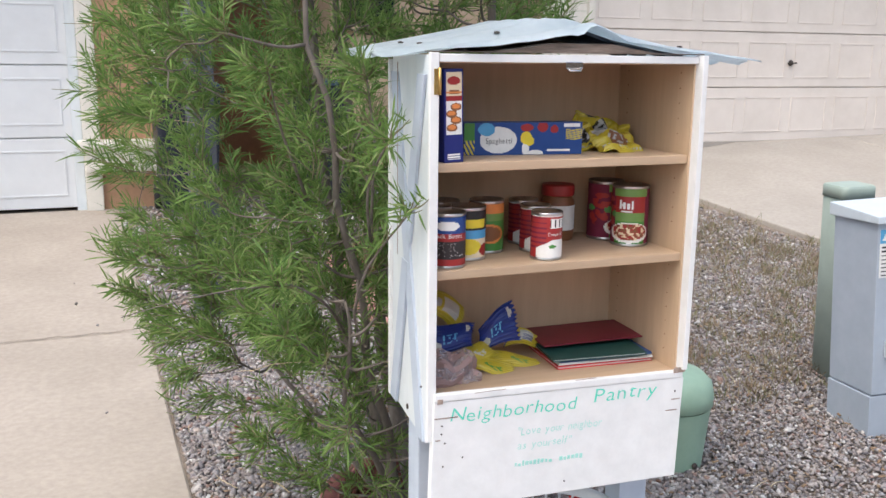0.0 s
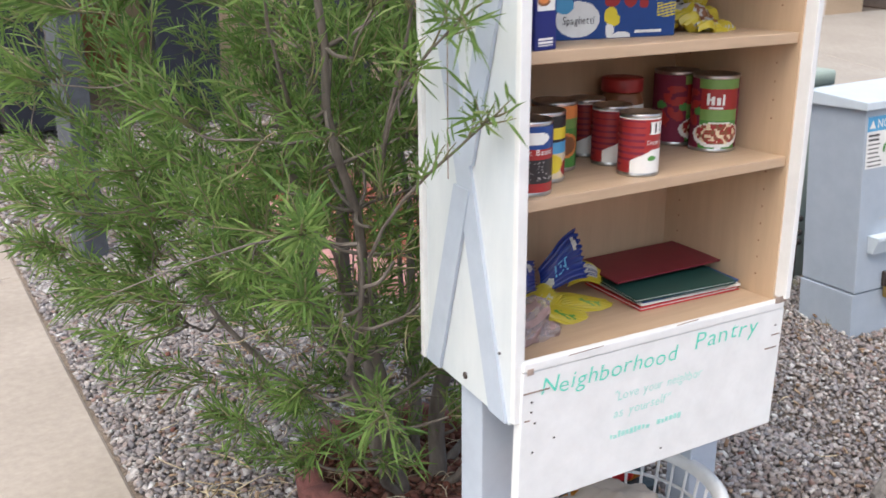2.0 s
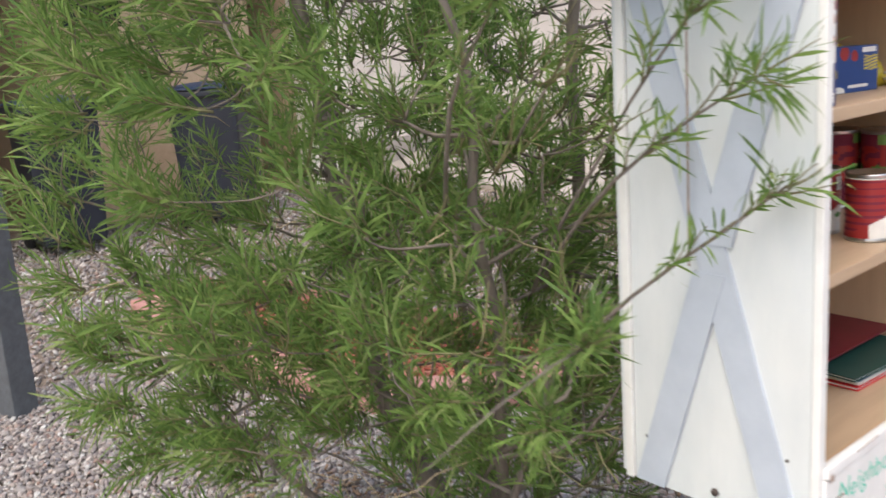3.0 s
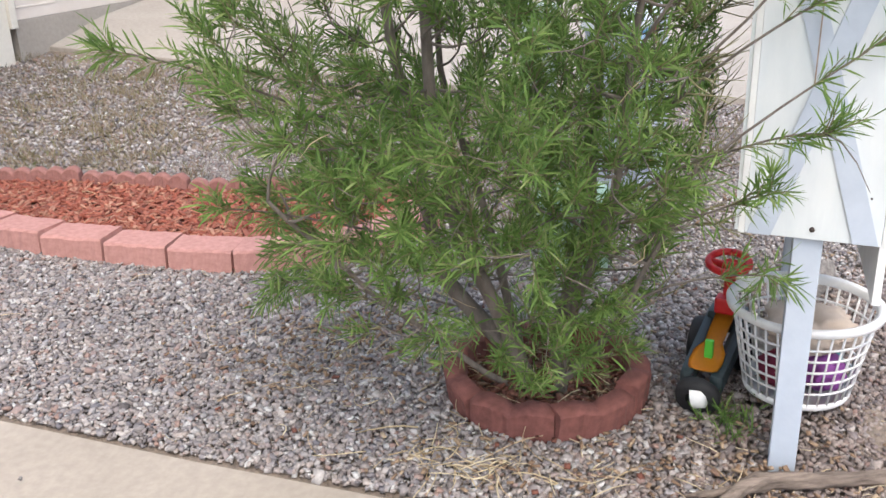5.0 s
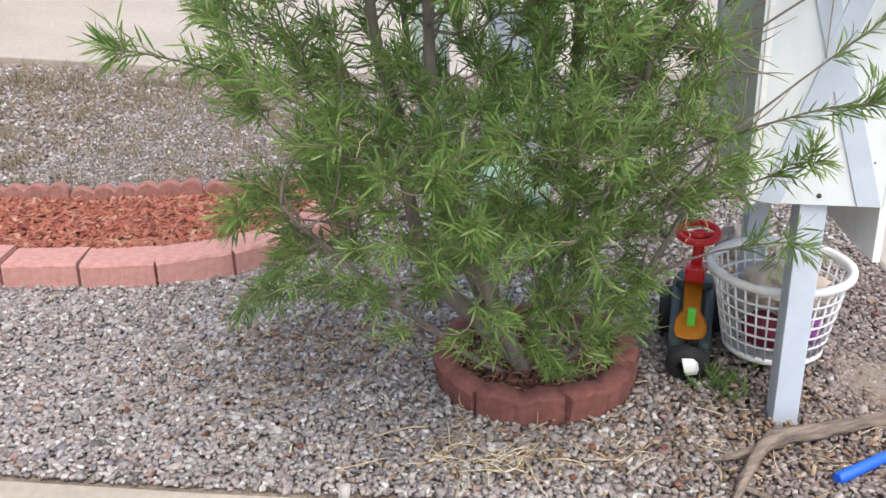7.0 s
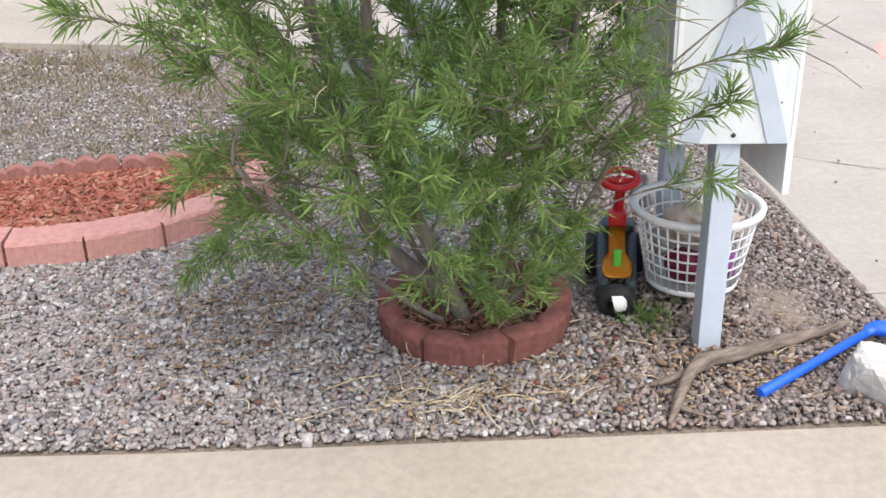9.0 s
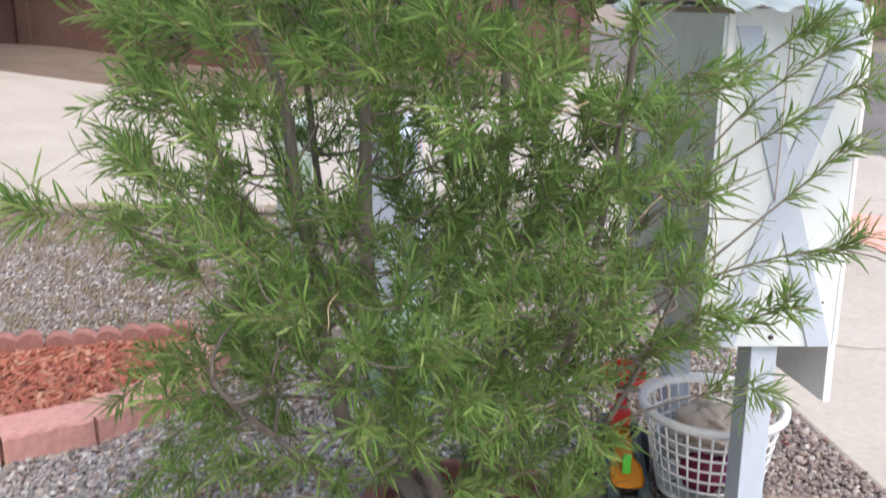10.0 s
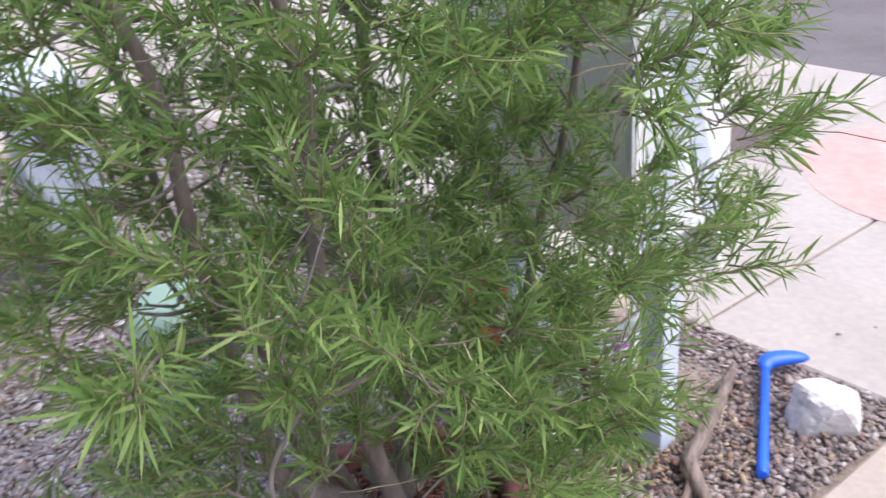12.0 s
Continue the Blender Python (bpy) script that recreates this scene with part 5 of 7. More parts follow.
# blue toy club, driftwood branch, rocks
club = thing("toy_golf_club", Matrix(), "bright blue plastic toy golf club on the gravel", "toy")
bm = bmesh.new()
tube(bm, [(-0.229, 0.087, 0.016), (-0.224, 0.079, 0.016), (-0.112, -0.10, 0.03), (0.010, -0.295, 0.048)], [0.013, 0.0155, 0.0135, 0.012], 14)
part("shaft", bm, M["blue"], club, "round blue shaft")
bm = bmesh.new()
tube(bm, smooth_path([(0.006, -0.289, 0.045), (0.024, -0.318, 0.050), (0.022, -0.350, 0.054), (-0.008, -0.395, 0.054), (-0.045, -0.432, 0.050)], 4), [0.0125, 0.0135, 0.016, 0.020, 0.024, 0.027, 0.029, 0.030, 0.030, 0.030, 0.029, 0.028, 0.026, 0.024, 0.021, 0.016, 0.008], 16)
for v in bm.verts:
    if v.co.y < -0.30:
        v.co.z = 0.052 + (v.co.z - 0.052) * 0.72
part("club_head", bm, M["blue"], club, "blue club head")

branch = thing("dead_branch", pose(0, 0, 0, 0, 0, -60), "weathered grey-brown forked branch lying on the gravel", "branch")
LAY = pose(0, 0, 0, 0, 0, 60)


def limb(pts, radii, seed, seg=22):
    """A gnarled piece of dead wood, furrowed along its grain."""
    bm = bmesh.new()
    path = [LAY @ Vector(p) for p in smooth_path(pts, 7)]
    n = len(path)
    rad_at = [float(np.interp(k / (n - 1), np.linspace(0, 1, len(radii)), radii)) for k in range(n)]
    rad_at = [r * (1 + 0.20 * noise.noise(Vector((k * 0.33, seed, 0)))) for k, r in enumerate(rad_at)]
    tube(bm, path, rad_at, seg)
    bm.verts.ensure_lookup_table()
    for k in range(n):
        for j in range(seg):
            v = bm.verts[k * seg + j]
            a = 2 * math.pi * j / seg + 0.05 * k
            g = noise.noise(Vector((math.cos(a) * 2.6, math.sin(a) * 2.6 + seed, k * 0.09)))
            g2 = noise.noise(Vector((math.cos(a) * 6, math.sin(a) * 6, k * 0.22 + seed)))
            v.co += (v.co - path[k]) * (0.30 * g + 0.26 * g2 - 0.18 * max(0.0, 0.25 - abs(g2)))
    return part("limb", bm, M["deadwood"], branch)


limb([(-0.345, 0.355, 0.012), (-0.305, 0.332, 0.022), (-0.225, 0.292, 0.032), (-0.140, 0.243, 0.042), (-0.085, 0.185, 0.038), (-0.038, 0.07, 0.030), (0.015, -0.06, 0.028), (0.055, -0.165, 0.028), (0.085, -0.24, 0.028), (0.114, -0.295, 0.03)],
     [0.005, 0.010, 0.0145, 0.0195, 0.0215, 0.0195, 0.0175, 0.016, 0.012, 0.004], 1)
limb([(-0.125, 0.23, 0.034), (-0.150, 0.29, 0.026), (-0.162, 0.34, 0.018), (-0.168, 0.375, 0.01)], [0.014, 0.011, 0.008, 0.003], 5)
limb([(-0.285, 0.320, 0.022), (-0.315, 0.28, 0.024), (-0.33, 0.245, 0.016)], [0.008, 0.006, 0.002], 9)


def boulder(name, m, r, mat, label, seed, sub=4):
    bm = bmesh.new()
    bmesh.ops.create_icosphere(bm, subdivisions=sub, radius=1.0)
    rr = random.Random(seed)
    cuts = [(Vector((rr.gauss(0, 1), rr.gauss(0, 1), rr.gauss(0, 0.8))).normalized(), rr.uniform(0.58, 0.80)) for _ in range(14)]
    for v in bm.verts:
        d = v.co.normalized()
        k = min([1.0] + [c / max(d.dot(nn), 0.05) for nn, c in cuts if d.dot(nn) > 0.1])
        k *= 1 + 0.05 * noise.noise(d * 4 + Vector((seed, 0, 0))) + 0.025 * noise.noise(d * 13 + Vector((0, seed, 0)))
        v.co = Vector((d.x * r[0], d.y * r[1], d.z * r[2])) * k
    o = obj(name, bm, mat)
    o.matrix_world = m
    return tagged(o, label, "rock")


boulder("rock", pose(-0.210, -0.225, 0.042, 0, 12, 30), (0.13, 0.105, 0.115), M["rock"], "angular pale grey rock beside the toy club", 5)
boulder("rock", pose(1.21, 0.06, 0.05, 0, 0, 20), (0.095, 0.09, 0.118), M["rock_tan"], "rounded mottled grey rock on the gravel", 8)

# ---- utility boxes ----
TURN = -8.1
cab = thing("utility_cabinet", pose(2.0465, 0.793, 0.0, -2.1, -2.7, TURN), "grey-blue metal utility cabinet with warning labels", "utility box")
W, D, H = 0.52, 0.245, 0.856
part("base", new_box(0, W, 0, D, -0.08, 0.176, 0.004), M["util"], cab)
part("body", new_box(0.004, W - 0.004, -0.004, D - 0.004, 0.181, H - 0.028, 0.004), M["util"], cab)
bm = bmesh.new()
box(bm, -0.012, W + 0.012, -0.022, D + 0.008, H - 0.029, H, 0.004)
for v in bm.verts:
    if v.co.z > H - 0.01:
        v.co.z += 0.02 * (v.co.y / D)
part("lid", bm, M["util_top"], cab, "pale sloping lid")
bm = bmesh.new()
box(bm, 0.048, 0.20, -0.05, -0.0045, 0.378, 0.388, 0.003)
for v in box(bm, 0.048, 0.20, -0.05, -0.0045, 0.325, 0.379, 0.003):
    if v.co.z < 0.35:
        v.co.y = max(v.co.y, -0.03)
part("handle_cover", bm, M["util_top"], cab, "pale metal hood over the latch")
lock = part("padlock", new_box(0.130, 0.165, -0.034, -0.012, 0.150, 0.190, 0.004), M["brass"], cab, "weathered brass padlock")
bm = bmesh.new()
tube(bm, [(0.137, -0.023, 0.187), (0.137, -0.023, 0.21), (0.148, -0.023, 0.224), (0.158, -0.023, 0.21), (0.158, -0.023, 0.187)], [0.004] * 5, 8)
part("shackle", bm, M["nail"], lock)
part("hasp", new_box(0.128, 0.168, -0.018, -0.0045, 0.19, 0.245, 0.004), M["nail"], cab, "dark rusted hasp")
LX0, LX1, LZ0, LZ1 = 0.012, 0.191, 0.626, 0.8025
lab = part("warning_label", new_box(LX0, LX1, -0.0052, -0.0045, LZ0, LZ1), M["print_white"], cab, "white notice label with a blue heading")
part("heading", new_box(LX0, LX1, -0.0057, -0.0053, LZ1 - 0.05, LZ1), M["print_sky"], lab, "blue band")
lettering("lettering", "NOTICE", 0.040, pose(LX0 + 0.045, -0.0061, LZ1 - 0.039), M["print_white"], lab, slant=0.0, thin=0.01, fit=0.125, label="white capital letters")
bm = bmesh.new()
tri = [bm.verts.new((LX0 + a, -0.0061, LZ1 - b)) for a, b in ((0.008, 0.040), (0.036, 0.040), (0.022, 0.012))]
bm.faces.new(tri)
part("symbol", bm, M["print_white"], lab, "white triangle")
bm = bmesh.new()
rr = random.Random(4)
for i in range(8):
    z = LZ1 - 0.068 - i * 0.0145
    box(bm, LX0 + 0.008, LX0 + 0.008 + rr.uniform(0.045, 0.065), -0.0057, -0.0053, z, z + (0.007 if i < 2 else 0.004))
part("writing_bar", bm, M["print_black"], lab, "small black lines of writing")
bm = bmesh.new()
for a in range(3):
    tube(bm, [(LX0 + 0.09 + 0.03 * a + 0.012 * math.cos(q), -0.0054, LZ0 + 0.06 + 0.014 * a + 0.018 * math.sin(q)) for q in np.linspace(0, 3.6, 9)], [0.004] * 9, 5)
part("picture", bm, M["print_green"], lab, "small dark picture")
lab2 = part("warning_label", new_box(LX1 + 0.004, LX1 + 0.15, -0.0052, -0.0045, LZ0 + 0.03, LZ1), M["print_white"], cab, "white label with a red heading")
part("heading", new_box(LX1 + 0.004, LX1 + 0.15, -0.0057, -0.0053, LZ1 - 0.05, LZ1), M["print_red"], lab2, "red band")
bm = bmesh.new()
for i in range(5):
    box(bm, LX1 + 0.014, LX1 + 0.13, -0.0057, -0.0053, LZ1 - 0.075 - i * 0.016, LZ1 - 0.069 - i * 0.016)
part("writing_bar", bm, M["print_red"], lab2, "small red lines of writing")
part("writing_bar", new_box(0.095, 0.165, -0.0052, -0.0045, 0.442, 0.445), M["print_grey"], cab)


def rounded_post(bm, w, d, r, z0, z1, seg=5, taper=1.0):
    loop = []
    for cx, cy, a0 in ((w / 2 - r, d / 2 - r, 0), (-w / 2 + r, d / 2 - r, 90), (-w / 2 + r, -d / 2 + r, 180), (w / 2 - r, -d / 2 + r, 270)):
        for k in range(seg + 1):
            a = radians(a0 + 90 * k / seg)
            loop.append((cx + r * math.cos(a), cy + r * math.sin(a)))
    low = [bm.verts.new((x * taper, y * taper, z0)) for x, y in loop]
    top = [bm.verts.new((x, y, z1)) for x, y in loop]
    for i in range(len(loop)):
        bm.faces.new((low[i], low[(i + 1) % len(loop)], top[(i + 1) % len(loop)], top[i])).smooth = True
    edge = [bm.verts.new((x * 0.94, y * 0.94, z1 + 0.008)) for x, y in loop]
    for i in range(len(loop)):
        bm.faces.new((top[i], top[(i + 1) % len(loop)], edge[(i + 1) % len(loop)], edge[i]))
    bm.faces.new(edge)
    bm.faces.new(low[::-1])


ped = thing("utility_pedestal", pose(2.440, 1.36, 0.03, 0, -2, -8), "tall grey-green plastic utility pedestal with a cap", "utility box")
bm = bmesh.new()
rounded_post(bm, 0.155, 0.155, 0.025, -0.1, 0.79)
part("body", bm, M["green_post"], ped)
bm = bmesh.new()
rounded_post(bm, 0.163, 0.163, 0.028, 0.797, 0.842)
part("cap", bm, M["green_post"], ped)
for z in (0.16, 0.20, 0.26):
    bm = bmesh.new()
    lathe(bm, [(0.0001, 0.008), (0.012, 0.006), (0.014, 0)], 12, pose(-0.048, -0.077, z, 90))
    part("bolt", bm, M["nail"], ped, "dark bolt")
part("slot", new_box(-0.062, -0.057, -0.080, -0.0765, 0.0, 0.20), M["nail"], ped, "dark vertical slot")

dome = thing("utility_pedestal", pose(1.235, 0.93, -0.01), "short pale green plastic utility pedestal with a domed top", "utility box")
bm = bmesh.new()
lathe(bm, [(0.11, -0.08), (0.130, 0.0), (0.150, 0.225), (0.151, 0.23)], 40)
part("body", bm, M["green_plastic"], dome)
bm = bmesh.new()
lathe(bm, [(0.151, 0.232), (0.156, 0.235), (0.157, 0.27), (0.148, 0.312), (0.118, 0.342), (0.06, 0.354), (0.001, 0.356)], 40)
part("cap", bm, M["green_plastic"], dome, "rounded pale green cap")
bm = bmesh.new()
lathe(bm, [(0.0001, 0.006), (0.01, 0.005), (0.011, 0)], 12, pose(0.03, -0.1375, 0.04, 90))
part("bolt", bm, M["nail"], dome)

pole = thing("yard_post", pose(-0.05, 3.12, ground_z(-0.05, 3.12), 0, 0, 20), "dark slate-grey square post standing in the gravel", "post")
part("shaft", new_box(-0.055, 0.055, -0.055, 0.055, -0.1, 2.3, 0.006), M["post_grey"], pole)
part("cap", new_box(-0.065, 0.065, -0.065, 0.065, 2.301, 2.33, 0.008), M["post_grey"], pole)


def bin_cart(x, y, turn, label):
    top = thing("wheeled_bin", pose(x, y, ground_z(x, y), 0, 0, turn), label, "rubbish bin", "bins by the wall")
    bm = bmesh.new()
    box(bm, -0.24, 0.24, -0.26, 0.26, 0.06, 0.95, 0.03)
    for v in bm.verts:
        k = 0.82 + 0.18 * min(1, v.co.z / 0.95)
        v.co.x, v.co.y = v.co.x * k, v.co.y * k
    box(bm, -0.265, 0.265, -0.285, 0.285, 0.92, 0.965, 0.012)
    part("body", bm, M["bin_plastic"], top)
    bm = bmesh.new()
    sheet(bm, lambda u, v: Vector((-0.275 + 0.55 * u, -0.30 + 0.62 * v, 0.975 + 0.05 * math.sin(math.pi * u) ** 0.5 * math.sin(math.pi * v) ** 0.4)), 14, 14)
    bmesh.ops.solidify(bm, geom=list(bm.faces), thickness=0.012)
    part("lid", bm, M["bin_lid"], top, "faded blue lid")
    for sx in (-0.21, 0.21):
        wheel(0, 0, 0, 0.11, 0.05, top, "rubber").matrix_local = pose(sx, 0.22, 0.11, 0, 0, 90)
    bm = bmesh.new()
    tube(bm, [(-0.2, 0.30, 0.93), (-0.2, 0.34, 0.96), (0.2, 0.34, 0.96), (0.2, 0.30, 0.93)], [0.014] * 4, 8)
    part("handle", bm, M["bin_plastic"], top)


bin_cart(2.29, 5.52, 38, "navy blue plastic wheeled bin by the wall")
bin_cart(1.2, 5.7, -8, "navy blue plastic wheeled bin by the entry")
bin_cart(0.15, 5.7, 0, "navy blue plastic wheeled bin near the garage")


# ---- beyond the far driveway and the street ----
fence = thing("block_wall", Matrix(), "dark brown block wall behind the neighbour's yard", "wall", kind="structure")
for i in range(10):
    y0 = -3.2 + i * 1.6
    part("wall_panel", new_box(14.6, 14.8, y0, y0 + 1.595, 0.1, 1.46, 0.01), M["brown_wall"], fence)
    part("wall_cap", new_box(14.56, 14.84, y0, y0 + 1.595, 1.461, 1.52, 0.012), M["brown_wall"], fence)
    part("pilaster", new_box(14.52, 14.599, y0 - 0.1, y0 + 0.1, 0.1, 1.56, 0.01), M["brown_wall"], fence)
rail = thing("railing", pose(14.7, 5.2, 1.52), "pale painted metal railing on the brown wall", "railing")
for k in range(16):
    part("picket", new_box(-0.012, 0.012, 0.09 + 0.18 * k, 0.114 + 0.18 * k, 0.04, 0.42, 0.003), M["print_white"], rail)
for z in (0.0, 0.421):
    part("rail", new_box(-0.02, 0.02, 0.0, 2.95, z, z + 0.04, 0.005), M["print_white"], rail)
bm = bmesh.new()
slab(bm, ((10.25, -1.9), (14.55, -1.9), (14.55, 12), (10.25, 12)), thick=0.05, lift=0.01)
tagged(obj("side_yard", bm, M["dirt_red"]), "bare red-brown dirt yard", "ground", kind="structure")


def car(m, label, paint, kind="van"):
    top = thing("car", m, label, "car", "parked cars")
    prof = {"van": [(-2.3, 0.35), (-2.32, 0.95), (-2.2, 1.1), (-1.25, 1.25), (-0.55, 1.85), (2.2, 1.9), (2.3, 1.0), (2.3, 0.35)],
            "truck": [(-2.7, 0.4), (-2.75, 0.95), (-2.6, 1.12), (-1.4, 1.2), (-0.8, 1.78), (0.6, 1.8), (0.85, 1.15), (2.6, 1.15), (2.65, 0.4)],
            "sedan": [(-2.2, 0.3), (-2.25, 0.7), (-2.1, 0.85), (-1.0, 0.95), (-0.3, 1.42), (1.0, 1.44), (1.6, 1.0), (2.2, 0.92), (2.25, 0.35)]}[kind]
    bm = bmesh.new()
    sides = []
    for y, k in ((-0.88, 1.0), (-0.93, 0.985), (0.93, 0.985), (0.88, 1.0)):
        sides.append([bm.verts.new((px * (1 if abs(y) > 0.9 else 0.985), y * (0.86 if pz > 1.3 else 1.0), pz)) for px, pz in prof])
    for a, b in zip(sides, sides[1:]):
        for i in range(len(prof)):
            j = (i + 1) % len(prof)
            bm.faces.new((a[i], a[j], b[j], b[i]))
    bm.faces.new(sides[0][::-1])
    bm.faces.new(sides[-1])
    bmesh.ops.recalc_face_normals(bm, faces=bm.faces)
    bmesh.ops.bevel(bm, geom=list(bm.edges), offset=0.05, segments=2, affect="EDGES")
    part("body", bm, paint, top)
    wx = {"van": 1.45, "truck": 1.75, "sedan": 1.35}[kind]
    for x in (-wx, wx):
        for y in (-0.86, 0.86):
            wheel(x, y, 0.33, 0.33, 0.22, top, "chrome")
    z0, z1 = {"van": (1.25, 1.72), "truck": (1.22, 1.66), "sedan": (0.98, 1.33)}[kind]
    xa, xb = {"van": (-0.6, 2.0), "truck": (-0.75, 0.5), "sedan": (-0.45, 1.0)}[kind]
    for y in (-0.87, 0.87):
        s = 1 if y > 0 else -1
        n = 3 if kind == "van" else 2
        for i in range(n):
            a, b = xa + (xb - xa) * i / n + 0.03, xa + (xb - xa) * (i + 1) / n - 0.03
            bm = bmesh.new()
            v = [bm.verts.new(p) for p in ((a, s * 0.945, z0), (b, s * 0.945, z0), (b, s * 0.83, z1), (a + (0.1 if i == 0 else 0), s * 0.83, z1))]
            bm.faces.new(v)
            bmesh.ops.solidify(bm, geom=list(bm.faces), thickness=0.02)
            part("window", bm, M["dark_glass"], top)
    for y in (-0.65, 0.65):
        part("headlight", new_box(prof[1][0] - 0.02, prof[1][0] + 0.06, y - 0.15, y + 0.15, prof[1][1] - 0.22, prof[1][1] - 0.05, 0.02), M["chrome"], top)
    return top


M["car_white"] = material("white_car_paint", (0.78, 0.79, 0.80), (0.75, 0.76, 0.77), 4, 0.25)
M["car_black"] = material("black_car_paint", (0.02, 0.02, 0.022), (0.015, 0.015, 0.018), 4, 0.25)
car(pose(19.0, 4.6, ground_z(19.2, 4.6), 0, 0, 78), "white pickup truck parked beyond the wall", M["car_white"], "truck")
car(pose(19.5, 0.2, ground_z(19.5, 0.2), 0, 0, 85), "white van parked beyond the wall", M["car_white"], "van")
car(pose(19.2, 9.6, ground_z(19.2, 9.6), 0, 0, 90), "white sedan parked beyond the wall", M["car_white"], "sedan")
car(pose(12.4, -13.6, ground_z(12.4, -13.6), 0, 0, 184), "black van parked across the street", M["car_black"], "van")


def tree(x, y, h, r, label, seed, leaves=5200, dark="leaf_far", trunk_r=0.13):
    rr = np.random.RandomState(seed)
    z0 = ground_z(x, y)
    top = thing("tree", pose(x, y, z0), label, "tree")
    bm = bmesh.new()
    tube(bm, [(0, 0, -0.1), (0.04, 0.02, h * 0.2), (-0.03, 0.05, h * 0.45), (0.02, 0, h * 0.8)], [trunk_r * 1.3, trunk_r, trunk_r * 0.7, trunk_r * 0.2], 9)
    part("trunk", bm, M["bark"], top)
    bm = bmesh.new()
    cents = []
    for i in range(16):
        a, zz = rr.uniform(0, 6.28), h * rr.uniform(0.38, 0.95)
        q = r * rr.uniform(0.45, 0.95) * math.sqrt(max(0.1, 1 - ((zz / h - 0.6) / 0.48) ** 2))
        e = (q * math.cos(a), q * math.sin(a), zz)
        tube(bm, [(0, 0.02, zz * 0.62), (e[0] * 0.5, e[1] * 0.5, zz * 0.85), e], [trunk_r * 0.35, trunk_r * 0.2, 0.01], 6)
        cents.append(e)
    part("limb", bm, M["bark"], top)
    c = np.array(cents)[rr.randint(0, len(cents), leaves)]
    p = c + rr.normal(size=(leaves, 3)) * np.array([0.24, 0.24, 0.2]) * r
    blades("crown", p, rr.normal(size=(leaves, 3)) + [0, 0, -0.2], rr.uniform(0.12, 0.26, leaves), rr.uniform(0.05, 0.1, leaves), M[dark], top, seed=seed)


tree(16.4, 2.2, 4.2, 1.9, "dark green round-headed tree beyond the wall", 21)
tree(17.0, 10.5, 4.8, 1.7, "tall dark green tree beyond the wall", 22)
tree(21.5, -1.5, 5.2, 2.2, "broad green tree by the parked cars", 23)
tree(13.2, -16.5, 5.0, 2.3, "broad green tree across the street", 24)
tree(11.9, 1.0, 1.5, 0.75, "low dark green shrub in the side yard", 26, 3200, "leaf_far", 0.05)
tree(12.6, 8.6, 1.7, 0.8, "low green shrub beside the side yard", 27, 3200, "leaf_far", 0.05)

far_house = thing("house", pose(27, 3.5, 0.3), "cream stucco house beyond the parked cars", "house")
part("wall", new_box(0, 9, -8, 9, -0.3, 2.8), M["stucco_cream"], far_house)
part("roof", hip_roof(0, 9, -8, 9, 2.8, 1.8), M["roof"], far_house)
for y in (-6, -2, 3, 6.5):
    w = part("window", new_box(-0.03, 0.05, y - 0.7, y + 0.7, 0.9, 2.0, 0.01), M["dark_glass"], far_house)
    part("frame", new_box(-0.05, -0.031, y - 0.78, y + 0.78, 0.82, 0.9, 0.005), M["white"], w)
far_house2 = thing("house", pose(2, -27, 0.3), "sand stucco house across the street", "house")
part("wall", new_box(-9, 12, 0, 8, -0.3, 2.9), M["stucco_sand"], far_house2)
part("roof", hip_roof(-9, 12, 0, 8, 2.9, 1.7), M["roof"], far_house2)
for x in (-6, -1, 4, 9):
    part("window", new_box(x - 0.8, x + 0.8, 7.96, 8.03, 0.9, 2.1, 0.01), M["dark_glass"], far_house2)
far_house3 = thing("house", pose(24, -27, 0.6), "tan stucco house farther down the street", "house")
part("wall", new_box(-8, 9, 0, 8, -0.5, 2.9), M["stucco_tan"], far_house3)
part("roof", hip_roof(-8, 9, 0, 8, 2.9, 1.7), M["roof"], far_house3)
for x in (-5, 0, 5):
    part("window", new_box(x - 0.8, x + 0.8, 7.96, 8.03, 0.9, 2.1, 0.01), M["dark_glass"], far_house3)


# ---- the edged beds ----
def edging_block(w, d, h, seed, scallops=0, dip=0.028):
    bm = bmesh.new()
    n = 8 * scallops if scallops else 10
    rr = random.Random(seed)
    prof = []
    for i in range(n + 1):
        u = i / n
        z = h
        if scallops:
            z = h - dip + dip * abs(math.sin(math.pi * scallops * u)) ** 0.75
        prof.append((w * (u - 0.5), z + rr.uniform(-0.0025, 0.0015)))
    c = 0.008
    rows = []
    for y, inset, dz in ((0, 0, -c * 1.2), (c, 0, 0), (d - c, 0, 0), (d, 0, -c * 1.2)):
        rows.append([bm.verts.new((x * (1 - 0.01 * (dz < 0)), y + rr.uniform(-0.004, 0.004), z + dz)) for x, z in prof])
    for a, b in zip(rows, rows[1:]):
        for i in range(n):
            bm.faces.new((a[i], a[i + 1], b[i + 1], b[i])).smooth = bool(scallops)
    low0 = [bm.verts.new((x, -0.006 + rr.uniform(-0.004, 0.004), -0.04)) for x, z in prof]
    low1 = [bm.verts.new((x, d + 0.002, -0.04)) for x, z in prof]
    for i in range(n):
        bm.faces.new((low0[i], low0[i + 1], rows[0][i + 1], rows[0][i]))
        bm.faces.new((rows[-1][i], rows[-1][i + 1], low1[i + 1], low1[i]))
    for k in (0, n):
        loop = [low0[k]] + [r[k] for r in rows] + [low1[k]]
        bm.faces.new(loop if k == 0 else loop[::-1])
    bmesh.ops.recalc_face_normals(bm, faces=bm.faces)
    return bm


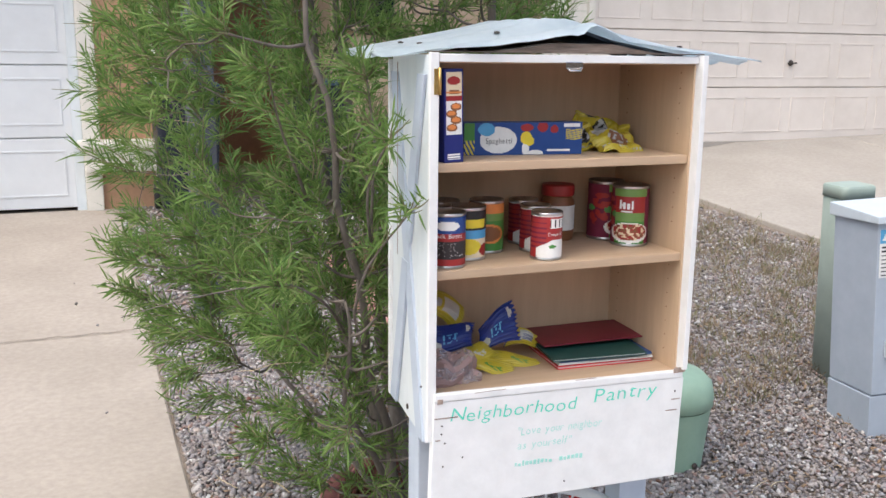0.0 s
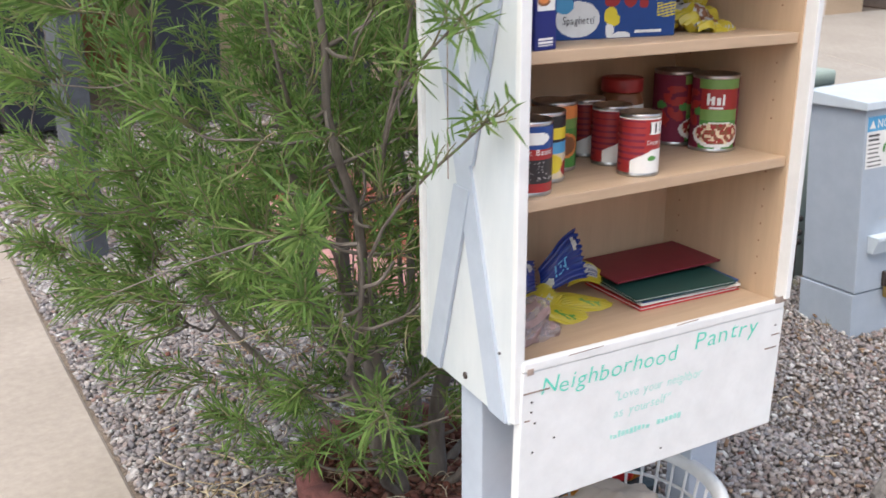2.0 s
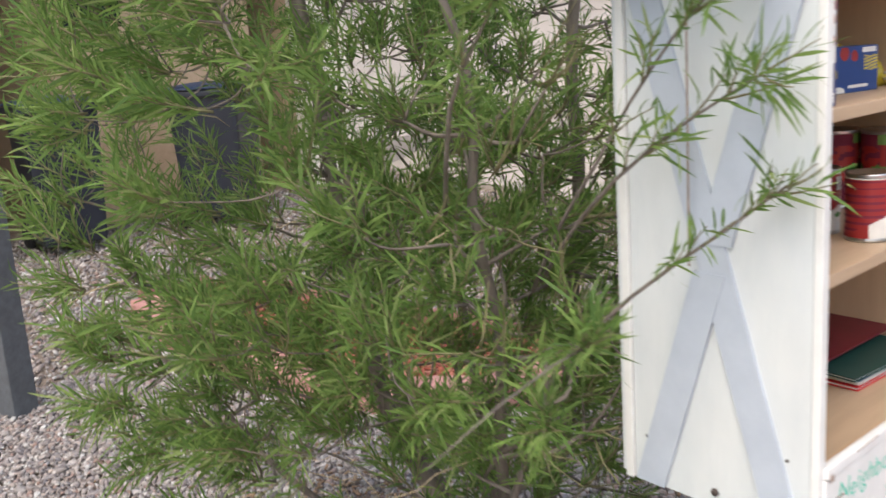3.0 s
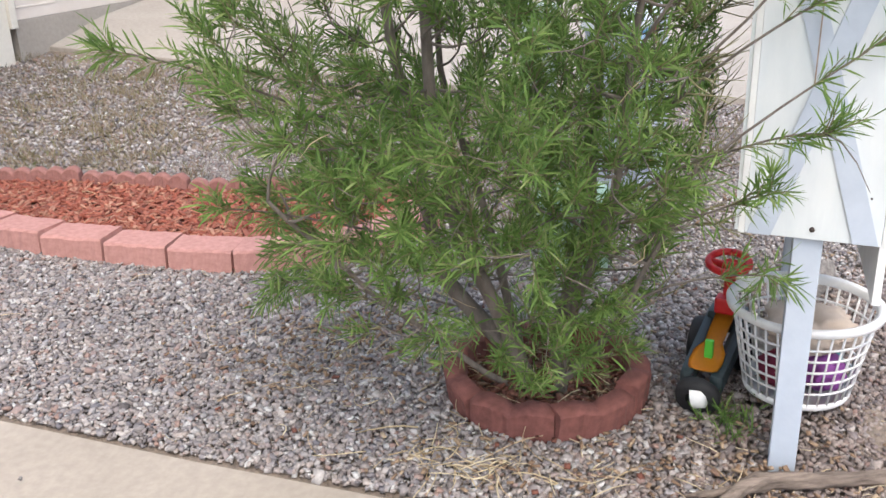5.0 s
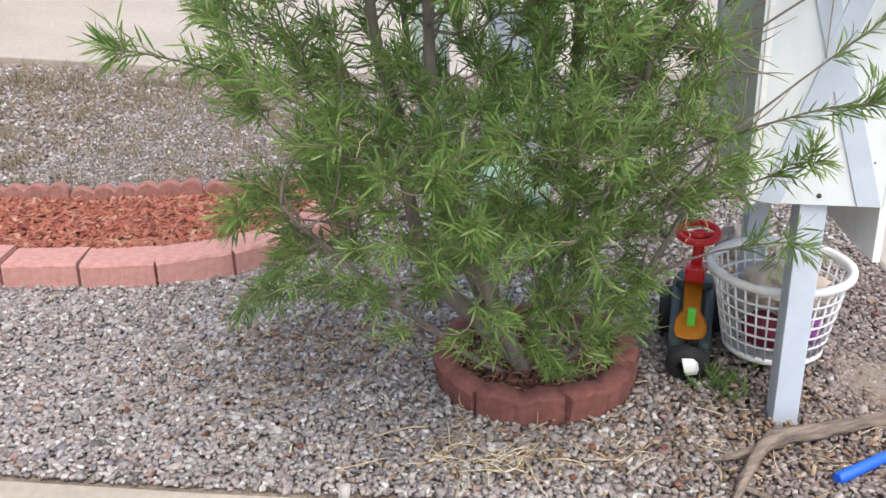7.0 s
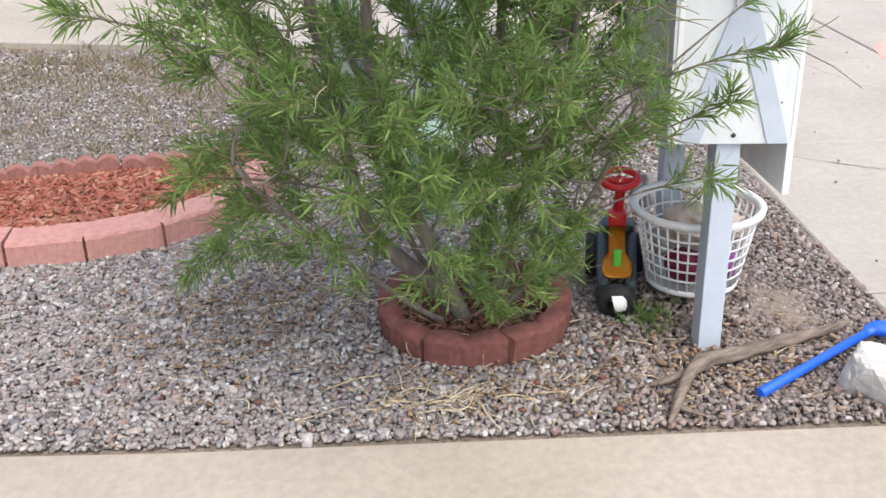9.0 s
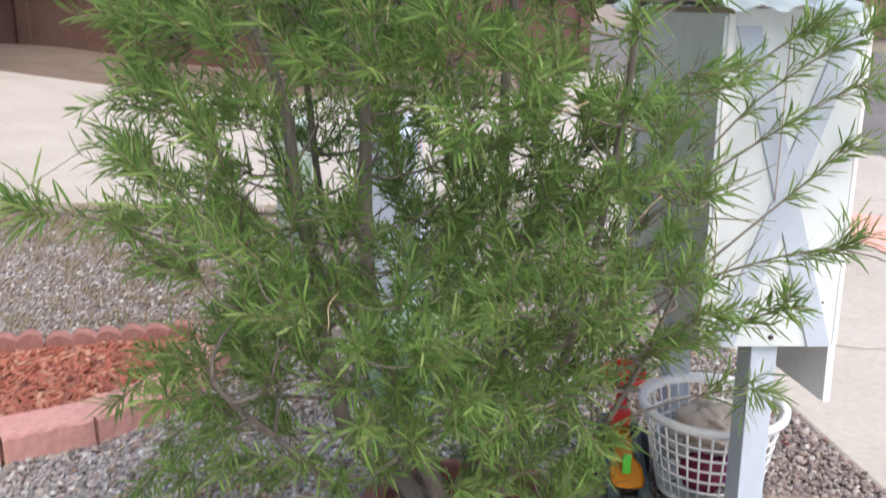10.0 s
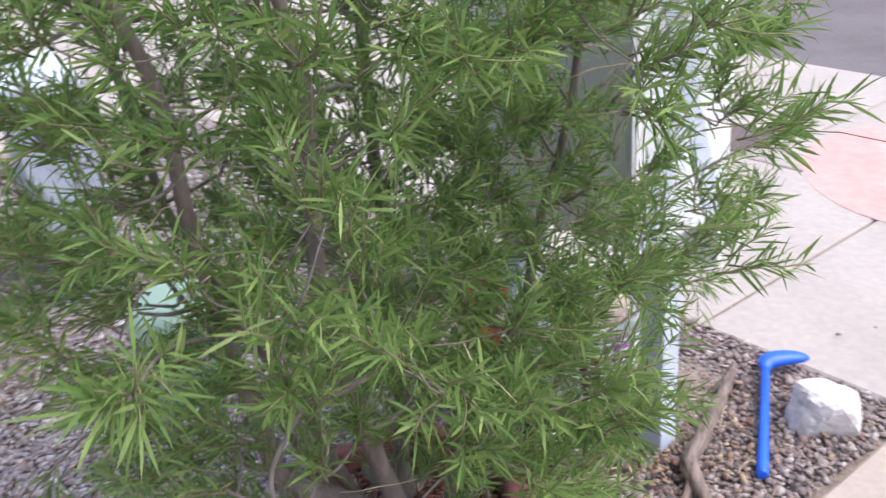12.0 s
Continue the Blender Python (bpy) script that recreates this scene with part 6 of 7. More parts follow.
bed = thing("flower_bed", Matrix(), "long bed of red bark mulch edged with pink concrete blocks", "flower bed")
FRONT = [(0.79, 3.92), (0.735, 3.62), (0.70, 3.33), (0.688, 3.045), (0.712, 2.755), (0.745, 2.475), (0.793, 2.204), (0.915, 1.948), (1.10, 1.757), (1.345, 1.640), (1.60, 1.60)]
for i, ((xa, ya), (xb, yb)) in enumerate(zip(FRONT, FRONT[1:])):
    L_ = math.hypot(xb - xa, yb - ya)
    xm, ym = (xa + xb) / 2, (ya + yb) / 2
    o = part("edging_block", edging_block(L_ - 0.010, 0.165, 0.095, i + 10), M["block_pink"], bed)
    o.matrix_local = pose(xm, ym, ground_z(xm, ym) + random.uniform(-0.004, 0.004), random.uniform(-1.5, 1.5), random.uniform(-1, 1), math.degrees(math.atan2(yb - ya, xb - xa)))
BACK = [(1.79, 1.77), (1.69, 2.34), (1.53, 2.90), (1.455, 3.47), (1.30, 3.96), (0.90, 4.05)]
for i, ((xa, ya), (xb, yb)) in enumerate(zip(BACK, BACK[1:])):
    L_ = math.hypot(xb - xa, yb - ya)
    xm, ym = (xa + xb) / 2, (ya + yb) / 2
    o = part("scalloped_edging", edging_block(L_ - 0.006, 0.055, 0.098, i + 30, 5 if L_ < 0.5 else 6), M["block_rim"], bed, "scalloped red edging block")
    o.matrix_local = pose(xm, ym, ground_z(xm, ym) + random.uniform(-0.004, 0.004), random.uniform(-3, 3), 0, math.degrees(math.atan2(yb - ya, xb - xa)) + 180)

RC, RR = (0.272, 0.818), 0.28
ring = thing("planter_ring", pose(RC[0], RC[1], 0), "round planter of red scalloped edging blocks", "planter")
NR = 7
for i in range(NR):
    a = 2 * math.pi * (i + 0.35) / NR
    w = 2 * RR * math.tan(math.pi / NR) * 0.90
    bm = edging_block(w, 0.066, 0.100, i + 50, 2, 0.017)
    for v in bm.verts:
        k = v.co.x / (w / 2)
        v.co.y += 0.030 * k * k
    o = part("scalloped_edging", bm, M["block_red"], ring)
    o.matrix_local = pose((RR + 0.012) * math.cos(a), (RR + 0.012) * math.sin(a), random.uniform(-0.014, 0.004), random.uniform(2, 12), random.uniform(-5, 5), math.degrees(a) + 90 + random.uniform(-5, 5))


def inside(poly, x, y):
    hit = False
    for (xa, ya), (xb, yb) in zip(poly, poly[1:] + poly[:1]):
        if (ya > y) != (yb > y) and x < (xb - xa) * (y - ya) / (yb - ya) + xa:
            hit = not hit
    return hit


BED = FRONT + BACK[:-1]
in_bed = lambda x, y: 0.67 < x < 1.95 and 1.55 < y < 4.3 and inside(BED, x, y)
in_ring = lambda x, y: (x - RC[0]) ** 2 + (y - RC[1]) ** 2 < 0.30 ** 2


def chips(name, pts, zf, mat, parent, seed, lo=0.02, hi=0.06, fat=1.0):
    r = np.random.RandomState(seed)
    n = len(pts)
    base = np.array([(x, y, z) for x in (-.5, .5) for y in (-.5, .5) for z in (-.5, .5)])
    v = base[None] * np.stack([r.uniform(lo, hi, n), r.uniform(0.006, 0.018, n) * fat, r.uniform(0.003, 0.008, n) * fat], 1)[:, None]
    a, b = r.uniform(0, 6.28, n), r.normal(0, 0.35, n)
    x = v[..., 0] * np.cos(b)[:, None] - v[..., 2] * np.sin(b)[:, None]
    z = v[..., 0] * np.sin(b)[:, None] + v[..., 2] * np.cos(b)[:, None]
    v = np.stack([x * np.cos(a)[:, None] - v[..., 1] * np.sin(a)[:, None], x * np.sin(a)[:, None] + v[..., 1] * np.cos(a)[:, None], z], -1)
    v += np.array([(p[0], p[1], zf(p[0], p[1])) for p in pts])[:, None] + r.uniform(0, 0.016, (n, 1, 1)) * [0, 0, 1]
    q = np.array([(0, 1, 3, 2), (4, 6, 7, 5), (0, 4, 5, 1), (2, 3, 7, 6), (0, 2, 6, 4), (1, 5, 7, 3)])
    f = (q[None] + (np.arange(n) * 8)[:, None, None]).reshape(-1, 4)
    return raw(name, v.reshape(-1, 3), f, mat, parent)


def in_mulch(x, y):
    if not in_bed(x, y):
        return False
    for (xa, ya), (xb, yb) in zip(FRONT, FRONT[1:]):
        dx, dy = xb - xa, yb - ya
        t = min(1.0, max(0.0, ((x - xa) * dx + (y - ya) * dy) / (dx * dx + dy * dy)))
        if math.hypot(x - xa - t * dx, y - ya - t * dy) < 0.185:
            return False
    return True


mulch = chips("mulch", scatter(0.68, 1.9, 1.6, 4.1, 0.0160, in_mulch, 11), lambda x, y: ground_z(x, y) + 0.024, M["mulch"], None, 12, 0.018, 0.075, 1.25)
tagged(mulch, "loose red bark mulch chips in the bed", "mulch", kind="stuff")
bm = bmesh.new()
cx_, cy_ = 1.25, 2.9
loop = [bm.verts.new((cx_ + (x - cx_) * 0.99, cy_ + (y - cy_) * 0.985, ground_z(x, y) + 0.022)) for x, y in BED]
bm.faces.new(loop)
tagged(obj("mulch_bed", bm, M["mulch"]), "red bark mulch underlay", "mulch", kind="stuff")
rm = chips("mulch", scatter(-0.06, 0.60, 0.49, 1.16, 0.0165, lambda x, y: (x - RC[0]) ** 2 + (y - RC[1]) ** 2 < 0.275 ** 2, 13), lambda x, y: 0.03, M["mulch_old"], None, 14, 0.012, 0.04)
tagged(rm, "dull red bark mulch round the stems", "mulch", kind="stuff")

# ---- the bush: open stems from the planter, plumes of narrow leaves at the twig ends ----
rs = random.Random(17)
bush = thing("willow_bush", pose(0.27, 0.827, 0.02), "tall open bush with grey stems and narrow green willow-like leaves", "bush")
bx, by, bz0 = 0.29, 0.86, 0.02


def crown_r(z):
    xs = [0.0, 0.15, 0.3, 0.45, 0.65, 0.9, 1.1, 1.3, 1.6, 2.0, 2.4, 2.65]
    ys = [0.22, 0.42, 0.60, 0.79, 0.93, 1.05, 1.10, 1.04, 0.98, 0.85, 0.55, 0.2]
    return float(np.interp(z, xs, ys))


def spread(p):
    off = min(1.0, p[2] / 0.5)
    return math.hypot((p[0] + 0.20 * off) / 0.67, (p[1] - 0.10 * off) / 0.70) / max(crown_r(p[2] + bz0), 0.05)


def allowed(p, slack=1.0):
    x, y, z = p[0] + bx, p[1] + by, p[2] + bz0
    if -0.04 < x < 0.63 and y < 0.36 and z > 0.42:
        return False
    if -0.25 < x < 0.68 and y < 0.53 and 1.33 < z < 1.56:
        return False
    if z < 0.06 or x > 0.80:
        return False
    if y < 0.52 and z < 0.60 and x > -0.5:
        return False
    if x < 0.1 and y < 0.44 and z > 0.90:
        return False
    if x > -0.12 and y < 0.42 and z > 0.55:
        return False
    return spread(p) < slack


M["twig"] = material("green_twig", (0.24, 0.23, 0.11), (0.16, 0.14, 0.08), 40, 0.8)
leaf_b, leaf_w, leaf_l = [], [], []


def wander(p, d, length, steps, lift, shake):
    pts = [p.copy()]
    for i in range(steps):
        d = (d + Vector((rs.gauss(0, shake), rs.gauss(0, shake), rs.gauss(0, shake) + lift))).normalized()
        p = p + d * (length / steps)
        pts.append(p.copy())
    return pts


def plume(bm, q, d, length, n_leaf, size, check=True):
    """A leafy twig: leaves stand off it all round, closest at its tip."""
    tw = wander(q, d, length, 4, 0.06, 0.10)
    tube(bm, tw, [0.0024, 0.0020, 0.0016, 0.0012, 0.0007], 3, 1)
    for k in range(n_leaf):
        u = 1 - (1 - k / n_leaf) ** 1.0 * 0.95
        i = min(3, int(u * 4))
        pt = tw[i].lerp(tw[i + 1], u * 4 - i)
        dd = (tw[i + 1] - tw[i]).normalized()
        side = dd.orthogonal().normalized()
        side.rotate(Matrix.Rotation(k * 2.4 + rs.uniform(-0.5, 0.5), 3, dd))
        w = (dd * rs.uniform(0.55, 1.15) + side * rs.uniform(0.45, 0.95) + Vector((0, 0, rs.uniform(-0.10, 0.18)))).normalized()
        tip = pt + w * size
        if check and not allowed(tip, 1.08 + 0.14 * noise.noise(pt * 2.3)):
            continue
        if -0.03 < tip.x + bx < 0.62 and tip.y + by < 0.33 and tip.z > 0.42:
            continue
        leaf_b.append(tuple(pt))
        leaf_w.append(tuple(w))
        leaf_l.append(size * rs.uniform(0.65, 1.2) * (0.7 if u > 0.93 else 1))


STEMS = [([(0.30, 0.90, 0.0), (0.30, 1.00, 0.15), (0.30, 1.11, 0.27), (0.30, 1.18, 0.36), (0.30, 1.20, 0.54), (0.27, 1.25, 0.85), (0.22, 1.33, 1.25), (0.16, 1.40, 1.70), (0.12, 1.45, 2.15)], 0.031),
         ([(0.25, 0.88, 0.0), (0.20, 0.95, 0.25), (0.13, 1.06, 0.60), (0.10, 1.12, 1.05), (0.04, 1.15, 1.60), (0.02, 1.20, 2.20)], 0.027),
         ([(0.34, 0.82, 0.0), (0.36, 0.80, 0.30), (0.40, 0.76, 0.70), (0.44, 0.74, 1.20), (0.42, 0.72, 1.75), (0.40, 0.75, 2.30)], 0.024),
         ([(0.24, 0.80, 0.0), (0.16, 0.74, 0.30), (0.06, 0.66, 0.65), (-0.02, 0.60, 1.05), (-0.08, 0.56, 1.55), (-0.10, 0.56, 2.1)], 0.016),
         ([(0.33, 0.92, 0.0), (0.40, 1.02, 0.30), (0.47, 1.16, 0.70), (0.50, 1.26, 1.15), (0.52, 1.32, 1.65), (0.50, 1.36, 2.1)], 0.016)]
for i in range(5):
    a = 2 * math.pi * i / 5 + rs.uniform(-0.25, 0.25)
    tilt = rs.choice((28, 36, 44, 52)) + rs.uniform(-5, 5)
    p = Vector((bx + 0.07 * math.cos(a), by + 0.07 * math.sin(a), 0.0))
    d = Vector((math.sin(radians(tilt)) * math.cos(a), math.sin(radians(tilt)) * math.sin(a), math.cos(radians(tilt))))
    pts = wander(p, d, rs.uniform(1.0, 1.7), 5, 0.13, 0.06)
    STEMS.append(([tuple(q) for q in pts], rs.uniform(0.008, 0.014)))
stems = []
for pts, r0 in STEMS:
    path = [q - Vector((bx, by, bz0)) for q in smooth_path(pts, 4)]
    path = path[:2] + [q + Vector((noise.noise(q * 3.1), noise.noise(q * 3.1 + Vector((9, 0, 0))), 0)) * 0.045 for q in path[2:]]
    keep = path[:3]
    for q in path[3:]:
        if not allowed(q, 0.88):
            break
        keep.append(q)
    bm = bmesh.new()
    tube(bm, keep, [r0 * (1 - 0.8 * k / len(path)) * (1.35 if k == 0 else 1) for k in range(len(keep))], 9)
    stems.append((keep, bm))

gap_line = np.array([(-0.84 + 0.50 * k / 8, 0.04 - 0.70 * k / 8, 0.83 - 0.50 * k / 8) for k in range(9)])
trunk = np.array([tuple(q - Vector((k, 0, 0))) for q in stems[0][0] if 0.1 < q.z < 0.60 for k in (0.0, 0.12, 0.24, 0.36)])
# plume places: open above, fullest at the middle, thin near the ground
centres = []
tries = 0
while len(centres) < 630 and tries < 120000:
    tries += 1
    p = (rs.uniform(-1.0, 0.55), rs.uniform(-0.9, 1.1), rs.uniform(0.10, 2.5))
    s_ = spread(p)
    if not allowed(p, 0.86):
        continue
    chance = 1.0 if s_ > 0.55 else (0.7 if s_ > 0.35 else 0.45)
    chance *= min(1.0, max(0.40, p[2] / 0.42))
    if p[1] < -0.1 and p[2] < 1.25:
        chance = 1.0
    if p[1] > 0.25 and p[2] < 0.42:
        chance *= 0.10
    if p[2] > 1.1:
        chance *= 0.46 if p[1] < 0.15 else 0.30
    if p[1] < -0.05 and (p[0] > 0.0 and p[2] > 0.8 or p[0] < -0.25 and p[2] < 0.62):
        chance *= 0.32
    if rs.random() > chance:
        continue
    beside = p[1] < 0.02 and -0.40 < p[0] < 0.03 and 0.45 < p[2] < 1.15
    if noise.noise(Vector(p) * 3.2) < 0.0 and s_ > 0.2 and not beside:
        continue
    if np.min(((trunk - p) ** 2).sum(1)) < 0.105 ** 2 or np.min(((gap_line - p) ** 2).sum(1)) < 0.13 ** 2:
        continue
    if any((p[0] - c[0]) ** 2 + (p[1] - c[1]) ** 2 + (p[2] - c[2]) ** 2 < 0.104 ** 2 for c in centres):
        continue
    centres.append(p)

# branches fork from the nearest wood already grown, so that each stem divides again and again
wood = np.array([tuple(q) for path, _ in stems for q in path[2:]])
owner = [si for si, (path, _) in enumerate(stems) for _ in path[2:]]
depth = [0] * len(owner)
order = sorted(centres, key=lambda c: float(np.min(((wood - c) ** 2).sum(1))))
for c in order:
    p = Vector(c)
    gap = wood - np.array(c)
    far = np.sqrt((gap ** 2).sum(1))
    rise = -gap[:, 2]
    cost = far + 0.6 * np.maximum(0.0, 0.02 - rise) + 0.03 * np.array(depth)
    cost[far < 0.035] += 0.3
    k = int(np.argmin(cost))
    bm = stems[owner[k]][1]
    root = Vector(wood[k])
    way = p - root
    out = Vector((p.x + 0.2, p.y - 0.1, 0.0))
    out = out.normalized() if out.length > 0.05 else Vector((0, 0, 1))
    mid = root.lerp(p, 0.5) + Vector((0, 0, -0.08 * way.length)) + Vector((rs.gauss(0, 0.014), rs.gauss(0, 0.014), 0))
    br = smooth_path([root, mid, p], 3)
    if all(allowed(q, 1.05) for q in br[2:]):
        r0 = 0.0048 / (1 + 0.45 * depth[k])
        tube(bm, br, [r0 * (1 - 0.45 * i / len(br)) for i in range(len(br))], 5)
        wood = np.concatenate([wood, [tuple(q) for q in br[2:]]])
        owner += [owner[k]] * len(br[2:])
        depth += [depth[k] + 1] * len(br[2:])
    main = (out * 0.75 + way.normalized() * 0.55 + Vector((0, 0, 0.50))).normalized()
    if spread(p) > 0.6 and p.z < 0.8:
        main = (main + Vector((0, 0, -0.30))).normalized()
    for k in range(rs.choice((4, 5, 5))):
        d = (main + Vector((rs.gauss(0, 0.36), rs.gauss(0, 0.36), rs.gauss(0, 0.30)))).normalized()
        plume(bm, p + Vector((rs.gauss(0, 0.012), rs.gauss(0, 0.012), rs.gauss(0, 0.012))), d, rs.uniform(0.06, 0.15), rs.randint(18, 25), 0.058)
for path, bm in stems:
    part("stem", bm, [M["bark"], M["twig"]], bush)
# branches that reach past the cupboard's side and out over the bed
REACH = ([(0.02, 0.52, 0.62), (-0.05, 0.40, 0.80), (-0.065, 0.24, 0.95), (-0.05, 0.11, 1.05), (-0.035, 0.035, 1.11)],
         [(0.02, 0.50, 0.90), (0.0, 0.42, 1.02), (-0.025, 0.33, 1.12), (-0.045, 0.25, 1.215), (-0.09, 0.14, 1.31), (-0.12, 0.06, 1.36)],
         [(0.02, 0.48, 0.92), (-0.02, 0.38, 1.02), (-0.055, 0.27, 1.11), (-0.07, 0.15, 1.19), (-0.075, 0.04, 1.25)],
         [(0.0, 0.62, 0.66), (-0.09, 0.46, 0.80), (-0.17, 0.32, 0.88), (-0.235, 0.22, 0.93), (-0.275, 0.16, 0.945)],
         [(-0.02, 0.60, 0.55), (-0.10, 0.48, 0.66), (-0.17, 0.36, 0.74), (-0.215, 0.285, 0.79), (-0.24, 0.25, 0.815)],
         [(0.02, 0.58, 0.40), (-0.03, 0.45, 0.50), (-0.08, 0.32, 0.56), (-0.118, 0.22, 0.585)],
         [(-0.12, 0.55, 1.05), (-0.20, 0.44, 1.22), (-0.24, 0.34, 1.31), (-0.26, 0.28, 1.36)],
         [(0.10, 1.25, 0.78), (-0.10, 1.40, 0.92), (-0.28, 1.50, 1.02), (-0.42, 1.57, 1.08), (-0.48, 1.605, 1.10)],
         [(0.10, 1.15, 0.50), (-0.08, 1.28, 0.60), (-0.25, 1.40, 0.68), (-0.36, 1.46, 0.72)],
         [(0.22, 1.08, 0.26), (0.13, 1.28, 0.34), (0.04, 1.42, 0.38), (-0.02, 1.50, 0.39)],
         [(0.30, 1.12, 0.40), (0.36, 1.30, 0.40), (0.42, 1.48, 0.34), (0.46, 1.62, 0.25)],
         [(0.28, 1.16, 0.50), (0.20, 1.36, 0.46), (0.15, 1.52, 0.38), (0.12, 1.63, 0.28)],
         [(0.28, 1.20, 0.60), (0.30, 1.40, 0.62), (0.30, 1.58, 0.54), (0.30, 1.70, 0.44)])
for pts in REACH:
    bm = bmesh.new()
    loc = smooth_path([Vector(q) - bush.location for q in pts], 2)
    tube(bm, loc, [0.0042 - 0.003 * k / len(loc) for k in range(len(loc))], 6)
    for k in range(len(loc) // 2, len(loc) - 1):
        d = (loc[k + 1] - loc[k]).normalized()
        for _ in range(2):
            w = (d + Vector((rs.uniform(-0.9, 0.05), rs.uniform(-0.6, 0.5), rs.uniform(-0.5, 0.7)))).normalized()
            plume(bm, loc[k].lerp(loc[k + 1], rs.random()), w, rs.uniform(0.04, 0.09), 11, 0.060, False)
    d = (loc[-1] - loc[-2]).normalized()
    for _ in range(4):
        w = (d * 0.7 + Vector((rs.gauss(-0.3, 0.5), rs.gauss(0, 0.5), rs.gauss(0, 0.6)))).normalized()
        plume(bm, loc[-1].lerp(loc[-2], rs.random() * 0.6), w, rs.uniform(0.04, 0.08), 12, 0.064, False)
    part("branch", bm, [M["bark"], M["twig"]], bush, "slender leafy branch")
n_leaf = len(leaf_b)
blades("crown", leaf_b, leaf_w, leaf_l, np.random.RandomState(2).uniform(0.0031, 0.0054, n_leaf), M["leaf"], bush, bend=0.35, seed=8)
# one bare shoot past the leaves
bm = bmesh.new()
tube(bm, [Vector(q) - bush.location for q in ((-0.27, 0.165, 0.945), (-0.36, 0.14, 0.952), (-0.47, 0.12, 0.944), (-0.575, 0.105, 0.925))], [0.0017, 0.0015, 0.0012, 0.0007], 5)
part("dry_twig", bm, M["bark"], bush, "bare thin shoot")
# dead stalks among the leaves
for i in range(90):
    a, zz = rs.uniform(0, 6.28), rs.uniform(0.2, 1.5)
    q = crown_r(zz) * rs.uniform(0.5, 0.95)
    p = Vector((q * math.cos(a), q * math.sin(a), zz))
    if not allowed(p, 0.95):
        continue
    w = wander(p, Vector((rs.gauss(0, 1), rs.gauss(0, 1), rs.uniform(-0.6, 0.8))).normalized(), rs.uniform(0.08, 0.24), 4, -0.05, 0.22)
    if all(allowed(t_) for t_ in w):
        bm = bmesh.new()
        tube(bm, w, [0.0011, 0.0011, 0.0010, 0.0009, 0.0006], 4)
        part("dry_twig", bm, M["straw"], bush, "pale dry twig")

# ---- loose gravel, straw and weeds ----
posts = ((0.005, 0.09, 0.117, 0.191), (0.518, 0.603, 0.117, 0.191))


def free(x, y):
    if x < EDGE_X + 0.008 or y < WALK_Y + 0.01 or x > 4.12:
        return False
    if in_bed(x, y) or in_ring(x, y):
        return False
    for a, b, c, d in posts:
        if a < x < b and c < y < d:
            return False
    ux, uy = x - 2.0465, y - 0.793
    lx, ly = ux * math.cos(radians(-TURN)) - uy * math.sin(radians(-TURN)), ux * math.sin(radians(-TURN)) + uy * math.cos(radians(-TURN))
    if 0 < lx < W and 0 < ly < D:
        return False
    return True


def lay(name, x0, x1, y0, y1, pitch, lo, hi, seed, dense, layers=1, keep=free, mat="gravel"):
    r = np.random.RandomState(seed)
    out = []
    for k in range(layers):
        p = scatter(x0, x1, y0, y1, pitch, keep, seed + k)
        z = np.array([ground_z(a, b) for a, b in p])
        out.append(np.c_[p, z + r.uniform(-0.007, 0.004, len(p)) + k * 0.005])
    p = np.concatenate(out)
    size = r.uniform(lo, hi, len(p)) * np.where(r.rand(len(p)) < 0.05, 1.6, 1)
    return stones(name, p, size, M[mat], seed=seed, dense=dense)


def soiled(x, y):
    """More of the stones are browned by soil towards the pavement and under the cupboard."""
    edge = 0.42 + 0.20 * noise.noise(Vector((x * 2.1, y * 2.1, 0.3))) + 0.42 * noise.noise(Vector((x * 47, y * 47, 5.0))) - 0.35 * max(0.0, x - 0.6)
    return y < edge


near = lay("gravel", -0.4, 1.3, WALK_Y, 3.3, 0.0155, 0.011, 0.027, 101, True, 2, lambda x, y: free(x, y) and not soiled(x, y))
tagged(near, "loose angular mauve-grey and tan gravel", "gravel", kind="stuff")
dusty = lay("gravel", -0.4, 1.3, WALK_Y, 1.0, 0.0155, 0.010, 0.025, 131, True, 2, lambda x, y: free(x, y) and soiled(x, y), "gravel_soiled")
tagged(dusty, "soil-browned fine gravel under the cupboard", "gravel", kind="stuff")
mid = lay("gravel", 1.3, 4.15, WALK_Y, 3.3, 0.0185, 0.012, 0.028, 111, False, 2)
tagged(mid, "loose mixed grey and tan gravel", "gravel", kind="stuff")
far = lay("gravel", -0.4, 4.15, 3.3, 6.3, 0.032, 0.024, 0.046, 121, False, 1)
tagged(far, "loose pale gravel before the house", "gravel", kind="stuff")

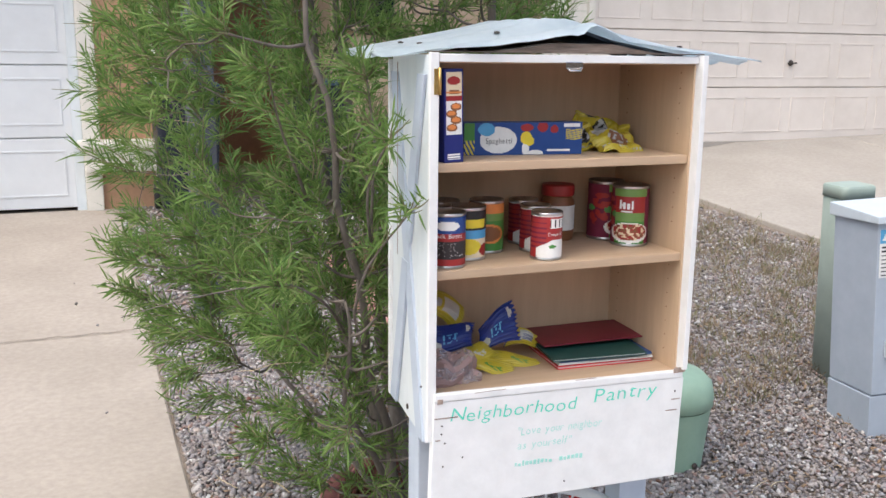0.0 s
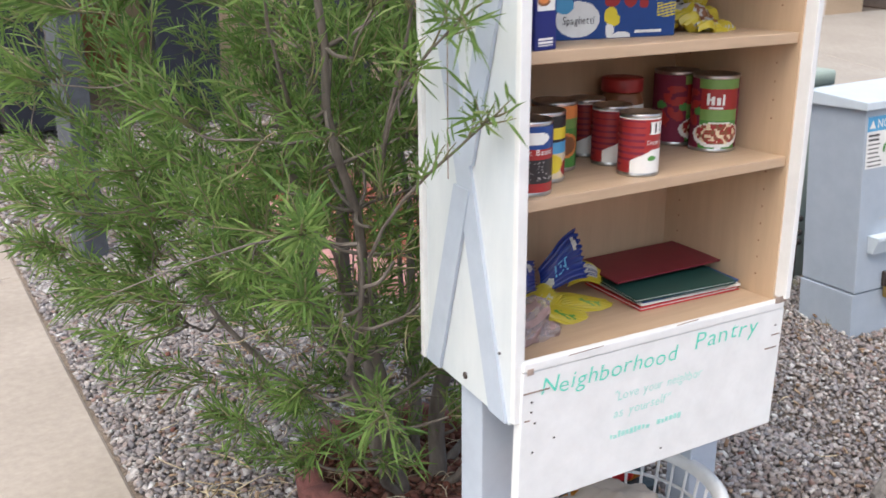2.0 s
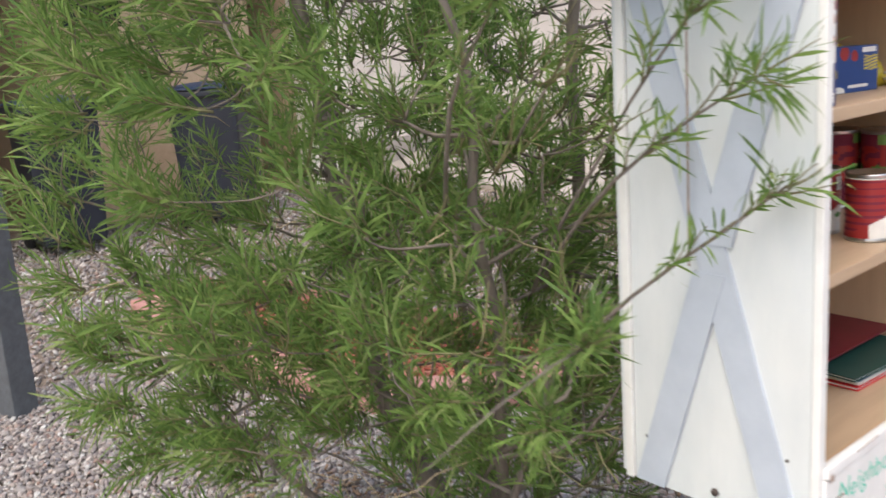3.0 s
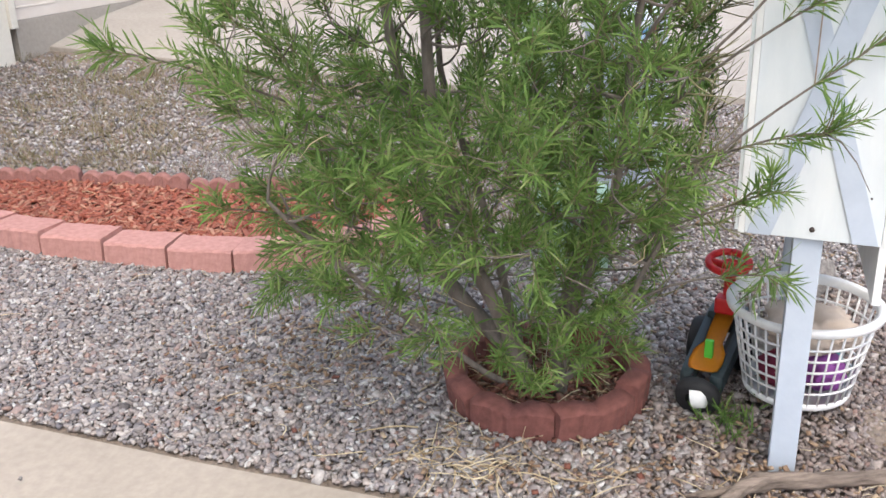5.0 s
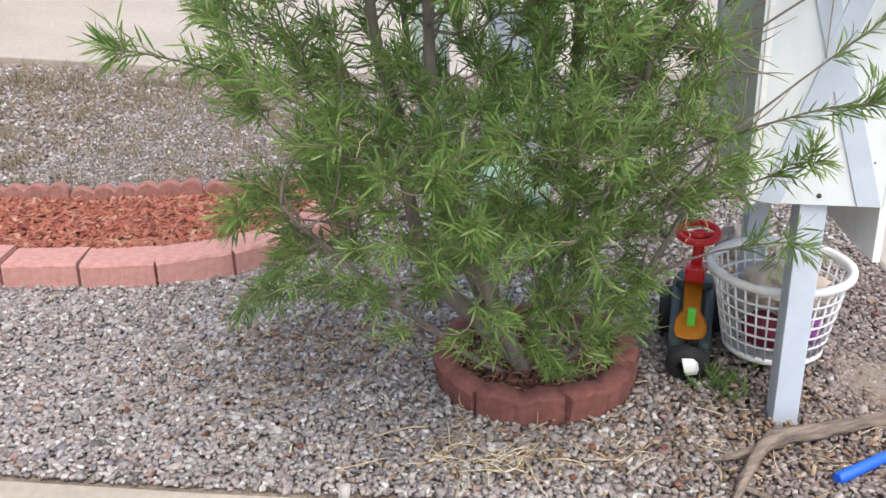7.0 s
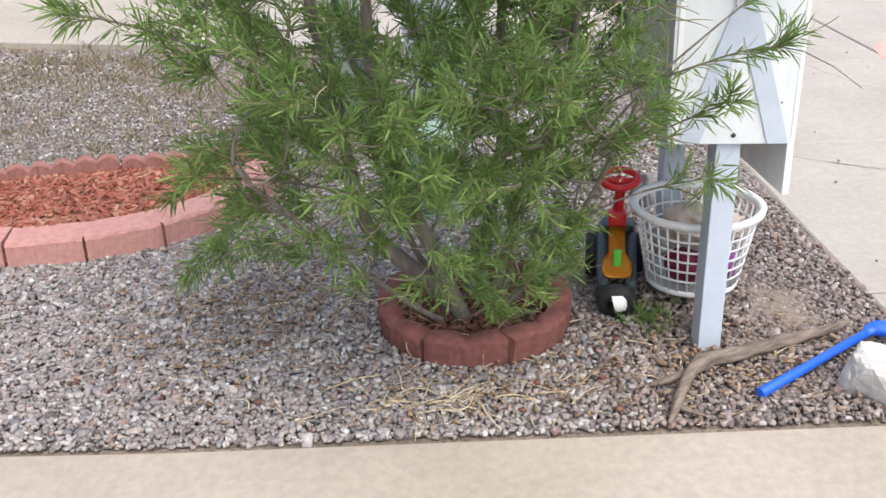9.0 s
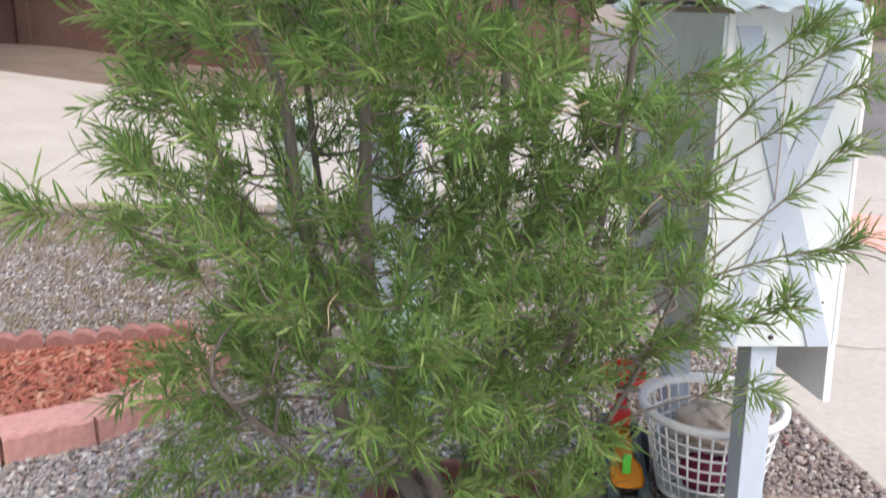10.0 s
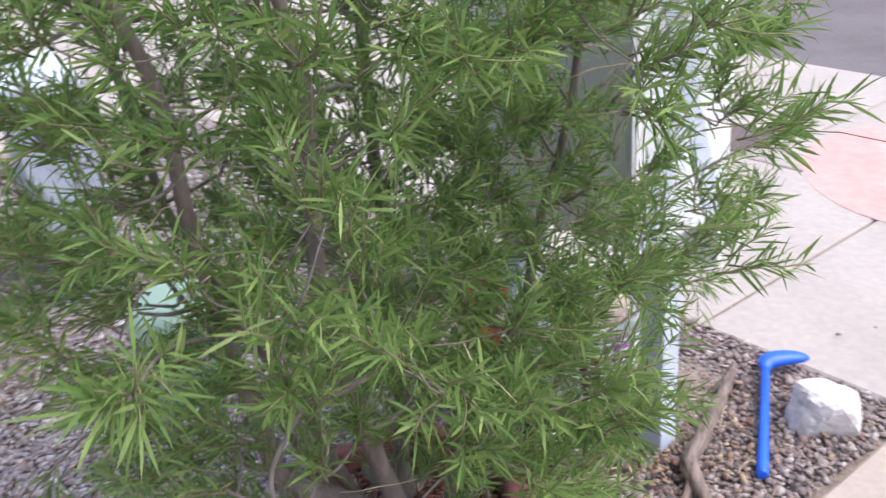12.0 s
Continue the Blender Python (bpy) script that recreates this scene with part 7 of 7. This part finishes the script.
r5 = np.random.RandomState(31)
pts = np.concatenate([np.c_[r5.normal(-0.17, 0.055, 80), r5.normal(0.95, 0.17, 80)], np.c_[r5.normal(0.28, 0.14, 90), r5.normal(0.84, 0.14, 90)], np.c_[r5.uniform(-0.34, 3.9, 150), r5.uniform(-0.38, 5.5, 150)], np.c_[r5.normal(0.35, 0.22, 110), r5.normal(1.5, 0.22, 110)], np.c_[r5.normal(-0.12, 0.1, 50), r5.normal(0.2, 0.25, 50)]])
bm = bmesh.new()
for k, (px, py) in enumerate(pts):
    if px < EDGE_X + 0.03:
        continue
    a, turn_, long_ = r5.uniform(0, 6.28), r5.normal(0, 0.55), r5.uniform(0.04, 0.13) * (1.4 if k < 50 else 1)
    up = 0.045 if in_ring(px, py) or in_bed(px, py) else 0.013
    line = []
    for n_ in range(5):
        line.append(Vector((px, py, ground_z(px, py) + up + 0.020 * math.sin(0.8 * n_ + k) * (1 if up > 0.02 else 0.35))))
        px, py, a = px + math.cos(a) * long_ / 4, py + math.sin(a) * long_ / 4, a + turn_ / 2
    fat = r5.uniform(0.0009, 0.0018) * (1.6 if k < 50 else 1)
    tube(bm, line, [fat, fat, fat * 0.9, fat * 0.8, fat * 0.5], 4)
st = obj("straw", bm, M["straw"])
tagged(st, "scattered pale dry straw and curled stalks", "straw", kind="stuff")

# tufts of dry weeds, thickest along the far driveway and behind the bed
tb, tw_, tl = [], [], []
for i in range(1500):
    if i < 260:
        x, y = r5.uniform(3.2, 4.12), r5.uniform(0.2, 6.2)
    elif i < 1300:
        x, y = r5.uniform(1.5, 3.8), r5.uniform(1.2, 5.2)
    else:
        x, y = r5.uniform(1.0, 3.9), r5.uniform(0.9, 5.8)
    if not free(x, y):
        continue
    hgt = r5.uniform(0.025, 0.08) * (1.6 if x > 3.6 else 1)
    for k in range(16):
        a, t = r5.uniform(0, 6.28), r5.uniform(0.1, 0.9)
        tb.append((x + r5.normal(0, 0.03), y + r5.normal(0, 0.03), ground_z(x, y)))
        tw_.append((math.cos(a) * t, math.sin(a) * t, 1.0))
        tl.append(hgt * r5.uniform(0.5, 1.2))
wd = blades("weeds", tb, tw_, tl, r5.uniform(0.0022, 0.0052, len(tb)), M["weed"], bend=0.6, seed=9)
tagged(wd, "low tufts of dry brown and olive weeds", "weeds", kind="stuff")
# fallen leaves and red chips on the gravel
lp = np.concatenate([np.c_[r5.uniform(-0.34, 1.2, 30), r5.uniform(-0.35, 2.2, 30)], np.c_[r5.normal(-0.1, 0.12, 12), r5.normal(0.45, 0.3, 12)]])
lp = np.array([p for p in lp if free(p[0], p[1])])
sc = chips("bark_chips", lp, lambda x, y: ground_z(x, y) + 0.010, M["mulch_old"], None, 33, 0.008, 0.024)
tagged(sc, "stray red bark chips on the gravel", "mulch", kind="stuff")
lp = np.concatenate([np.c_[r5.normal(-0.05, 0.16, 260), r5.normal(0.25, 0.28, 260)], np.c_[r5.normal(-0.18, 0.06, 40), r5.normal(0.95, 0.2, 40)], np.c_[r5.normal(0.35, 0.25, 420), r5.normal(1.55, 0.25, 420)], np.c_[r5.uniform(0.7, 3.6, 900), r5.uniform(-0.35, 2.2, 900)]])
lp = np.array([p for p in lp if free(p[0], p[1])])
db = chips("litter", lp, lambda x, y: ground_z(x, y) + 0.010, M["litter"], None, 35, 0.008, 0.026, 0.7)
tagged(db, "brown leaf litter and twig bits among the gravel", "leaf litter", kind="stuff")

# low green sprigs by the basket
tb, tw_, tl = [], [], []
for i in range(10):
    x, y = r5.normal(0.20, 0.035), r5.normal(0.27, 0.04)
    for k in range(14):
        a, t = r5.uniform(0, 6.28), r5.uniform(0.2, 1.1)
        tb.append((x + r5.normal(0, 0.012), y + r5.normal(0, 0.012), ground_z(x, y)))
        tw_.append((math.cos(a) * t, math.sin(a) * t, 0.8))
        tl.append(r5.uniform(0.03, 0.09))
gs = blades("grass_sprigs", tb, tw_, tl, r5.uniform(0.003, 0.006, len(tb)), M["leaf"], bend=0.7, seed=19)
tagged(gs, "sparse green sprigs growing through the gravel", "weeds", kind="stuff")

# pebbles strewn on the paving
pp = np.c_[r5.uniform(-2.5, 4.0, 46), r5.uniform(-1.85, -0.5, 46)]
pp = np.concatenate([pp, np.c_[r5.uniform(-2.4, -0.4, 26), r5.uniform(-0.3, 4.5, 26)]])
pz = np.array([ground_z(a, b) + 0.013 for a, b in pp])
pb = stones("pebbles", np.c_[pp, pz], r5.uniform(0.008, 0.02, len(pp)), M["gravel"], seed=77)
tagged(pb, "stray dark pebbles on the concrete", "pebbles", kind="stuff")
